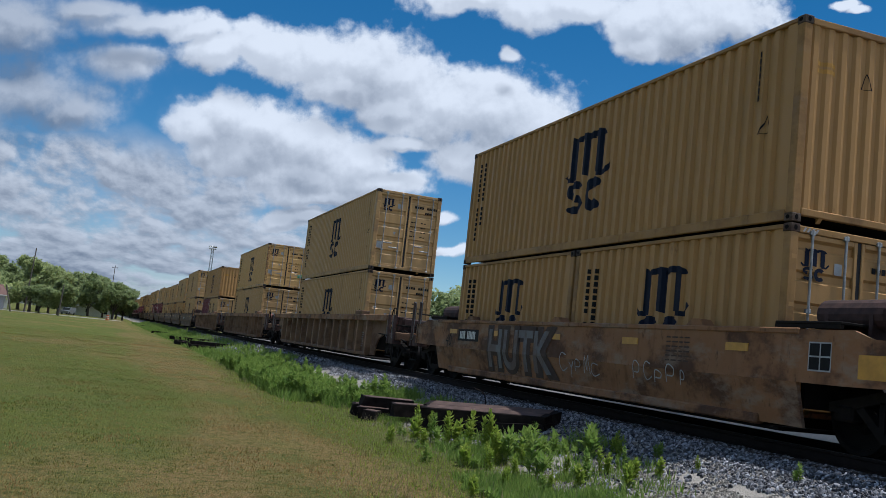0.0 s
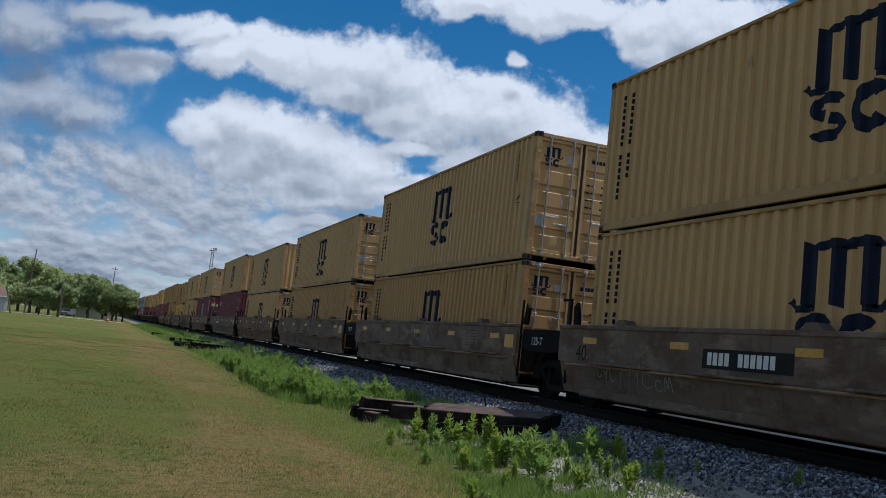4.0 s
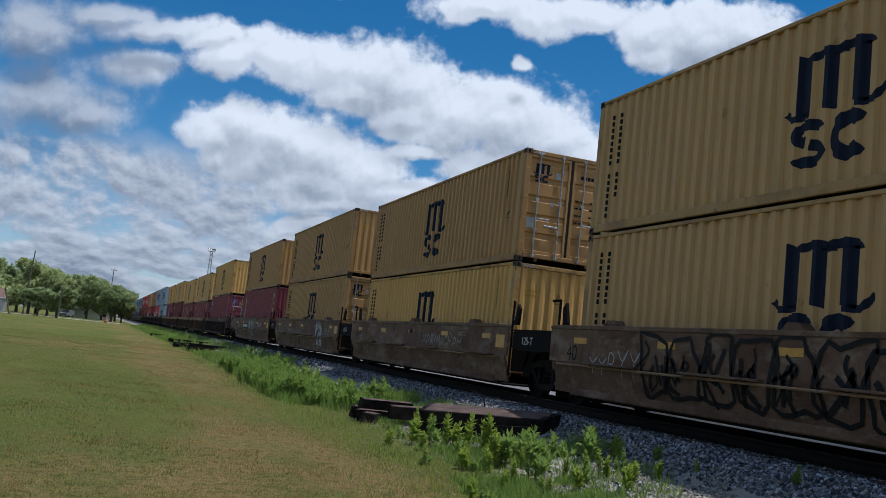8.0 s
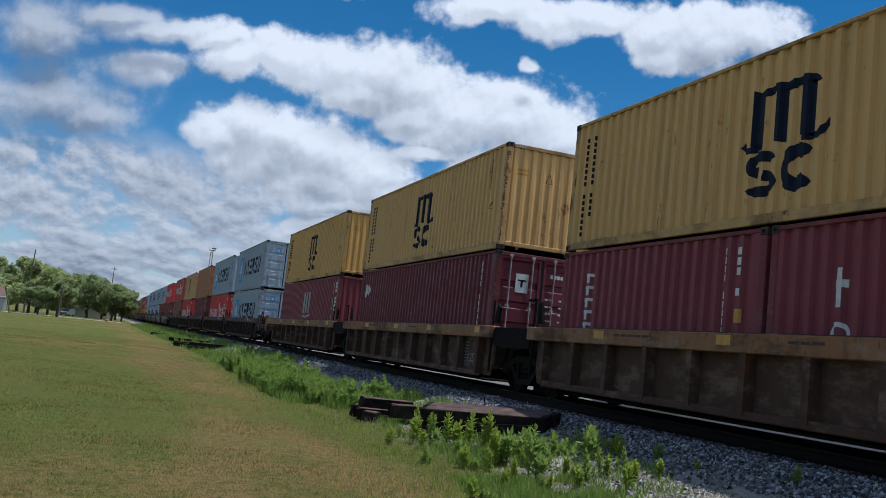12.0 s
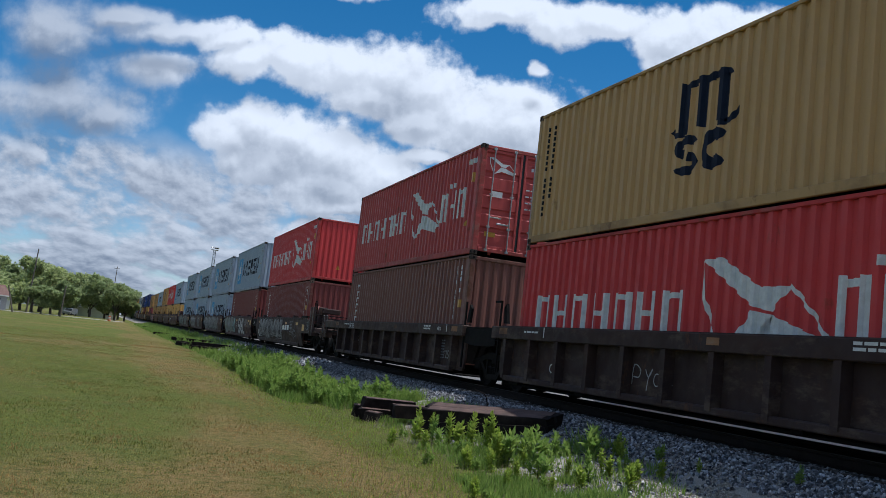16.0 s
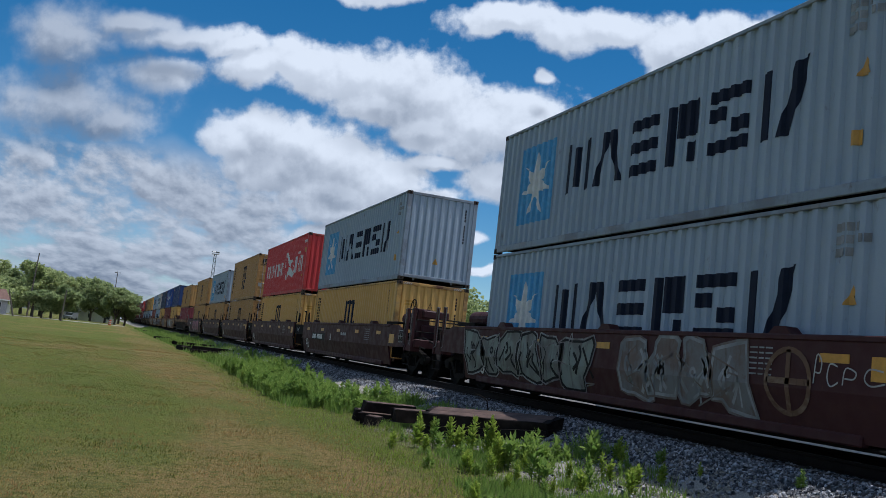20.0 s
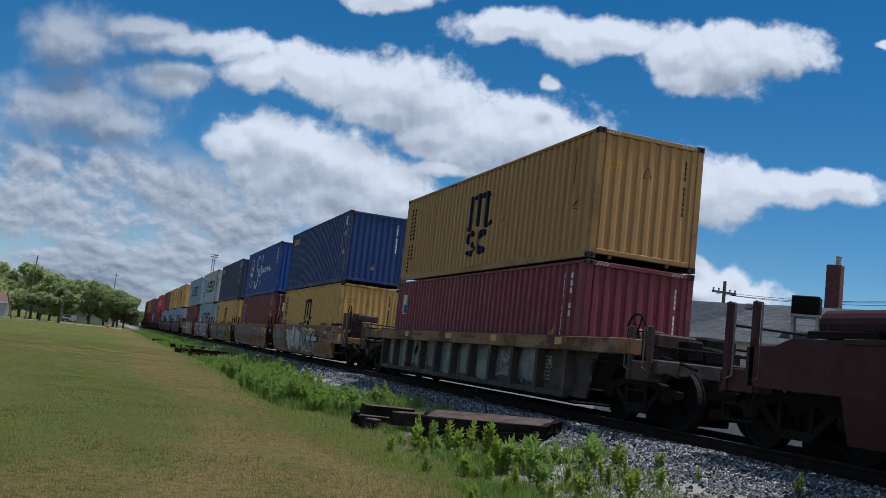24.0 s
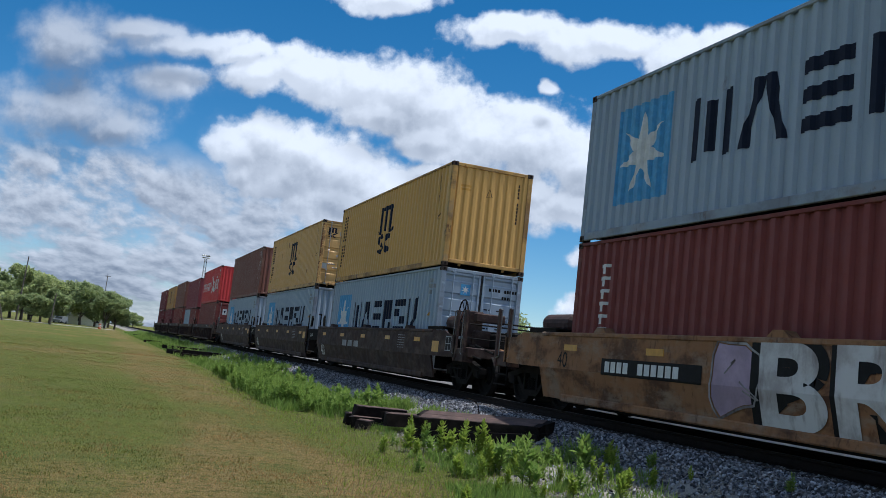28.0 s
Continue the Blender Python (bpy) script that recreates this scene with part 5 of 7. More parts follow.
def track_bed():
    m = Mesh()
    xs = [-3.7, -3.4, -3.0, -2.6, -2.2, -1.75, -1.2, -0.6, 0, 0.6, 1.2, 1.75, 2.2, 2.6, 3.0, 3.7, 5.0, 7.0]
    ys = [-120 + 2.0 * i for i in range(120)] + [120 + 30 * i for i in range(60)] + [2000]
    vs = []
    for y in ys:
        for x in xs:
            z = bed_height(x) + 0.012 * noise.noise((x * 3, y * 2, 1))
            if x < -3.5:
                z = bed_height(x) - 0.08
            elif x > 3.5:
                z = bed_height(x) + (0.03 if x < 6 else -0.1)
            vs.append((x + (0.16 * noise.noise((y * 0.5, x, 7)) if abs(x) > 2.9 else 0), y, z))
    w = len(xs)
    m.add(vs, [(j * w + i, j * w + i + 1, (j + 1) * w + i + 1, (j + 1) * w + i) for j in range(len(ys) - 1) for i in range(w - 1)])
    me = m.build("ballast_bed")
    me.materials.append(M_BALLAST)
    tagged(new("ballast_bed", me), "grey crushed stone bed of the railway line", "track bed", kind="structure")


track_bed()
M_RAIL = plain("rusty_rail_steel", (0.014, 0.010, 0.009), 0.85, spec=0.2)
M_RAILTOP = plain("worn_rail_head", (0.06, 0.055, 0.05), 0.8, 0.0)
M_TIE = plain("creosoted_timber", (0.045, 0.034, 0.027), 0.9, var=0.4, scale=5)


def rails():
    for x in (-0.7525, 0.7525):
        prof = [(-0.075, -0.172), (0.075, -0.172), (0.075, -0.16), (0.012, -0.14), (0.010, -0.05), (0.036, -0.038), (0.036, -0.004), (-0.036, -0.004), (-0.036, -0.038), (-0.010, -0.05), (-0.012, -0.14), (-0.075, -0.16)]
        m = Mesh()
        n = len(prof)
        m.add([(x + a, y, z) for y in (-150.0, 2000.0) for a, z in prof], [(i, (i + 1) % n, (i + 1) % n + n, i + n) for i in range(n)])
        me = m.build("rail")
        me.materials.append(M_RAIL)
        r = tagged(new("rail", me), "steel running rail with rusty web", "rail", "running rails", "structure")
        part("rail_head", Mesh().box(x - 0.033, x + 0.033, -150, 2000, -0.004, 0.0), M_RAILTOP, r, "bright worn rail head")


M_YARD = plain("pale_gravel", (0.17, 0.16, 0.15), 0.95, var=0.3, scale=1.5, spec=0.1)


def gravel_yard():
    """Bare gravel across the line, up to the houses."""
    m = Mesh()
    for i in range(40):
        y0, y1 = -20 + 5.0 * i, -15 + 5.0 * i
        e0, e1 = (22 + 2.5 * noise.noise((y * 0.09, 1.0, 4.0)) for y in (y0, y1))
        m.add([(4.5, y0, GROUND + 0.035), (e0, y0, GROUND + 0.03), (e1, y1, GROUND + 0.03), (4.5, y1, GROUND + 0.035)], [(0, 1, 2, 3)])
    me = m.build("pavement")
    me.materials.append(M_YARD)
    tagged(new("pavement", me), "pale bare gravel yard across the track", "gravel", kind="structure")


gravel_yard()
rails()
tie_mesh = Mesh().box(-1.3, 1.3, -0.115, 0.115, -0.36, -0.172, 0.012).build("sleeper")
tie_mesh.materials.append(M_TIE)
bed_ties = tagged(new("sleepers"), "dark creosoted timber sleepers in the ballast", "sleepers", kind="structure")
for i in range(150):
    tb = new("sleeper", tie_mesh)
    tb.parent, tb.matrix_basis = bed_ties, pose(0.02 * math.sin(i * 2.3), -6 + i * 0.53, 0.004 * math.sin(i * 1.7), 0, 0, 0.5 * math.sin(i * 3.1))
far_ties = Mesh()
for i in range(500):
    far_ties.box(-1.3, 1.3, 73.6 + i * 0.53 - 0.115, 73.6 + i * 0.53 + 0.115, -0.36, -0.172)
tagged(part("sleeper_row", far_ties, M_TIE, bed_ties), kind="stuff")


def loose_stones(seed, count, area, big=1.0, material=None, label="loose angular grey ballast stones"):
    """Broken stones on the near slope of the bed."""
    rng = random.Random(seed)
    ico = [(0, 0, 1), (0.9, 0, 0.4), (0.28, 0.85, 0.4), (-0.72, 0.53, 0.4), (-0.72, -0.53, 0.4), (0.28, -0.85, 0.4), (0.72, 0.53, -0.4), (-0.28, 0.85, -0.4), (-0.9, 0, -0.4), (-0.28, -0.85, -0.4), (0.72, -0.53, -0.4)]
    faces = [(0, 1, 2), (0, 2, 3), (0, 3, 4), (0, 4, 5), (0, 5, 1), (1, 6, 2), (2, 7, 3), (3, 8, 4), (4, 9, 5), (5, 10, 1), (2, 6, 7), (3, 7, 8), (4, 8, 9), (5, 9, 10), (1, 10, 6)]
    m = Mesh()
    for _ in range(count):
        x, y = area(rng)
        r = big * rng.uniform(0.018, 0.044)
        q = Euler((rng.uniform(0, 6), rng.uniform(0, 6), rng.uniform(0, 6))).to_matrix()
        sc = Vector((rng.uniform(0.8, 1.4), rng.uniform(0.7, 1.1), rng.uniform(0.55, 0.9)))
        c = Vector((x, y, bed_height(x) + r * 0.25))
        m.add([c + q @ Vector((v[0] * sc.x * r * rng.uniform(0.8, 1.2), v[1] * sc.y * r, v[2] * sc.z * r)) for v in ico], faces)
    me = m.build("ballast_stones")
    me.materials.append(material or M_STONE)
    tagged(new("ballast_stones", me), label, "stones", kind="stuff")


def near_slope(rng):
    y = 5.5 + 30 * rng.random() ** 1.5
    x = -0.82 - (1.75 + 0.5 * noise.noise((y * 0.6, 4.0, 4.0))) * rng.random() ** 0.9
    return x, y


def spilt(rng):
    return -2.5 - 1.5 * rng.random() ** 1.6, 9.0 + 9 * rng.random()


def toe(rng):
    """Fine pale gravel washed out of the bed, in ragged drifts."""
    while True:
        x, y = -4.7 + 2.6 * rng.random(), 8.3 + 9.5 * rng.random()
        if noise.noise((x * 1.6, y * 1.2, 9.0)) > -0.35 + 0.4 * abs(x + 3.1):
            return x, y


def far_lip(rng):
    return rng.uniform(0.85, 2.4), 6 + 35 * rng.random() ** 1.4


loose_stones(3, 26000, near_slope, 0.8)
# far lip in pale grit: its sunlit look is put into the colour
loose_stones(4, 5000, far_lip, 1.0, M_GRIT, "pale sunlit stones on the far lip of the ballast")
loose_stones(6, 3500, lambda rng: (-0.85 - 2.7 * rng.random(), 34 + 40 * rng.random() ** 1.3), 1.6)
loose_stones(5, 1500, spilt, 0.9)
loose_stones(7, 24000, toe, 0.45, M_GRIT, "pale fine gravel at the foot of the ballast")

# ---- the train: where each stack's leading end stands at the start, its car and its boxes ----
W, P = True, False     # doors leading, plain end leading
TRAIN = []


def stack(y, car, upper, lower):
    TRAIN.append((y, car, upper, lower))


TTX = "dusty tan smooth-sided well car carrying stacked containers"
RIB = "mud-brown well car with vertical side ribs"
FLG = "brown ribbed well car with worn yellow top flange"
BLK = "dark brown ribbed well car with white stencils"
BNS = "maroon smooth-sided well car covered in graffiti"
MAR = "clean maroon smooth-sided well car with yellow reflectors"
OCH = "orange-tan smooth well car with sprayed graffiti"
END = "dark maroon smooth well car at the rear of the train"
stack(10.04, ("ochre", "smooth", "end", "end", TTX, dict(panels=(("plate", 10.6, 1.3, 1.0), ("tag", "HUTK", 9.35, 0.5, 1.15, 0.98, M_SILVERTAG, M_DUSTMARK), ("scrawl", 1.8, 3.2, M_PALE), ("scrawl", 4.5, 5.8, M_PALE)))), ("msc", TALL, "wave", P), ("pair", ("msc", "wave_short", W), ("msc", "wave_short", P)))
LONG = dict(y0=-2.25, y1=14.45, reach=5.55)
stack(31.5, ("olive", "ribbed", "end", "end", RIB, LONG), ("msc_pale", TALL, "wave", W), ("msc_pale", TALL, "wave", W))
stack(54.91, ("olive", "ribbed", "end", "end", RIB, LONG), ("msc_rusty", LOW, "wave", W), ("msc_pale", TALL, "wave", W))
stack(78.05, ("brown", "ribbed", "end", "end", RIB, LONG), ("msc", LOW, "wave", P), ("pair", ("msc_pale", "wave_short", W), ("maroon", "plain", P)))
stack(99.49, ("grey", "smooth", "end", "joint", TTX, dict(panels=(("plate", 7.3, 1.9, 0.92), ("scrawl", 9.0, 11.3, M_SILVER), ("scrawl", 4.2, 4.9, M_PALE)))), ("msc_pale", TALL, "wave", W), ("msc_pale", TALL, "wave", W))
stack(114.86, ("grey", "smooth", "joint", "joint", TTX, dict(panels=(("scrawl", 5.0, 7.0, M_SILVER),))), ("msc_pale", TALL, "wave", W), ("msc", LOW, "wave", W))
stack(130.16, ("grey", "smooth", "joint", "joint", TTX, dict(panels=(("letter", "C", 8.2, 0.9, 0.4),))), ("msc_pale", LOW, "wave", W), ("msc", LOW, "wave", W))
stack(145.49, ("tan", "smooth", "joint", "joint", TTX, dict(panels=(("bars", 5.4, 1.2, 0.85, 0.5, M_MAROONMARK), ("letter", "C", 9.3, 0.95, 0.3)))), ("msc_pale", LOW, "wave", P), ("msc_pale", LOW, "wave", W))
stack(160.95, ("grey", "smooth", "joint", "end", TTX, dict(panels=(("plate", 9.2, 1.6, 0.92),))), ("msc_pale", LOW, "wave", P), ("maroon", TALL, "patch", P))
stack(180.91, ("tan", "smooth", "end", "joint", TTX, dict(panels=(("plate", 5.9, 2.0, 0.88), ("scrawl", 2.0, 4.2, M_SILVER), ("scrawl", 10.0, 11.2, M_PALE)))), ("msc_pale", LOW, "wave", W), ("maroon", TALL, "ghost", W))
stack(196.36, ("tan", "smooth", "joint", "joint", TTX, dict(panels=(("block", 4.0, 9.6, None, M_BLACK, 7), ("scrawl", 9.8, 11.2, M_PALE), ("letter", "E", 8.9, 0.85, 0.3)))), ("msc_pale", LOW, "wave", P), ("msc_pale", TALL, "wave", P))
stack(211.83, ("tan", "smooth", "joint", "joint", TTX, dict(panels=(("bars", 6.0, 1.3, 0.85, 0.5, M_MAROONMARK), ("scrawl", 2.2, 5.0, M_PALE), ("scrawl", 8.5, 11.0, M_SILVER)))), ("msc", LOW, "wave", W), ("msc_gold", LOW, "wave", P))
stack(227.27, ("tan", "smooth", "joint", "joint", TTX, dict(panels=(("bars", 4.1, 1.9, 0.9, 0.55, M_MAROONMARK), ("block", 2.1, 3.2, M_WHITETAG, M_BLACK, 2), ("scrawl", 6.2, 9.2, M_SILVER), ("scrawl", 0.95, 2.0, M_PALE), ("scrawl", 10.6, 11.8, M_TEAL),))), ("msc", LOW, "wave", P), ("msc", TALL, "wave", W))
stack(242.82, ("tan", "smooth", "joint", "end", TTX, dict(panels=(("plate", 7.8, 2.2, 0.88), ("scrawl", 2.0, 4.0, M_PALE), ("block", 4.6, 6.6, M_PALETAG, M_BLACK, 3), ("letter", "40", 1.2, 0.7, 0.4)))), ("msc", LOW, "wave", P), ("wine", TALL, "six_white", P))
stack(262.68, ("dark", "flange", "end", "joint", FLG, {}), ("msc_gold", LOW, "wave", P), ("wine", TALL, "sign", W))
stack(278.22, ("umber", "flange", "joint", "joint", FLG, {}), ("msc_rusty", LOW, "wave", P), ("wine", LOW, "sign", W))
stack(293.75, ("umber", "flange", "joint", "joint", FLG, {}), ("msc_rusty", LOW, "wave", P), ("pair", ("wine", "three_white", W), ("wine", "six_white", P)))
stack(309.4, ("umber", "flange", "joint", "joint", FLG, dict(panels=(("bars", 5.0, 1.6, 0.6, 0.5, M_DUSTMARK),))), ("msc_rusty", LOW, "wave", P), ("maroon", TALL, "patch", W))
stack(325.01, ("umber", "flange", "joint", "end", FLG, {}), ("msc_gold", LOW, "wave", P), ("wine", TALL, "ghost", P))
stack(344.79, ("dark", "flange", "end", "joint", BLK, {}), ("grey", TALL, "star", W), ("grey", TALL, "star", W))
stack(360.33, ("dark", "flange", "joint", "joint", BLK, dict(panels=(("scrawl", 7.0, 7.8, M_PALE), ("scrawl", 4.5, 5.6, M_PALE)))), ("grey", TALL, "star", P), ("red", TALL, "sails", W))
stack(375.93, ("dark", "flange", "joint", "joint", BLK, dict(panels=(("block", 4.6, 12.2, M_WHITETAG, M_BLACK, 7), ("scrawl", 2.6, 4.2, M_PALE)))), ("orange", TALL, "plain", W), ("maroon", TALL, "six_white", W))
stack(391.53, ("dark", "flange", "joint", "joint", BLK, dict(panels=(("letter", "C", 10.3, 0.55, 0.25), ("scrawl", 6.2, 7.2, M_PALE)))), ("msc_pale", TALL, "wave", W), ("red", TALL, "sails", P))
stack(407.08, ("dark", "flange", "joint", "end", BLK, dict(panels=(("letter", "B", 9.8, 0.75, 0.25), ("word", "RETIRE", 10.55, 1.19, 0.24)))), ("dull_red", TALL, "sails", W), ("dull_brown", TALL, "six_white", P))
stack(426.92, ("dark", "smooth", "end", "joint", BNS, dict(panels=(("block", 4.3, 11.5, M_PALETAG, M_BLACK, 8), ("bars", 3.2, 1.9, 0.9, 0.22, M_WHITE), ("scrawl", 1.0, 2.2, M_PALE),))), ("red", TALL, "sails", P), ("brown", TALL, "six_white", P))
stack(442.49, ("maroon", "smooth", "joint", "joint", BNS, dict(panels=(("tag", "EABL", 5.2, 0.42, 1.35, 0.92, M_WHITETAG, M_BLACK), ("block", 8.0, 12.4, M_TEALTAG, M_SILVER, 3), ("block", 6.9, 7.9, M_TEAL, M_BLACK, 1), ("scrawl", 5.5, 6.5, M_PALE), ("scrawl", 5.6, 6.4, M_PALE), ("scrawl", 0.9, 2.0, M_PALE), ("wheel_emblem", 1.35),))), ("grey", TALL, "star", P), ("brown", TALL, "six_white", P))
stack(457.89, ("maroon", "smooth", "joint", "joint", BNS, dict(panels=(("block", 2.2, 12.7, M_PALETAG, M_BLACK, 11), ("letter", "D", 8.6, 0.9, 0.3), ("wheel_emblem", 1.4),))), ("grey", TALL, "star", P), ("grey", TALL, "star", W))
stack(473.45, ("maroon", "smooth", "joint", "joint", BNS, dict(panels=(("block", 6.9, 11.6, M_PALETAG, M_BLACK, 5), ("block", 2.4, 4.5, None, M_SILVER, 4), ("wheel_emblem", 1.45), ("scrawl", 0.1, 0.8, M_PALE),))), ("grey", TALL, "star", W), ("grey", TALL, "star", P))
stack(488.96, ("maroon", "smooth", "joint", "end", BNS, dict(panels=(("block", 6.6, 12.6, M_TEALTAG, M_BLACK, 6), ("block", 2.1, 5.4, M_SILVERTAG, M_SILVER, 4), ("wheel_emblem", 1.37), ("bars", 9.6, 2.4, 0.95, 0.2, M_MAROONMARK), ("scrawl", 0.0, 0.9, M_PALE),))), ("grey", TALL, "star", P), ("grey", TALL, "star", W))
stack(508.82, ("maroon", "smooth", "end", "joint", MAR, dict(panels=(("plate", 9.5, 2.4, 0.79), ("letter", "A", 7.4, 0.83, 0.36), ("bars", 5.2, 0.9, 1.05, 0.1, M_PALE),))), ("grey", TALL, "star", P), ("msc_gold", LOW, "wave", P))
stack(524.51, ("maroon", "smooth", "joint", "joint", MAR, {}), ("red", TALL, "sails", P), ("msc_gold", LOW, "wave", P))
stack(540.18, ("maroon", "smooth", "joint", "joint", MAR, {}), ("msc", TALL, "wave", W), ("msc", LOW, "wave", W))
stack(555.73, ("maroon", "smooth", "joint", "joint", MAR, {}), ("grey", LOW, "star", P), ("msc", LOW, "wave", W))
stack(571.27, ("maroon", "smooth", "joint", "end", MAR, dict(panels=(("plate", 10.6, 1.3, 0.95), ("letter", "B", 8.8, 0.85, 0.25), ("block", 2.0, 8.0, M_PINK, M_BLACK, 5)))), ("msc", LOW, "wave", P), ("msc", LOW, "wave", P))
stack(591.08, ("soot", "flange", "end", "end", FLG, dict(panels=(("block", 1.2, 11.8, M_TEALTAG, M_SILVER, 9), ("scrawl", 1.0, 3.4, M_PALE), ("bars", 10.2, 1.2, 0.75, 0.25, M_WHITE),))), ("msc", LOW, "wave", P), ("wine", LOW, "sign", P))
stack(611.06, ("ochre", "smooth", "end", "joint", OCH, dict(panels=(("plate", 2.9, 2.5, 0.79), ("block", 5.8, 8.8, M_WHITETAG, None, 3), ("block", 2.7, 5.5, None, M_WHITETAG, 3), ("scrawl", 0.6, 1.9, M_PALE), ("scrawl", -0.6, 0.6, M_PALE), ("block", 9.6, 12.2, M_SILVERTAG, None, 3),))), ("navy", TALL, "corner", P), ("msc_gold", TALL, "wave", P))
stack(626.75, ("ochre", "smooth", "joint", "joint", OCH, dict(panels=(("tag", "BOOZER", 11.7, 0.38, 1.35, 1.3, M_GREYTAG, M_SILVERTAG), ("scrawl", 0.8, 3.4, M_PALE),))), ("blue", TALL, "script", P), ("brown", TALL, "six_white", W))
stack(642.36, ("ochre", "smooth", "joint", "joint", OCH, dict(panels=(("block", 2.8, 6.6, M_PALETAG, M_BLACK, 4), ("block", 8.6, 12.2, M_PALETAG, M_BLACK, 4), ("bars", 7.6, 1.0, 0.85, 0.5, M_MAROONMARK)))), ("slate", TALL, "corner", P), ("msc_gold", TALL, "wave", P))
stack(657.98, ("ochre", "smooth", "joint", "joint", OCH, dict(panels=(("tag", "FACE", 11.4, 0.42, 1.35, 1.15, M_WHITETAG, M_BLACK), ("tag", "FROZE", 6.5, 0.42, 1.35, 1.3, M_WHITETAG, M_BLACK), ("block", 0.4, 6.4, None, M_LILAC, 5),))), ("old_grey", TALL, "star", P), ("grey", TALL, "star", P))
stack(673.63, ("ochre", "smooth", "joint", "end", OCH, dict(panels=(("plate", 9.03, 2.83, 0.79), ("block", 6.5, 7.4, M_LILAC, None, 1), ("tag", "BRO", 6.5, 0.36, 1.55, 1.5, M_WHITETAG, M_BLACK),))), ("grey", TALL, "star", P), ("brown", TALL, "six_white", P))
stack(693.44, ("dark", "smooth", "end", "joint", END, dict(panels=(("bars", 7.5, 2.4, 0.85, 0.2, M_SILVER),))), ("msc_gold", TALL, "wave", P), ("grey", TALL, "star", W))
stack(709.07, ("dark", "smooth", "joint", "joint", END, {}), ("msc_rusty", TALL, "wave", W), ("grey", TALL, "star", P))
stack(724.67, ("dark", "smooth", "joint", "end", END, {}), ("dull_brown", TALL, "plain", P), ("grey", TALL, "star", P))
stack(744.5, ("dark", "flange", "end", "joint", BLK, {}), ("red", TALL, "sails", P), ("brown", TALL, "plain", W))
stack(760.1, ("dark", "flange", "joint", "joint", BLK, {}), ("wine", TALL, "plain", P), ("pair", ("brown", "plain", P), ("grey", "plain", P)))
stack(775.7, ("dark", "flange", "joint", "joint", BLK, {}), ("dull_brown", TALL, "plain", P), ("brown", TALL, "plain", P))
stack(791.3, ("dark", "flange", "joint", "joint", BLK, {}), ("msc", TALL, "wave", P), ("maroon", TALL, "plain", P))
stack(806.9, ("dark", "flange", "joint", "end", BLK, {}), ("maroon", TALL, "plain", P), ("maroon", TALL, "plain", P))

FLOOR = 0.355          # underside of the lower boxes above the rail
RIDERS = []            # (thing, place at the start)
for i, (y, (body, style, lead, tail, words, more), upper, lower) in enumerate(TRAIN):
    RIDERS.append((well_car(body, style, lead, tail, words, mark_seed=i, **more), (0.0, y, 0.0)))
    if lower[0] == "pair":
        (c1, k1, d1), (c2, k2, d2) = lower[1:]
        RIDERS.append((container(c1, LOW, k1, d1, 6.058), (0.0, y, FLOOR)))
        RIDERS.append((container(c2, LOW, k2, d2, 6.058), (0.0, y + 6.134, FLOOR)))
        top = FLOOR + LOW
    else:
        c, h, k, d = lower
        RIDERS.append((container(c, h, k, d), (0.0, y, FLOOR)))
        top = FLOOR + h
    c, h, k, d = upper
    RIDERS.append((container(c, h, k, d), (0.0, y, top + 0.022)))


# ---- beside the line: old timbers, weeds, grass ----
# sides near black and tops paler: shade and sunlight are in these colours
M_OLDTIE = plain("weathered_sleeper_timber", (0.017, 0.013, 0.012), 0.95, var=0.5, scale=4, spec=0.15)
M_TIETOP = plain("reddish_lit_timber", (0.10, 0.06, 0.048), 0.9, var=0.4, scale=4)


def old_timber(length, label, m, seed, size=0.23):
    rng = random.Random(seed)
    ob = thing("old_sleeper", label, "sleeper", "dumped sleepers", at=m)
    n, vs, fs = 9, [], []
    for i in range(n):
        y = length * (i / (n - 1) - 0.5)
        j = 0.03 if 0 < i < n - 1 else 0.06
        for x, z in ((-1, 0.02), (-0.97, -0.0), (0.97, 0.0), (1, 0.03), (1, 0.97), (0.97, 1), (-0.97, 1), (-1, 0.97)):
            vs.append((x * size / 2 + rng.uniform(-j, j) * 0.25, y + rng.uniform(-j, j) * (1.2 if i in (0, n - 1) else 0.2), z * size * 0.86 + rng.uniform(-j, j) * 0.2))
    for i in range(n - 1):
        fs += [(i * 8 + k, i * 8 + (k + 1) % 8, i * 8 + 8 + (k + 1) % 8, i * 8 + 8 + k) for k in range(8)]
    fs += [tuple(range(7, -1, -1)), tuple(range((n - 1) * 8, n * 8))]
    part("timber", Mesh().add(vs, fs), M_OLDTIE, ob)
    part("worn_face", Mesh().box(-size * 0.42, size * 0.42, -length * 0.47, length * 0.47, size * 0.86, size * 0.86 + 0.006), M_TIETOP, ob, "reddish splintery top")
    return ob


for dx, dy, z, ln, tilt, roll, sd in ((-3.26, 15.06, -0.66, 2.5, 5.6, 4, 1), (-3.05, 15.24, -0.64, 2.55, 5.6, 4, 2), (-3.24, 15.07, -0.455, 2.42, 3.2, 13, 3), (-3.03, 15.26, -0.40, 2.5, 3.0, 15, 4)):
    old_timber(ln, "dark weathered sleeper in a dumped pile by the track", pose(dx, dy, z, tilt, roll, -141.5 + sd * 0.5), sd, 0.27)
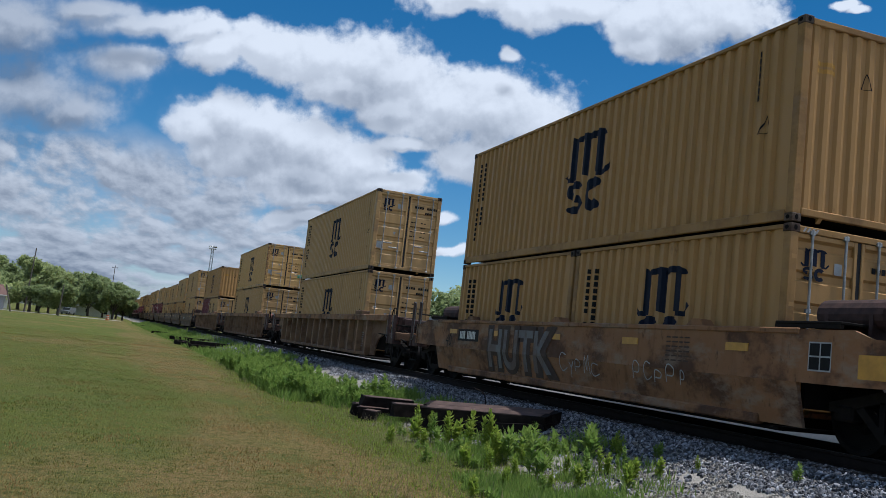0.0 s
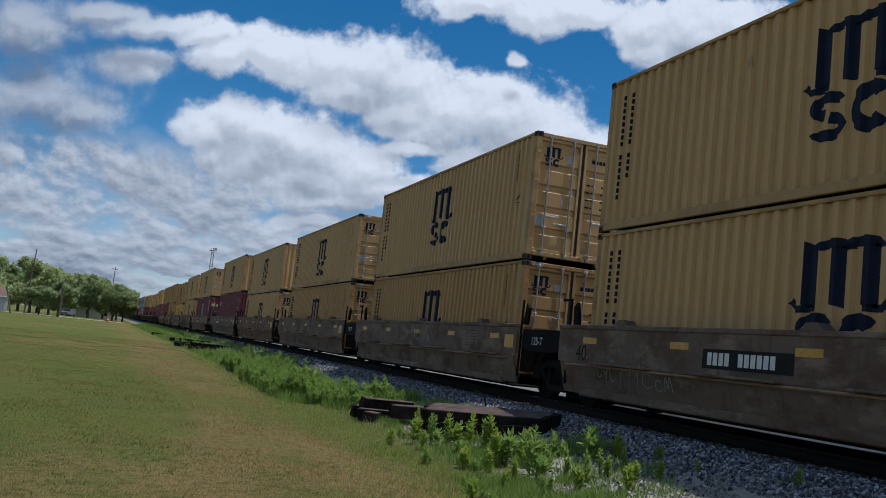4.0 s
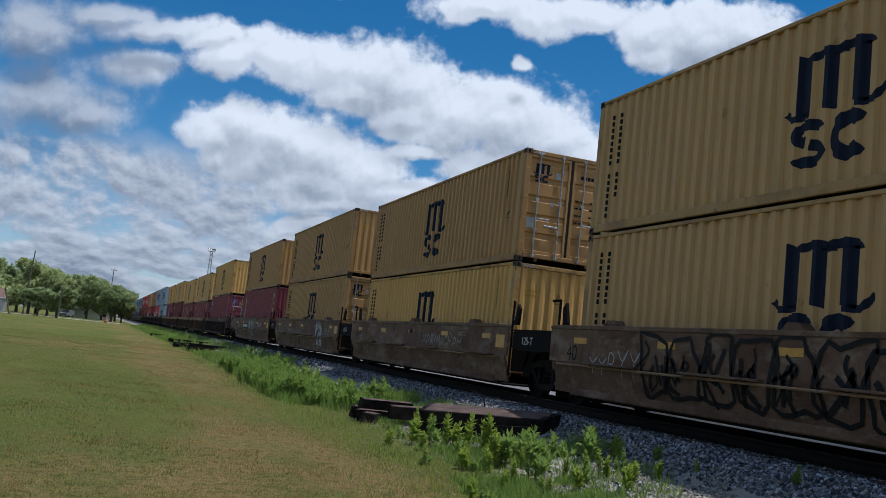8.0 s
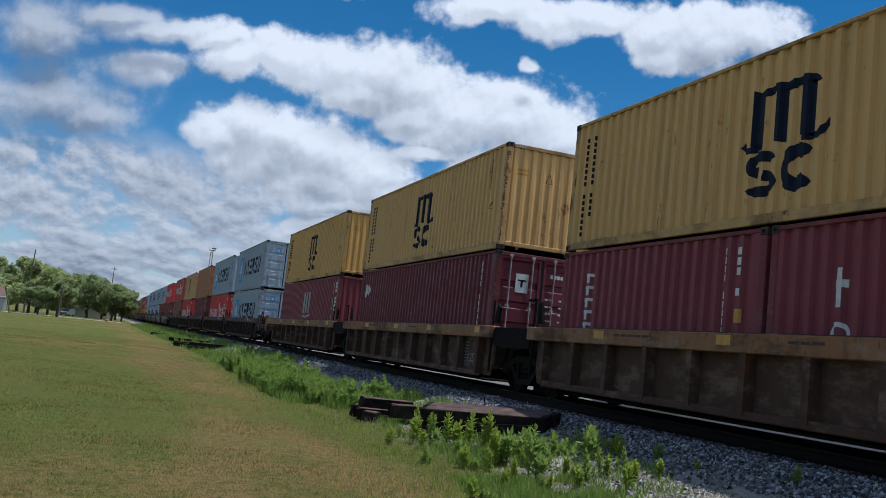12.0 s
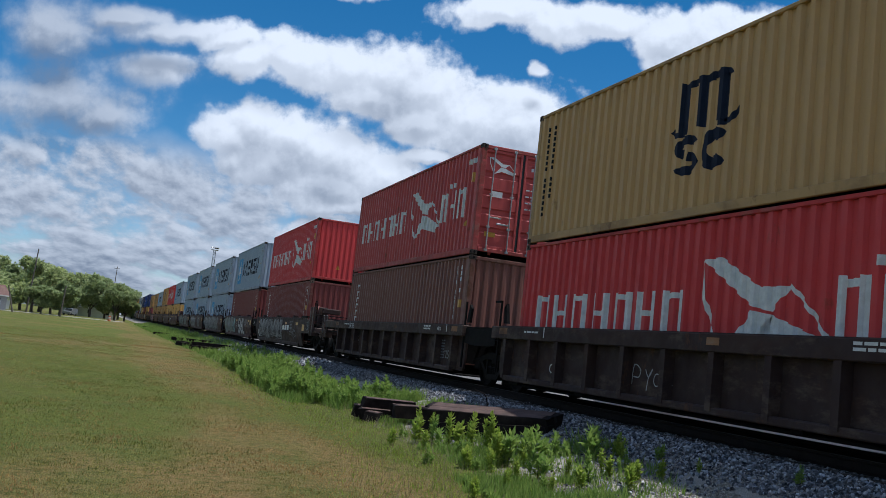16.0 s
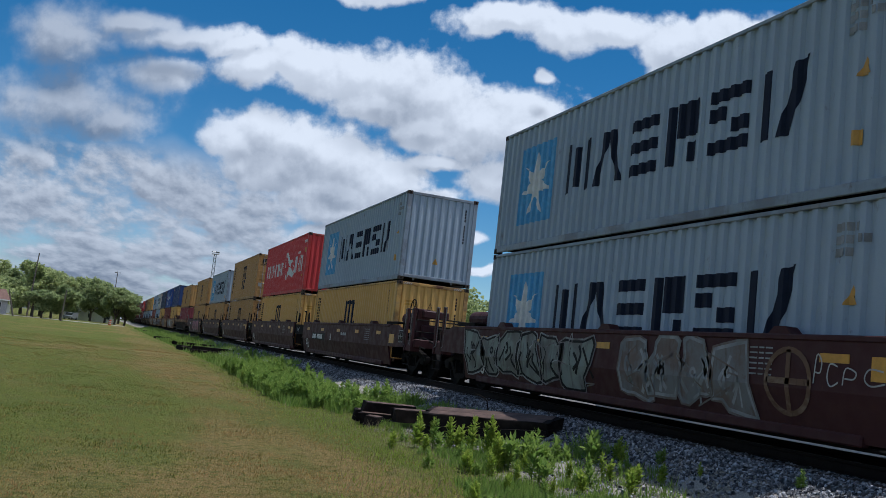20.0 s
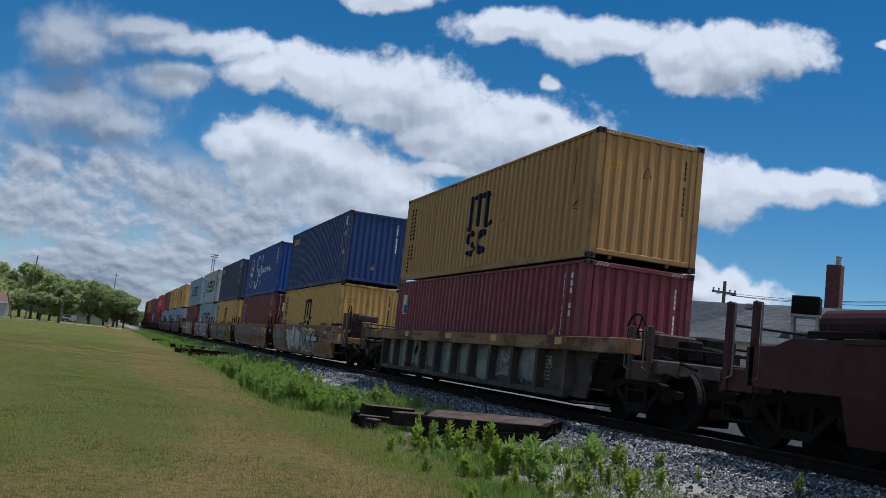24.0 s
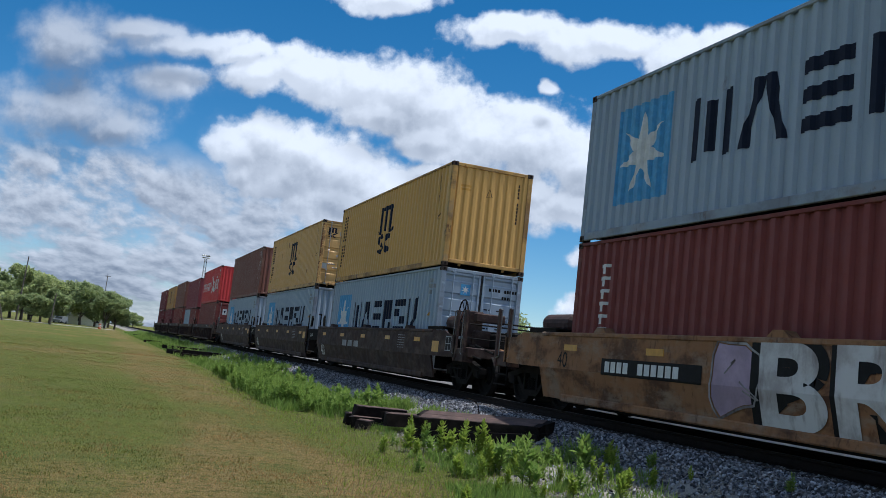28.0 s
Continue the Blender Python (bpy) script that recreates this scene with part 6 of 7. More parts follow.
for dx, dy, z, ln, rz, sd in ((-4.1, 18.1, -0.80, 1.15, -96, 5), (-3.95, 18.5, -0.78, 1.4, -104, 6), (-4.05, 18.25, -0.60, 1.05, -100, 7), (-3.65, 17.35, -0.62, 1.3, -75, 8), (-4.45, 17.9, -0.84, 0.5, -30, 9)):
    old_timber(ln, "broken dark sleeper end jutting from the grass", pose(dx, dy, z, 0, 3, rz), sd, 0.28)
for dx, dy, z, ln, rz, sd in ((-4.4, 60.5, -0.8, 3.2, 30, 11), (-3.6, 63.5, -0.78, 3.4, 60, 12), (-3.4, 78, -0.76, 3.0, 45, 13), (-3.9, 96, -0.8, 2.6, 70, 14), (-3.7, 140, -0.8, 5, 20, 15), (-3.6, 180, -0.8, 6, 10, 16), (-4.0, 66, -0.6, 2.8, 75, 17), (-3.5, 55.5, -0.78, 3.0, 80, 18), (-3.4, 55.9, -0.58, 2.9, 74, 19), (-3.3, 70, -0.7, 3.0, 82, 20)):
    old_timber(ln, "dark sleeper dumped at the foot of the ballast", pose(dx, dy, z, 0, 0, rz), sd, 0.26)


def leaf_material(name, a, b, back=0.25, patches=None):
    k = Nodes(name)
    geo = k.n.new("ShaderNodeNewGeometry")
    col = k.mix(geo.outputs["Random Per Island"], a, b)
    if patches:
        where = k.n.new("ShaderNodeSeparateXYZ")
        k.put(k.tc.outputs["Object"], where.inputs[0])
        trod = k.math("MULTIPLY", k.ramp(where.outputs[0], -9.2, -7.4, 0, 0.14), k.ramp(where.outputs[0], -6.6, -5.2, 1, 0))
        col = k.mix(k.ramp(k.math("ADD", k.noise(0.55, 5, (1, 0.6, 1), shift=False), trod), 0.42, 0.60, 0, 0.85), col, k.mix(geo.outputs["Random Per Island"], patches, lift(patches, 1.7)))
        col = k.mix(k.ramp(k.noise(4.5, 6, shift=False, rough=0.68), 0.47, 0.60, 0, 0.7), col, lift(a, 0.58))
        col = k.mix(k.ramp(k.noise(15, 5, shift=False, rough=0.65), 0.52, 0.66, 0, 0.6), col, lift(b, 1.15))
        col = k.mix(k.ramp(k.noise(1.6, 6, (1, 0.6, 1), shift=False, rough=0.65), 0.48, 0.60, 0, 0.75), col, lift(patches, 1.15))
        col = k.mix(k.ramp(k.noise(0.8, 5, (1, 0.5, 1), shift=False, rough=0.6), 0.52, 0.64, 0, 0.65), col, k.mix(geo.outputs["Random Per Island"], lift(a, 0.85), lift(b, 0.62)))
    tr = k.n.new("ShaderNodeBsdfTranslucent")
    k.put(col, tr.inputs["Color"])
    mx = k.n.new("ShaderNodeMixShader")
    mx.inputs[0].default_value = back
    k.b.inputs["Specular IOR Level"].default_value = 0.15
    k.put(k.b.outputs[0], mx.inputs[1])
    k.put(tr.outputs[0], mx.inputs[2])
    k.put(mx.outputs[0], k.n["Material Output"].inputs["Surface"])
    return k.done(col, 0.6)


M_WEED = leaf_material("bright_weed_leaf", (0.20, 0.30, 0.035), (0.40, 0.47, 0.09), 0.5)
M_WEED2 = leaf_material("dull_weed_leaf", (0.15, 0.25, 0.05), (0.32, 0.42, 0.10), 0.5)
M_STEM = plain("weed_stem", (0.12, 0.16, 0.05), 0.7)
M_DRY = leaf_material("dry_grass_stalk", (0.24, 0.19, 0.09), (0.38, 0.33, 0.2), 0.3)
M_BLADE = leaf_material("grass_blade", (0.135, 0.155, 0.026), (0.38, 0.355, 0.10), 0.4, (0.36, 0.215, 0.095))
M_TREE = leaf_material("tree_leaf", (0.20, 0.26, 0.11), (0.42, 0.47, 0.22), 0.5)
M_TREE2 = leaf_material("pale_tree_leaf", (0.26, 0.32, 0.13), (0.50, 0.54, 0.25), 0.5)
M_BARK = plain("grey_brown_bark", (0.09, 0.07, 0.055), 0.9)


def weed(seed, height, few=2, many=4, spread=0.10):
    """A tall weed: an upright stem ringed with narrow drooping leaves and a bushy tip."""
    rng = random.Random(seed)
    stem, leaves = Mesh(), Mesh()
    stems = rng.randint(few, many)
    for s in range(stems):
        bx, by = rng.uniform(-spread, spread), rng.uniform(-spread, spread)
        h = height * (1.0 if s == 0 else rng.uniform(0.55, 0.9))
        lean = Vector((rng.uniform(-0.1, 0.1), rng.uniform(-0.1, 0.1), 1.0))
        p = [Vector((bx, by, 0)) + Vector((lean.x * t * t * h, lean.y * t * t * h, t * h)) for t in (0, 0.35, 0.7, 1.0)]
        for a, b, r in zip(p, p[1:], (0.007, 0.006, 0.004)):
            stem.rod(a, b, r, 5, r * 0.8)
        n = int(74 * h / 0.6)
        for i in range(n):
            t = 0.12 + 0.88 * (i / n)
            c = Vector((bx + lean.x * t * t * h, by + lean.y * t * t * h, t * h))
            a = i * 2.4 + rng.uniform(-0.4, 0.4)
            ln = (0.085 + 0.05 * math.sin(t * 3.0)) * rng.uniform(0.7, 1.2) * (0.6 if t > 0.88 else 1.0)
            up = 1.6 if t > 0.85 else rng.uniform(0.3, 1.3)
            d = Vector((math.cos(a), math.sin(a), up)).normalized()
            side = Vector((-math.sin(a), math.cos(a), 0)) * ln * 0.19
            mid = c + d * ln * 0.55
            tip = c + d * ln + Vector((0, 0, -ln * 0.35 * (1 - up)))
            leaves.add([c, mid - side, tip, mid + side], [(0, 1, 2), (0, 2, 3)])
    return stem, leaves


def edge_of_lawn(y):
    """Where the mown lawn gives way to the rank growth along the ballast."""
    base = -5.9 + 0.42 * min(max(y - 9.5, 0), 5) / 1.6 if y < 20 else -4.4 - 1.0 * math.exp(-((y - 27) / 4.5) ** 2)
    return min(base, -4.2) + 0.45 * noise.noise((y * 0.7, 3.0, 1.0)) + 0.2 * noise.noise((y * 2.6, 8.0, 1.0))


WEEDS = []
SIZES = (0.42, 0.5, 0.58, 0.64, 0.7, 0.36, 0.55, 0.62)
for k in range(8):
    st, lv = weed(40 + k, SIZES[k]) if k < 6 else weed(40 + k, SIZES[k], 9, 11, 0.34)
    w0 = thing("weed", ("bright green tall weed with narrow leaves beside the ballast", "dull green tall weed with narrow leaves beside the ballast")[k % 2], "weed", "weeds along the track", at=pose(-4.6 + 0.2 * k, 14.6 - 0.3 * k, -0.82))
    tagged(part("stem", st, M_STEM, w0), kind="stuff")
    part("leaf", lv, (M_WEED, M_WEED2)[1 if k > 5 else 0 if k == 3 else k % 2], w0, "tuft of narrow leaves")
    WEEDS.append(w0)
wr = random.Random(9)


def plant(x, y, h, kind=None):
    k = kind if kind is not None else wr.randrange(6)
    s = h / SIZES[k]
    s *= 0.72 if y < 20 else 0.8
    base = (bed_height(x) if abs(x) < 5 else GROUND) - 0.02
    ob = copy_thing(WEEDS[k], pose(x, y, base, 0, 0, wr.uniform(0, 360)))
    ob.scale = (s, s, s)


NEAR_WEEDS = [(-4.0, 16.5, 0.62), (-3.95, 15.7, 0.56), (-4.1, 16.1, 0.4), (-3.8, 15.0, 0.45), (-3.3, 16.6, 0.42), (-4.35, 11.9, 0.80), (-4.15, 12.05, 0.7), (-4.25, 12.2, 0.55), (-3.7, 12.5, 0.48), (-3.9, 12.0, 0.42), (-4.2, 10.9, 0.80),
              (-3.75, 11.6, 0.48), (-3.7, 11.0, 0.45), (-3.05, 11.8, 0.66), (-2.75, 12.0, 0.56), (-2.65, 11.6, 0.5), (-3.7, 10.7, 0.58), (-2.75, 11.3, 0.48), (-3.3, 10.8, 0.52), (-4.6, 11.6, 0.58), (-4.8, 11.9, 0.48)]
MORE_WEEDS = [(-3.2, 10.2, 0.4), (-2.9, 10.1, 0.34), (-2.5, 9.9, 0.3), (-2.1, 8.6, 0.33), (-5.1, 14.4, 0.42), (-5.6, 9.6, 0.38), (-4.5, 9.9, 0.42), (-5.2, 12.3, 0.4), (-4.7, 12.2, 0.4), (-4.0, 10.2, 0.42), (-4.9, 10.4, 0.4),
              (-4.4, 13.2, 0.4), (-4.2, 14.2, 0.36), (-4.7, 14.0, 0.42), (-4.6, 15.4, 0.34), (-5.0, 13.0, 0.36), (-3.4, 10.0, 0.45), (-4.6, 10.8, 0.5), (-3.0, 10.9, 0.42), (-2.4, 10.9, 0.3)]
for x, y, h in NEAR_WEEDS + MORE_WEEDS:
    plant(x, y, h)
for i in range(125):
    t = wr.random()
    y = 20.6 + 17 * t ** 1.1
    x = max(-5.35 + 0.4 * abs(y - 25) / 10, -4.5 if y < 22 else -9) + 1.9 * wr.random() ** 1.2
    plant(x, y, 0.4 + 0.5 * wr.random() ** 1.6, wr.choice((6, 7, 6, 7, 7, 1)))
for i in range(34):
    y = 38 + 75 * wr.random() ** 1.3
    plant(-4.7 + 2.2 * wr.random(), y, wr.uniform(0.3, 0.75), wr.choice((6, 7, 1)))
for i in range(40):
    y = 9 + 8 * wr.random()
    plant(max(edge_of_lawn(y), -5.6) + 2.2 * wr.random(), y, wr.uniform(0.14, 0.3), wr.choice((0, 5, 1)))


def grass(seed, count, area, hmin, hmax, width, material, name, label):
    rng = random.Random(seed)
    vs, fs = [], []
    for _ in range(count):
        x, y = area(rng)
        z = (bed_height(x) if abs(x) < 5 else GROUND) - 0.03
        if -19 < x < -3.4 and y < 55:
            z += 0.05 * noise.noise((x * 0.5, y * 0.4, 2.0))
        a, h, w = rng.uniform(0, 6.28), rng.uniform(hmin, hmax), width * rng.uniform(0.7, 1.3) * (1 + y / 25)
        dx, dy = math.cos(a) * w, math.sin(a) * w
        lx, ly = rng.uniform(-0.5, 0.5) * h, rng.uniform(-0.5, 0.5) * h
        o = len(vs)
        vs += [(x - dx, y - dy, z), (x + dx, y + dy, z), (x + lx, y + ly, z + h)]
        fs.append((o, o + 1, o + 2))
    me = bpy.data.meshes.new(name)
    me.from_pydata(vs, [], fs)
    me.materials.append(material)
    tagged(new(name, me), label, "grass", kind="stuff")


def lawn_area(rng):
    y = 7.5 + 60 * rng.random() ** 2.1
    lo, hi = -9.65 - 0.115 * y - 0.6, edge_of_lawn(y) + 0.5 * rng.random()
    return lo + (hi - lo) * rng.random(), y


def verge_area(rng):
    y = 8 + 36 * rng.random() ** 1.5
    lo, hi = edge_of_lawn(y) - 1.5 * rng.random() ** 2.2, -3.5 if y > 17 else -4.1 + 0.9 * rng.random() ** 3
    if 12.6 < y < 17.6 and rng.random() < 0.8:
        hi = -4.2
    return lo + (hi - lo) * rng.random() ** 1.2, y


def herb_area(rng):
    """Rank herbs in ragged drifts between the weeds."""
    while True:
        y = 8.5 + 12 * rng.random()
        x = edge_of_lawn(y) + 0.3 + 2.6 * rng.random()
        if x < -2.3 and noise.noise((x * 1.3, y * 1.1, 6.0)) > -0.05 and (x < -3.9 or rng.random() < 0.22):
            return x, y


def thicket_area(rng):
    """Rank growth at the foot of the ballast, thick from the timbers on."""
    y = 20.4 + 20 * rng.random() ** 1.2
    return max(-5.5 + 0.04 * abs(y - 25), -4.6 if y < 22 else -9) + 2.1 * rng.random(), y


def far_verge(rng):
    y = 38 + 150 * rng.random() ** 1.6
    return -5.0 + (3.0 + 0.5 * noise.noise((y * 0.2, 2.0, 2.0))) * rng.random(), y


def tuft_area(rng):
    y = 8 + 22 * rng.random() ** 1.6
    cx, cy = rng.randrange(40), rng.randrange(40)
    x = -9.65 - 0.08 * y + 5.0 * noise.noise((cx * 0.73, cy * 0.41, 3.0)) + 1.5
    return min(x, -5.0) + rng.gauss(0, 0.12), 9 + 0.45 * cy + rng.gauss(0, 0.1)


grass(21, 190000, lawn_area, 0.015, 0.06, 0.0075, M_BLADE, "lawn_blades", "short mown grass blades, green and straw")
grass(24, 9000, tuft_area, 0.02, 0.07, 0.005, leaf_material("dark_tuft_blade", (0.07, 0.115, 0.02), (0.15, 0.20, 0.045), 0.3), "lawn_tufts", "darker green tufts standing in the lawn")
grass(22, 36000, verge_area, 0.02, 0.10, 0.006, M_WEED, "verge_grass", "longer bright green grass along the ballast")
grass(25, 18000, herb_area, 0.04, 0.20, 0.009, M_WEED2, "verge_herbs", "dull green rank herbs along the ballast")
grass(26, 16000, thicket_area, 0.08, 0.36, 0.008, M_WEED2, "thicket_herbs", "thick green herbs at the foot of the ballast")
grass(27, 15000, far_verge, 0.06, 0.32, 0.011, M_WEED2, "far_verge_grass", "rank green grass along the far ballast")
grass(23, 6000, verge_area, 0.05, 0.22, 0.003, M_DRY, "dry_stalks", "thin dry straw-coloured stalks along the ballast")


# ---- trees ----
def tree(seed, height, spread, at, material, label, leaves=10500, size=0.40):
    rng = random.Random(seed)
    ob = thing("tree", label, "tree", "trees behind the lawn", at=at)
    trunk = Mesh()
    fork = height * 0.2
    trunk.rod((0, 0, -0.2), (0.1, 0, fork), height * 0.03, 8, height * 0.022)
    lobes = []
    for i in range(9):
        a = i * 2.4 + rng.uniform(-0.4, 0.4)
        r = spread * (0.15 + 0.55 * rng.random())
        c = Vector((math.cos(a) * r, math.sin(a) * r, height * rng.uniform(0.26, 0.80)))
        lobes.append((c, spread * rng.uniform(0.42, 0.66), height * rng.uniform(0.15, 0.25)))
        trunk.rod((0.1, 0, fork * rng.uniform(0.75, 1.0)), c, height * 0.012, 6, height * 0.004)
    lobes.append((Vector((0, 0, height * 0.84)), spread * 0.38, height * 0.17))
    part("trunk", trunk, M_BARK, ob, "grey-brown trunk with limbs")
    crown = Mesh()
    for _ in range(leaves):
        c, r, h = rng.choice(lobes)
        while True:
            v = Vector((rng.uniform(-1, 1), rng.uniform(-1, 1), rng.uniform(-1, 1)))
            if 0.25 < v.length < 1.0:
                break
        v = v * (0.75 + 0.4 * noise.noise((v.x * 2 + seed, v.y * 2, v.z * 2 + c.z)))
        p = c + Vector((v.x * r, v.y * r, v.z * h))
        q = Euler((rng.gauss(0, 0.6), rng.gauss(0, 0.6), rng.uniform(0, 6))).to_matrix()
        s = size * rng.uniform(0.5, 1.2)
        crown.add([p + q @ Vector(w) * s for w in ((-0.6, -0.3, 0), (0.1, -0.5, 0.1), (0.6, 0.2, 0), (-0.1, 0.5, 0.12))], [(0, 1, 2), (0, 2, 3)])
    part("crown", crown, material, ob, "uneven leafy crown")
    return ob


def out(az, dist, z=GROUND):
    a = radians(az)
    return (EYE.x + dist * math.sin(a), dist * math.cos(a), z)


T_D, T_P = "broad dark green shade tree beyond the lawn", "paler green shade tree beyond the lawn"
for i, (az, d, h, sp, dark) in enumerate(((-6.6, 205, 10.5, 5.5, 0), (-5.3, 225, 10.5, 5, 1), (-4.1, 200, 11.0, 5.0, 0), (-3.1, 210, 10.2, 4.8, 0), (-2.6, 190, 7.0, 3.6, 1), (-1.9, 260, 11.6, 5.2, 1), (-1.0, 250, 11.4, 5.0, 1),
                                          (-0.2, 255, 10.4, 4.6, 1), (0.35, 230, 9.0, 4.6, 1), (0.9, 235, 8.4, 3.8, 1), (-3.6, 188, 5.5, 3.6, 1), (1.3, 330, 7.0, 4.5, 1), (1.9, 520, 8.0, 7, 1), (-5.9, 240, 12.8, 6, 0), (-4.7, 235, 13.2, 6, 0), (-3.7, 240, 12.4, 6, 1), (-1.45, 285, 12.6, 6.5, 0), (-0.55, 290, 12.4, 6.5, 1), (0.55, 275, 10.4, 5.5, 1))):
    tree(60 + i, h, sp, pose(*out(az, d), 0, 0, 40 * i), (M_TREE2, M_TREE)[dark], (T_P, T_D)[dark])
for i, (az, d, h, sp) in enumerate(((19.5, 92, 7.4, 4.5), (21.2, 95, 8.6, 4.8), (22.8, 98, 8.2, 4.5), (32.0, 88, 6.0, 4.0), (30.8, 95, 6.4, 4.0), (40.0, 100, 10.0, 4.0), (24.5, 110, 7.5, 4.5))):
    tree(90 + i, h, sp, pose(*out(az, d, -0.6), 0, 0, 70 * i), M_TREE2 if i % 2 else M_TREE, "leafy green tree behind the houses across the track", 3200, 0.34)

# ---- poles, mast, far street ----
M_POLE = plain("weathered_pole_wood", (0.13, 0.105, 0.085), 0.9)
def shingle(name, c):
    """Roof shingles in courses, each tab a little lighter or darker, with weather stains that run down."""
    k = Nodes(name)
    br = k.n.new("ShaderNodeTexBrick")
    br.inputs["Scale"].default_value = 1.0
    br.inputs["Brick Width"].default_value, br.inputs["Row Height"].default_value, br.inputs["Mortar Size"].default_value = 0.33, 0.14, 0.008
    br.inputs["Color1"].default_value, br.inputs["Color2"].default_value = (*lift(c, 0.7), 1), (*lift(c, 1.35), 1)
    br.inputs["Mortar"].default_value = (*lift(c, 0.35), 1)
    k.put(k.coords((1, 1, 1), False), br.inputs["Vector"])
    col = k.mix(k.ramp(k.noise(0.7, 5, (1, 0.3, 1)), 0.45, 0.7, 0, 0.5), br.outputs["Color"], lift(c, 0.55))
    k.b.inputs["Specular IOR Level"].default_value = 0.2
    return k.done(col, 0.9)


M_ASPHALT = plain("grey_road_surface", (0.36, 0.34, 0.31), 0.9, var=0.12, scale=0.6)
M_ROOF = shingle("grey_asphalt_shingle", (0.05, 0.056, 0.064))
M_ROOF2 = plain("brown_shingle", (0.16, 0.09, 0.07), 0.9, var=0.2, scale=3)
M_WALL = plain("white_clapboard", (0.55, 0.55, 0.52), 0.7, var=0.08)
M_WALL2 = plain("grey_siding", (0.30, 0.30, 0.30), 0.7, var=0.1)
M_BRICK = plain("dark_red_brick", (0.13, 0.045, 0.035), 0.85, var=0.3, scale=12)
M_GLASS = plain("dark_window_glass", (0.02, 0.025, 0.03), 0.1, var=0.1)
M_ORANGE = plain("orange_plastic", (0.55, 0.12, 0.03), 0.6)
M_VAN = plain("white_car_paint", (0.6, 0.6, 0.6), 0.35, var=0.05)


def utility_pole(at, height, lean, label, arm=True):
    ob = thing("utility_pole", label, "pole", "utility poles", at=at)
    part("post", Mesh().rod((0, 0, -0.4), (lean, 0, height), 0.16, 10, 0.10), M_POLE, ob)
    if arm:
        part("crossarm", Mesh().box(lean - 0.85, lean + 0.85, -0.06, 0.06, height - 0.75, height - 0.62), M_POLE, ob)
        for x in (-0.78, -0.4, 0.4, 0.78):
            part("insulator", stored(("insulator", 0), lambda: Mesh().rod((0, 0, 0), (0, 0, 0.16), 0.04, 8, 0.06)), M_SILVER, ob, at=pose(lean + x, 0, height - 0.62))
    return ob


utility_pole(pose(*out(-4.35, 192)), 12.2, 0.5, "tall weathered wooden pole before the trees", False)
utility_pole(pose(*out(0.1, 300)), 16.0, 0.1, "wooden utility pole with crossarm among the trees")
utility_pole(pose(*out(-2.55, 178)), 5.6, 0.25, "short grey wooden post by the far street", False)
utility_pole(pose(*out(-5.0, 168)), 4.3, -1.3, "leaning pale wooden post by the far street", False)
utility_pole(pose(*out(36.4, 58, -0.5)), 7.7, 0.05, "wooden utility pole with crossarm behind the house")

wires = thing("overhead_wire", "thin dark wires sagging from the pole behind the house", "wire", at=pose(0, 0, 0))
ends = (Vector(out(36.4, 58, 6.4)), Vector(out(58.0, 44, 6.6)))
for k in range(3):
    a, b = ends[0] + Vector((0.5 * (k - 1), 0, 0.12 * (k == 1))), ends[1] + Vector((0.5 * (k - 1), 0, 0.12 * (k == 1)))
    span = [a.lerp(b, i / 10) - Vector((0, 0, 0.7 * (1 - (i / 5 - 1) ** 2))) for i in range(11)]
    w0 = Mesh()
    for p, q in zip(span, span[1:]):
        w0.rod(p, q, 0.013, 5)
    part("strand", w0, M_DARK, wires)
utility_pole(pose(*out(58.0, 44, -0.5)), 7.7, 0.05, "wooden utility pole with crossarm behind the house")

rod = thing("bent_rod", "thin rusty bent rod sticking up from the dumped timbers", "rod", at=pose(-3.1, 15.4, -0.14))
m = Mesh()
bends = ((0.0, 0.0, 0.0), (-0.03, 0.0, 0.14), (-0.07, 0.02, 0.20), (-0.16, 0.05, 0.24), (-0.24, 0.08, 0.26))
for p, q in zip(bends, bends[1:]):
    m.rod(p, q, 0.012, 6)
part("shaft", m, M_RAIL, rod)

mast = thing("floodlight_mast", "slim grey lattice mast with lamps on top", "mast", at=pose(*out(5.48, 240)))
m = Mesh()
for sx, sy in ((-1, -1), (1, -1), (1, 1), (-1, 1)):
    m.rod((sx * 0.5, sy * 0.5, -0.3), (sx * 0.25, sy * 0.25, 20.3), 0.06, 6)
for k in range(14):
    a, b = 0.5 - 0.018 * k, 0.5 - 0.018 * (k + 1)
    z0, z1 = 1.45 * k, 1.45 * (k + 1)
    for (x, y), (u, v) in (((-1, -1), (1, -1)), ((1, -1), (1, 1)), ((1, 1), (-1, 1)), ((-1, 1), (-1, -1))):
        m.rod((x * a, y * a, z0), (u * b, v * b, z1), 0.03, 4)
part("lattice", m, M_STEEL, mast)
part("platform", Mesh().box(-0.85, 0.85, -0.6, 0.6, 20.2, 20.35), M_STEEL, mast)
for x in (-0.7, -0.24, 0.24, 0.7):
    part("lamp", stored(("mast_lamp", 0), lambda: Mesh().lathe([(-0.3, 0.12), (0.0, 0.34), (0.06, 0.0)], 10)), M_STEEL, mast, at=pose(x, 0, 20.75, 0, 90 + 30 * (x > 0), 90))

road = Mesh()
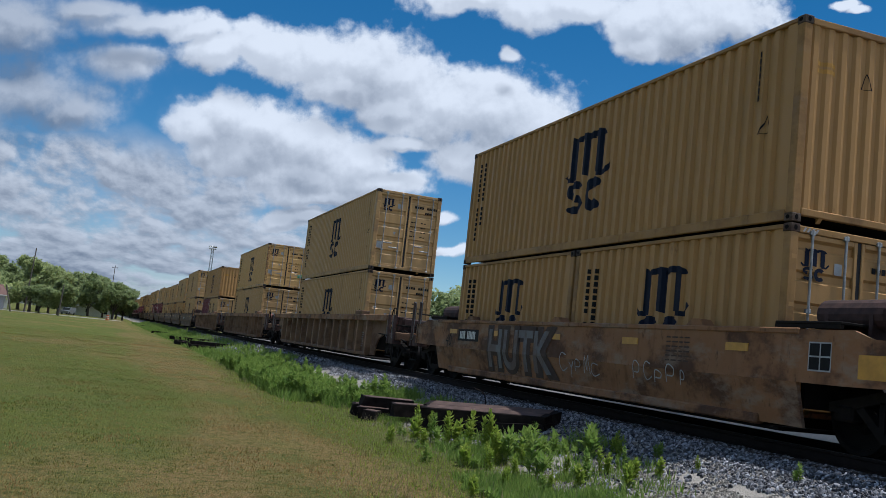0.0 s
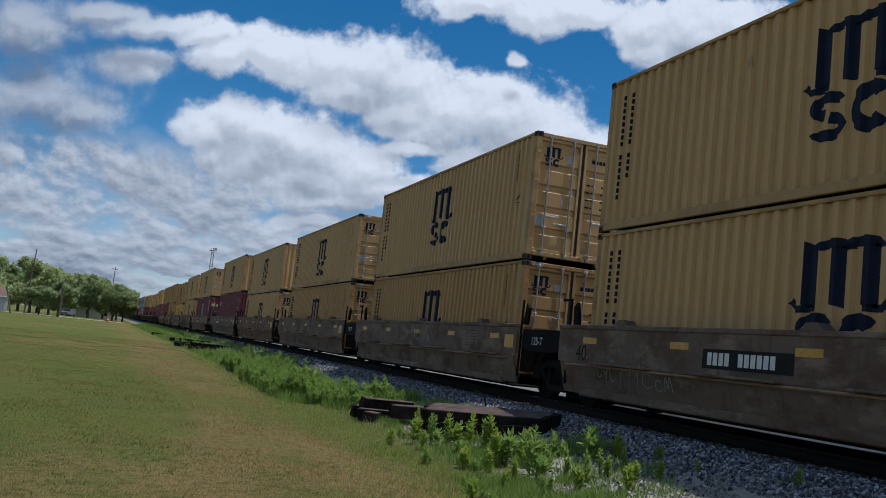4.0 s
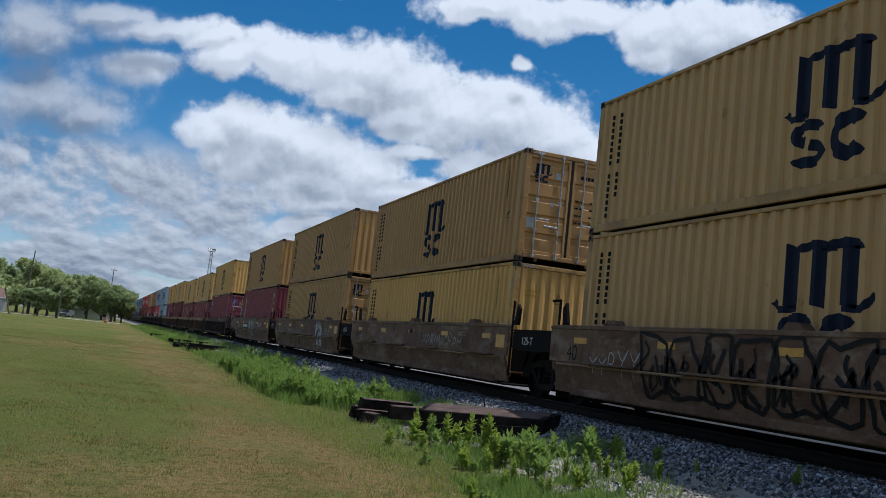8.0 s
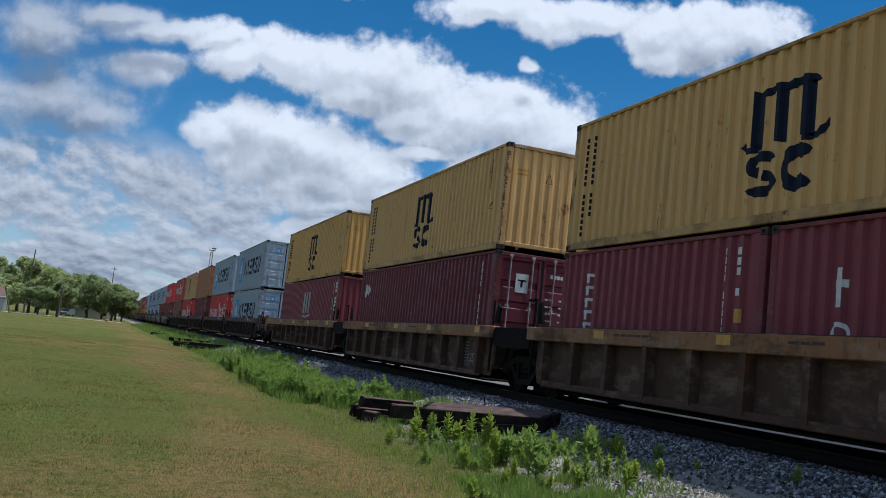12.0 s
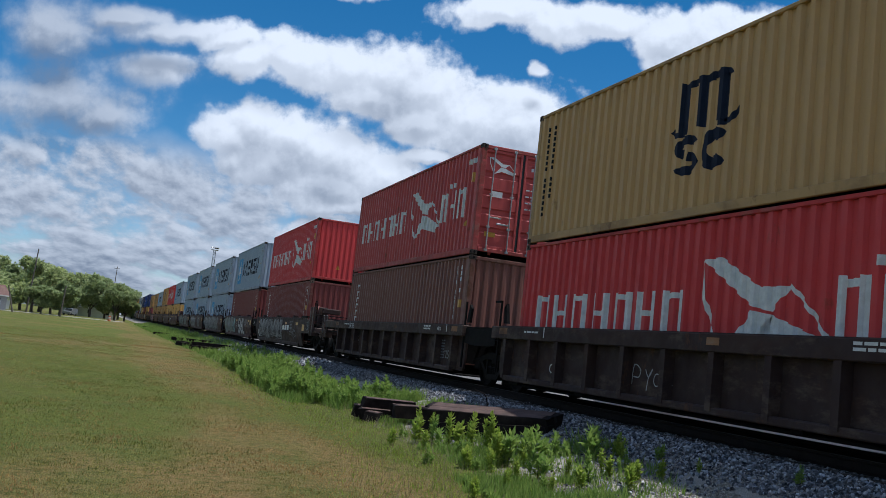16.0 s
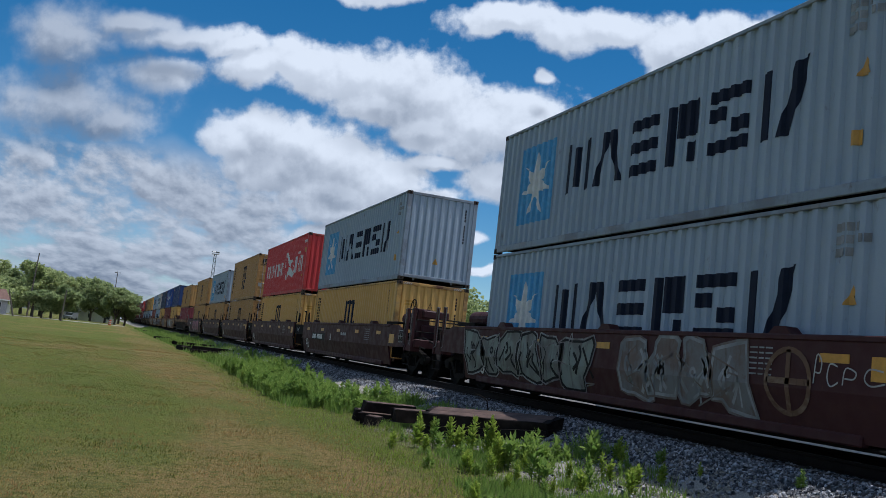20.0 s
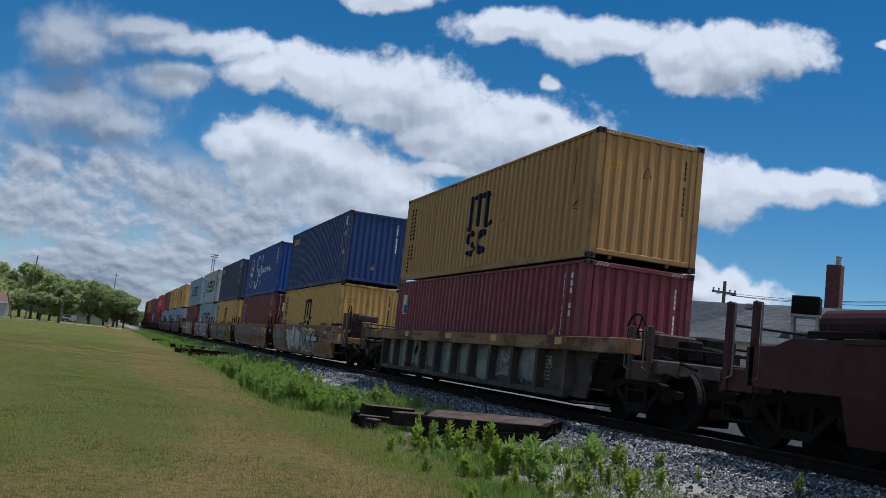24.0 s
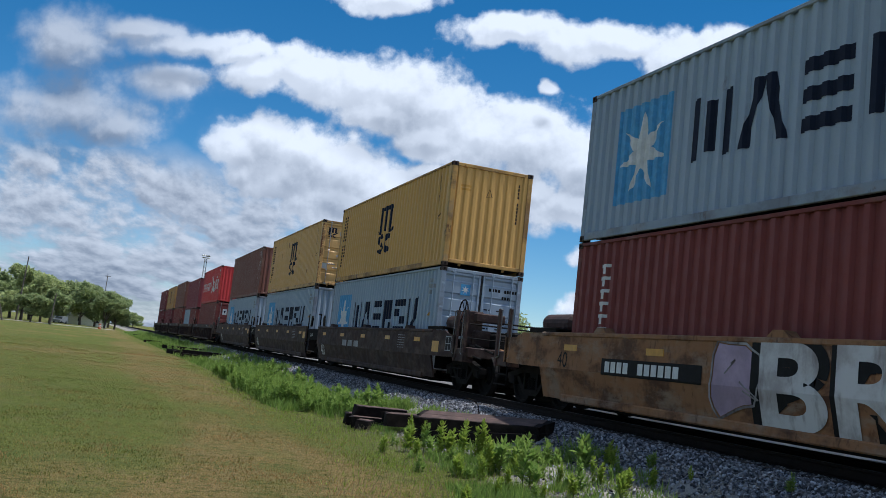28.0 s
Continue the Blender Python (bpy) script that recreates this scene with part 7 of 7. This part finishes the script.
for a, b, d0, d1 in ((-9.0, 0.9, 196, 214),):
    for k in range(10):
        t0, t1 = a + (b - a) * k / 10, a + (b - a) * (k + 1) / 10
        g0, g1 = 12 * (k / 10), 12 * ((k + 1) / 10)
        road.add([out(t0, 166 + g0 * 3, GROUND + 0.03), out(t1, 166 + g1 * 3, GROUND + 0.03), out(t1, 178 + g1 * 3.2, GROUND + 0.03), out(t0, 178 + g0 * 3.2, GROUND + 0.03)], [(0, 1, 2, 3)])
rm = road.build("road")
rm.materials.append(M_ASPHALT)
tagged(new("road", rm), "pale grey street beyond the lawn", "road", kind="structure")


def gable_house(name, label, at, w, d, eave, ridge, wall, roof, hip=0.0, windows=3):
    """A house w wide along x and d deep, its ridge along x."""
    ob = thing(name, label, "house", at=at)
    part("wall", Mesh().box(-w / 2, w / 2, -d / 2, d / 2, -0.4, eave), wall, ob)
    o = 0.45
    h = min(hip, w / 2 - 0.2)
    rf = Mesh()
    vs = [(-w / 2 - o, -d / 2 - o, eave), (w / 2 + o, -d / 2 - o, eave), (w / 2 + o, d / 2 + o, eave), (-w / 2 - o, d / 2 + o, eave), (-w / 2 - o + h, 0, ridge), (w / 2 + o - h, 0, ridge)]
    rf.add(vs, [(0, 1, 5, 4), (2, 3, 4, 5), (1, 2, 5), (3, 0, 4), (3, 2, 1, 0)])
    r = part("roof", rf, roof, ob)
    part("fascia", Mesh().box(-w / 2 - o, w / 2 + o, -d / 2 - o - 0.03, -d / 2 - o + 0.0, eave - 0.2, eave), M_WALL, r, "white fascia board")
    for k in range(windows):
        x = -w / 2 + w * (k + 0.5) / windows
        wd = part("window", Mesh().box(x - 0.5, x + 0.5, -d / 2 - 0.05, -d / 2 + 0.02, eave - 1.75, eave - 0.55, 0.01), M_WALL, ob)
        part("pane", Mesh().box(x - 0.42, x + 0.42, -d / 2 - 0.07, -d / 2 - 0.04, eave - 1.67, eave - 0.63), M_GLASS, wd)
    return ob


# across the track: a low house with two roofs, chimney and roof cooler; its front faces the line
ROT = -57.0
main = gable_house("house", "low white house with a grey shingled hip roof across the track", pose(*out(36.6, 38.5, -0.6), 0, 0, ROT), 7.2, 7.0, 3.45, 4.78, M_WALL, M_ROOF, 1.6)
wing = gable_house("house_wing", "pale house wing with a light grey roof beside the main roof", pose(*out(43.5, 34.5, -0.6), 0, 0, ROT), 9.0, 6.5, 3.15, 4.55, M_WALL, shingle("light_grey_shingle", (0.085, 0.09, 0.096)), 2.2)
for vx in (-1.9, 1.3):
    part("roof_vent", Mesh().box(vx - 0.22, vx + 0.22, -0.9, -0.6, 4.5, 4.72, 0.04), M_SILVER, main, "small pale roof vent")
chimney = thing("chimney", "tall dark red brick chimney with a clay pot", "chimney", at=pose(*out(42.45, 37.5, -0.6), 0, 0, ROT))
for k in range(17):
    part("brick_course", stored(("course", k % 2), lambda: Mesh().box(-0.26 + 0.004 * (k % 2), 0.26 - 0.004 * (k % 2), -0.26, 0.26, 0.0, 0.135, 0.006)), M_BRICK, chimney, at=pose(0, 0, 4.05 + 0.14 * k))
part("shaft", Mesh().box(-0.245, 0.245, -0.245, 0.245, 0, 6.35), M_BRICK, chimney)
part("pot", Mesh().lathe([(0.0, 0.10), (0.3, 0.09), (0.34, 0.13), (0.38, 0.0)], 10), M_WALL2, chimney, at=pose(0.1, 0, 6.42, 0, -90, 0))
cooler = thing("roof_cooler", "dark boxy roof cooler on a pale stand", "cooler", at=pose(*out(41.05, 31.5, 0.0), 0, 0, ROT + 10))
part("cabinet", Mesh().box(-0.42, 0.42, -0.38, 0.38, 3.36, 3.95, 0.03), M_DARK, cooler)
for k in range(5):
    part("louvre", stored(("louvre", 0), lambda: Mesh().box(-0.38, 0.38, -0.40, -0.38, 0, 0.03)), M_TRUCK, cooler, at=pose(0, 0, 3.44 + 0.09 * k))
for x in (-0.36, 0.36):
    for y in (-0.33, 0.33):
        part("leg", stored(("cooler_leg", 0), lambda: Mesh().box(-0.04, 0.04, -0.04, 0.04, 2.3, 3.36)), M_SILVER, cooler, at=pose(x, y, 0))
part("tray", Mesh().box(-0.44, 0.44, -0.4, 0.4, 3.28, 3.36, 0.01), M_SILVER, cooler)

gable_house("house", "small house with a brown roof beyond the lawn", pose(*out(-6.95, 190), 0, 0, 15), 9, 8, 2.7, 4.6, M_WALL2, M_ROOF2, 0.4)
gable_house("house", "pale two-storey house among the trees", pose(*out(-6.2, 225), 0, 0, 10), 7, 7, 4.6, 6.6, M_WALL, M_ROOF, 0.3)
gable_house("house", "low white building half hidden by trees", pose(*out(-1.1, 270), 0, 0, 5), 14, 8, 2.6, 4.0, M_WALL, M_ROOF, 0.4)
gable_house("shed", "low grey-roofed shed across the track", pose(*out(20.6, 78, -0.6), 0, 0, -60), 8, 6, 2.9, 3.9, M_WALL2, M_ROOF, 0.3)


def van(at, paint_, label):
    ob = thing("parked_van", label, "car", "parked cars", at=at)
    part("body", Mesh().prism([(-2.3, 0.35), (2.3, 0.35), (2.35, 0.9), (1.3, 1.05), (0.7, 1.7), (-2.2, 1.75)], -0.9, 0.9), paint_, ob)
    part("windscreen", Mesh().prism([(0.78, 1.62), (1.3, 1.1), (1.33, 1.12), (0.82, 1.66)], -0.8, 0.8), M_GLASS, ob)
    for y in (-1.4, 1.4):
        for x in (-0.85, 0.85):
            part("wheel", stored(("van_wheel", 0), lambda: Mesh().lathe([(-0.1, 0.0), (-0.1, 0.33), (0.1, 0.33), (0.1, 0.0)], 14)), M_RUBBER, ob, at=pose(x, y, 0.33))
    return ob


van(pose(*out(-2.15, 300), 0, 0, 15), M_VAN, "white van parked on the far street")
van(pose(*out(-2.05, 240), 0, 0, 160), plain("grey_car_paint", (0.2, 0.21, 0.23), 0.35), "grey car parked on the far street")
van(pose(*out(-0.75, 300), 0, 0, 30), plain("dark_red_car_paint", (0.12, 0.03, 0.03), 0.35), "dark red car parked on the far street")
barrel = thing("traffic_barrel", "orange and white traffic barrel at the edge of the lawn", "barrel", at=pose(*out(0.1, 195)))
part("drum", Mesh().lathe([(0, 0.0), (0, 0.32), (1.0, 0.27), (1.05, 0.0)], 14), M_ORANGE, barrel, at=pose(0, 0, 0.03, 0, -90, 0))
part("band", Mesh().lathe([(0.35, 0.31), (0.5, 0.303)], 14), M_WHITE, barrel, at=pose(0, 0, 0.03, 0, -90, 0))
part("band", Mesh().lathe([(0.65, 0.295), (0.8, 0.288)], 14), M_WHITE, barrel, at=pose(0, 0, 0.03, 0, -90, 0))


# ---- clouds: one far dome, drifting with the wind ----
# heaps of cloud as (x, y, half width, half height) on a sheet of 1568 by 882 units that stands square to the eye
ARCH = [(390, 92, 66, 34), (470, 88, 92, 46), (560, 98, 92, 52), (640, 108, 104, 62), (704, 140, 76, 58), (612, 156, 84, 40), (690, 196, 76, 38), (780, 192, 104, 72), (868, 194, 104, 76), (950, 232, 112, 72), (1060, 268, 112, 56), (1172, 280, 112, 60), (852, 282, 92, 44), (950, 312, 112, 36), (1100, 322, 124, 34), (1290, 270, 116, 38), (1400, 262, 84, 30)]
MIDDLE = [(402, 198, 68, 46), (346, 226, 60, 40), (470, 222, 90, 50), (540, 254, 92, 64), (420, 272, 106, 54), (622, 296, 88, 52), (530, 318, 124, 42), (684, 326, 78, 26), (560, 348, 104, 18), (716, 256, 66, 15), (500, 388, 56, 26), (552, 384, 44, 20), (770, 385, 40, 12), (800, 442, 40, 11)]
LEFT = [(50, 168, 150, 58), (130, 196, 84, 40), (30, 40, 84, 52), (206, 104, 84, 32), (262, 36, 118, 24), (160, 14, 96, 20), (356, 52, 60, 20)]
TOP = [(836, 0, 110, 28), (926, 8, 92, 40), (1010, 6, 84, 36), (1116, 34, 72, 52), (1132, 78, 60, 32), (1212, 44, 92, 60), (1300, 28, 78, 46), (898, 92, 22, 14), (1490, 12, 26, 8), (1512, 20, 20, 7), (610, -60, 110, 30)]
BANK = [(992, 398, 40, 18), (1080, 420, 84, 36), (1180, 450, 94, 40), (1010, 490, 66, 28), (1250, 472, 66, 30), (1100, 522, 150, 30), (1160, 404, 44, 20), (1310, 500, 70, 18), (1410, 512, 100, 16), (1520, 505, 44, 12)]


def cloud_group():
    g = bpy.data.node_groups.new("cloud_heaps", "ShaderNodeTree")
    g.interface.new_socket("Point", in_out="INPUT", socket_type="NodeSocketVector")
    g.interface.new_socket("Field", in_out="OUTPUT", socket_type="NodeSocketFloat")
    n, l = g.nodes, g.links
    gi, go = n.new("NodeGroupInput"), n.new("NodeGroupOutput")
    last = None
    for heap in (ARCH, MIDDLE, LEFT, TOP, BANK):
        for x, y, rx, ry in heap:
            v = n.new("ShaderNodeVectorMath")
            v.operation = "SUBTRACT"
            l.new(gi.outputs[0], v.inputs[0])
            v.inputs[1].default_value = ((x - 784) / 1637, (441 - y) / 1637, 0)
            s = n.new("ShaderNodeVectorMath")
            s.operation = "MULTIPLY"
            l.new(v.outputs[0], s.inputs[0])
            s.inputs[1].default_value = (1637 / rx, 1637 / ry, 0)
            d = n.new("ShaderNodeVectorMath")
            d.operation = "LENGTH"
            l.new(s.outputs[0], d.inputs[0])
            if last is None:
                last = d.outputs["Value"]
            else:
                q = n.new("ShaderNodeMath")
                q.operation = "SMOOTH_MIN"
                l.new(last, q.inputs[0])
                l.new(d.outputs["Value"], q.inputs[1])
                q.inputs[2].default_value = 0.25
                last = q.outputs[0]
    e = n.new("ShaderNodeMath")
    e.operation = "SUBTRACT"
    e.inputs[0].default_value = 1.0
    l.new(last, e.inputs[1])
    l.new(e.outputs[0], go.inputs[0])
    return g


def cloud_material():
    mat = bpy.data.materials.new("fair_weather_clouds")
    mat.use_nodes = True
    n, l = mat.node_tree.nodes, mat.node_tree.links
    n.clear()
    f = heading(19.41, 6.13)
    r0 = Vector((f.y, -f.x, 0)).normalized()
    u0 = r0.cross(f)
    a = radians(6.25)
    r, u = r0 * math.cos(a) + u0 * math.sin(a), u0 * math.cos(a) - r0 * math.sin(a)
    tc = n.new("ShaderNodeTexCoord")

    def vec(op, x, y):
        q = n.new("ShaderNodeVectorMath")
        q.operation = op
        for k, w in enumerate((x, y)):
            if isinstance(w, tuple):
                q.inputs[k].default_value = w
            elif w is not None:
                l.new(w, q.inputs[k])
        return q.outputs[0]

    way = vec("NORMALIZE", tc.outputs["Object"], None)

    def dot(v):
        d = n.new("ShaderNodeVectorMath")
        d.operation = "DOT_PRODUCT"
        l.new(way, d.inputs[0])
        d.inputs[1].default_value = v
        return d.outputs["Value"]

    def calc(op, *xs):
        q = n.new("ShaderNodeMath")
        q.operation = op
        for k, x in enumerate(xs):
            if isinstance(x, (int, float)):
                q.inputs[k].default_value = x
            else:
                l.new(x, q.inputs[k])
        return q.outputs[0]

    def step(x, lo, hi, a_=0.0, b_=1.0):
        q = n.new("ShaderNodeMapRange")
        q.interpolation_type = "SMOOTHSTEP"
        l.new(x, q.inputs[0])
        for k, w in zip((1, 2, 3, 4), (lo, hi, a_, b_)):
            q.inputs[k].default_value = w
        return q.outputs[0]

    def noise_(v, scale, detail, rough=0.55):
        q = n.new("ShaderNodeTexNoise")
        q.inputs["Scale"].default_value, q.inputs["Detail"].default_value, q.inputs["Roughness"].default_value = scale, detail, rough
        l.new(v, q.inputs["Vector"])
        return q

    def puffs(v, scale, detail):
        """Rounded cauliflower heads, about 0 on the mean."""
        q = n.new("ShaderNodeTexVoronoi")
        q.feature, q.voronoi_dimensions, q.normalize = "SMOOTH_F1", "2D", True
        q.inputs["Scale"].default_value, q.inputs["Detail"].default_value, q.inputs["Roughness"].default_value = scale, detail, 0.56
        q.inputs["Smoothness"].default_value = 0.35
        l.new(v, q.inputs["Vector"])
        return calc("SUBTRACT", 0.33, q.outputs["Distance"])

    def blend(t, x, y):
        return calc("ADD", calc("MULTIPLY", x, calc("SUBTRACT", 1.0, t)), calc("MULTIPLY", y, t))

    depth = calc("MAXIMUM", dot(f), 0.2)
    cv = n.new("ShaderNodeCombineXYZ")
    along = calc("DIVIDE", dot(r), depth)
    l.new(along, cv.inputs[0])
    l.new(calc("DIVIDE", dot(u), depth), cv.inputs[1])
    flat = cv.outputs[0]
    up = n.new("ShaderNodeSeparateXYZ")
    l.new(way, up.inputs[0])
    height = up.outputs[2]
    grp = cloud_group()

    def heaps(v):
        q = n.new("ShaderNodeGroup")
        q.node_tree = grp
        l.new(v, q.inputs[0])
        return q.outputs[0]

    def push(v, scale, detail, reach):
        return vec("ADD", v, vec("MULTIPLY", vec("SUBTRACT", noise_(v, scale, detail).outputs["Color"], (0.5, 0.5, 0.5)), (reach, reach * 0.8, 0.0)))

    def thickness(shift):
        at = vec("ADD", flat, shift)
        ragged = push(at, 14.0, 3.0, 0.040)
        body = heaps(ragged)
        head = puffs(push(at, 22.0, 2.0, 0.030), 13.0, 3.0)
        fine = calc("SUBTRACT", noise_(at, 30.0, 7.0, 0.62).outputs["Fac"], 0.5)
        return calc("ADD", body, calc("ADD", calc("MULTIPLY", head, 1.25), calc("MULTIPLY", fine, 1.2))), body

    here, core = thickness((0, 0, 0))
    crest, _ = thickness((0.0034, 0.0095, 0))
    over = heaps(vec("ADD", push(flat, 11.0, 3.0, 0.05), (0.006, 0.040, 0)))
    hazy = step(along, -0.42, -0.24, 1.0, 0.0)
    heap_alpha = blend(hazy, step(here, -0.22, 0.30), step(here, -0.55, 0.8, 0.0, 0.92))
    lit = step(calc("SUBTRACT", here, crest), -0.42, 0.40)
    mottle = noise_(flat, 7.0, 3.0, 0.5).outputs["Fac"]
    under = calc("MULTIPLY", step(over, -0.15, 0.85), step(mottle, 0.30, 0.62, 0.25, 1.0))
    shade = calc("ADD", calc("MULTIPLY", under, 0.50), calc("MULTIPLY", calc("SUBTRACT", 1.0, lit), 0.30))
    shade = calc("ADD", shade, calc("MULTIPLY", hazy, 0.50))
    # low in the west a broken deck of small heaps runs away to the horizon
    cd = n.new("ShaderNodeCombineXYZ")
    l.new(along, cd.inputs[0])
    l.new(calc("MULTIPLY", calc("LOGARITHM", calc("ADD", calc("MAXIMUM", height, 0.0), 0.05), 2.718), 0.30), cd.inputs[1])

    def deck_at(shift):
        at = vec("ADD", cd.outputs[0], shift)
        head = puffs(push(at, 22.0, 2.0, 0.030), 17.0, 3.0)
        fine = calc("SUBTRACT", noise_(at, 34.0, 7.0, 0.62).outputs["Fac"], 0.5)
        wide = calc("SUBTRACT", noise_(at, 8.0, 3.0, 0.5).outputs["Fac"], 0.5)
        return calc("ADD", calc("ADD", calc("MULTIPLY", wide, 2.2), 0.25), calc("ADD", calc("MULTIPLY", head, 1.3), calc("MULTIPLY", fine, 1.2)))

    deck, deck_up = deck_at((0, 0, 0)), deck_at((0.003, 0.013, 0))
    west = calc("MULTIPLY", step(calc("ADD", height, calc("MULTIPLY", calc("SUBTRACT", mottle, 0.5), 0.08)), 0.150, 0.190, 1.0, 0.0), step(along, -0.17, -0.02, 1.0, 0.0))
    low = step(height, 0.01, 0.085, 1.0, 0.0)
    deck_alpha = calc("MULTIPLY", calc("MAXIMUM", step(deck, -0.35, 0.40, 0.15, 1.0), calc("MULTIPLY", low, 0.80)), west)
    deck_lit = step(calc("SUBTRACT", deck, deck_up), -0.50, 0.50)
    deck_shade = calc("ADD", calc("ADD", 0.33, calc("MULTIPLY", low, 0.14)), calc("ADD", calc("MULTIPLY", calc("SUBTRACT", 1.0, deck_lit), 0.52), step(deck, 0.1, 1.1, 0.0, 0.22)))
    # elsewhere: unseen scattered heaps, widened to give whiter fill light
    inside = step(dot(f), 0.80, 0.86)
    unseen_heaps = step(noise_(way, 3.2, 7.0, 0.55).outputs["Fac"], 0.41, 0.58)
    ahead = calc("MAXIMUM", heap_alpha, deck_alpha)
    # cleared overhead so the dome does not block the sun lamp
    alpha = calc("MULTIPLY", blend(inside, unseen_heaps, ahead), step(height, 0.72, 0.88, 1.0, 0.0))
    tone = blend(calc("MULTIPLY", deck_alpha, calc("SUBTRACT", 1.0, step(here, 0.1, 0.6))), shade, deck_shade)
    col = n.new("ShaderNodeMix")
    col.data_type = "RGBA"
    l.new(calc("MINIMUM", calc("MAXIMUM", tone, 0.0), 1.0), col.inputs[0])
    col.inputs[6].default_value = (0.71, 0.735, 0.77, 1)
    col.inputs[7].default_value = (0.165, 0.20, 0.26, 1)
    em = n.new("ShaderNodeEmission")
    l.new(col.outputs[2], em.inputs[0])
    em.inputs[1].default_value = 1.0
    tr = n.new("ShaderNodeBsdfTransparent")
    mx = n.new("ShaderNodeMixShader")
    l.new(calc("MULTIPLY", alpha, 0.98), mx.inputs[0])
    l.new(tr.outputs[0], mx.inputs[1])
    l.new(em.outputs[0], mx.inputs[2])
    o = n.new("ShaderNodeOutputMaterial")
    l.new(mx.outputs[0], o.inputs["Surface"])
    return mat


def cloud_dome():
    R, vs, fs, na, ne = 4200.0, [], [], 48, 14
    for j in range(ne):
        e = radians(-1.0 + 90.0 * j / ne)
        vs += [(R * math.cos(e) * math.cos(2 * math.pi * i / na), R * math.cos(e) * math.sin(2 * math.pi * i / na), R * math.sin(e)) for i in range(na)]
    for j in range(ne - 1):
        fs += [(j * na + i, j * na + (i + 1) % na, (j + 1) * na + (i + 1) % na, (j + 1) * na + i) for i in range(na)]
    vs.append((0, 0, R))
    fs += [((ne - 1) * na + i, (ne - 1) * na + (i + 1) % na, len(vs) - 1) for i in range(na)]
    me = bpy.data.meshes.new("backdrop")
    me.from_pydata(vs, [], fs)
    me.materials.append(cloud_material())
    ob = tagged(new("backdrop", me), "white heaped clouds with grey undersides in a blue sky", "clouds", kind="structure")
    ob.matrix_world = Matrix.Translation(EYE)
    return ob


CLOUDS = cloud_dome()


# ---- what moves: the train rolls by, its wheels turn, the clouds drift ----
TRAVEL = [(0, 0.0), (1, 24.01), (1.5, 36.05), (2, 48.08), (2.5, 60.07), (3, 72.1), (3.5, 84.17), (5.5, 133.1), (6, 145.13), (7, 168.83), (7.5, 180.85), (8, 192.92), (9, 217.08),
          (9.5, 229.2), (10, 241.31), (11, 265.36), (12, 289.39), (12.5, 301.38), (14.5, 349.38), (15, 361.32), (16, 385.19), (16.5, 397.14), (17, 409.07), (18, 432.93), (18.5, 444.88),
          (19, 456.79), (20, 480.69), (20.5, 492.62), (21, 503.84), (21.5, 515.67), (23.5, 563.48), (24, 575.38), (24.5, 587.24), (25, 599.11), (25.5, 610.94), (26, 622.79), (26.5, 634.61),
          (27, 646.42), (27.5, 658.21), (28, 670.03)]


def travelled(t):
    return float(np.interp(t, [a for a, _ in TRAVEL], [b for _, b in TRAVEL]))


def motions():
    for ob, (x, y, z) in RIDERS:
        walk(ob, [(t, pose(x, y - s, z)) for t, s in TRAVEL])
    starts = {ob: y for ob, (x, y, z) in RIDERS}
    for w, car, y in WHEELS:
        base = starts[car] + y
        near = [f / 30 for f in range(0, 841) if 4.0 < base - travelled(f / 30) < 60.0]
        z = WHEEL_R
        if len(near) < 2:
            continue
        rows, k = [], 0
        if near[0] > 0.02:
            rows.append((0.0, pose(0, y, z)))
        for t in near:
            rows.append((t, pose(0, y, z, 85.0 * k, 0, 0)))
            k += 1
        if near[-1] < 27.98:
            rows.append((28.0, pose(0, y, z, 85.0 * (k - 1), 0, 0)))
        walk(w, rows)
    drift = Matrix.Rotation(radians(3.46), 4, Vector((-0.01, 0.773, -0.635)))
    walk(CLOUDS, [(0, Matrix.Translation(EYE)), (28, Matrix.Translation(EYE) @ drift)])


motions()
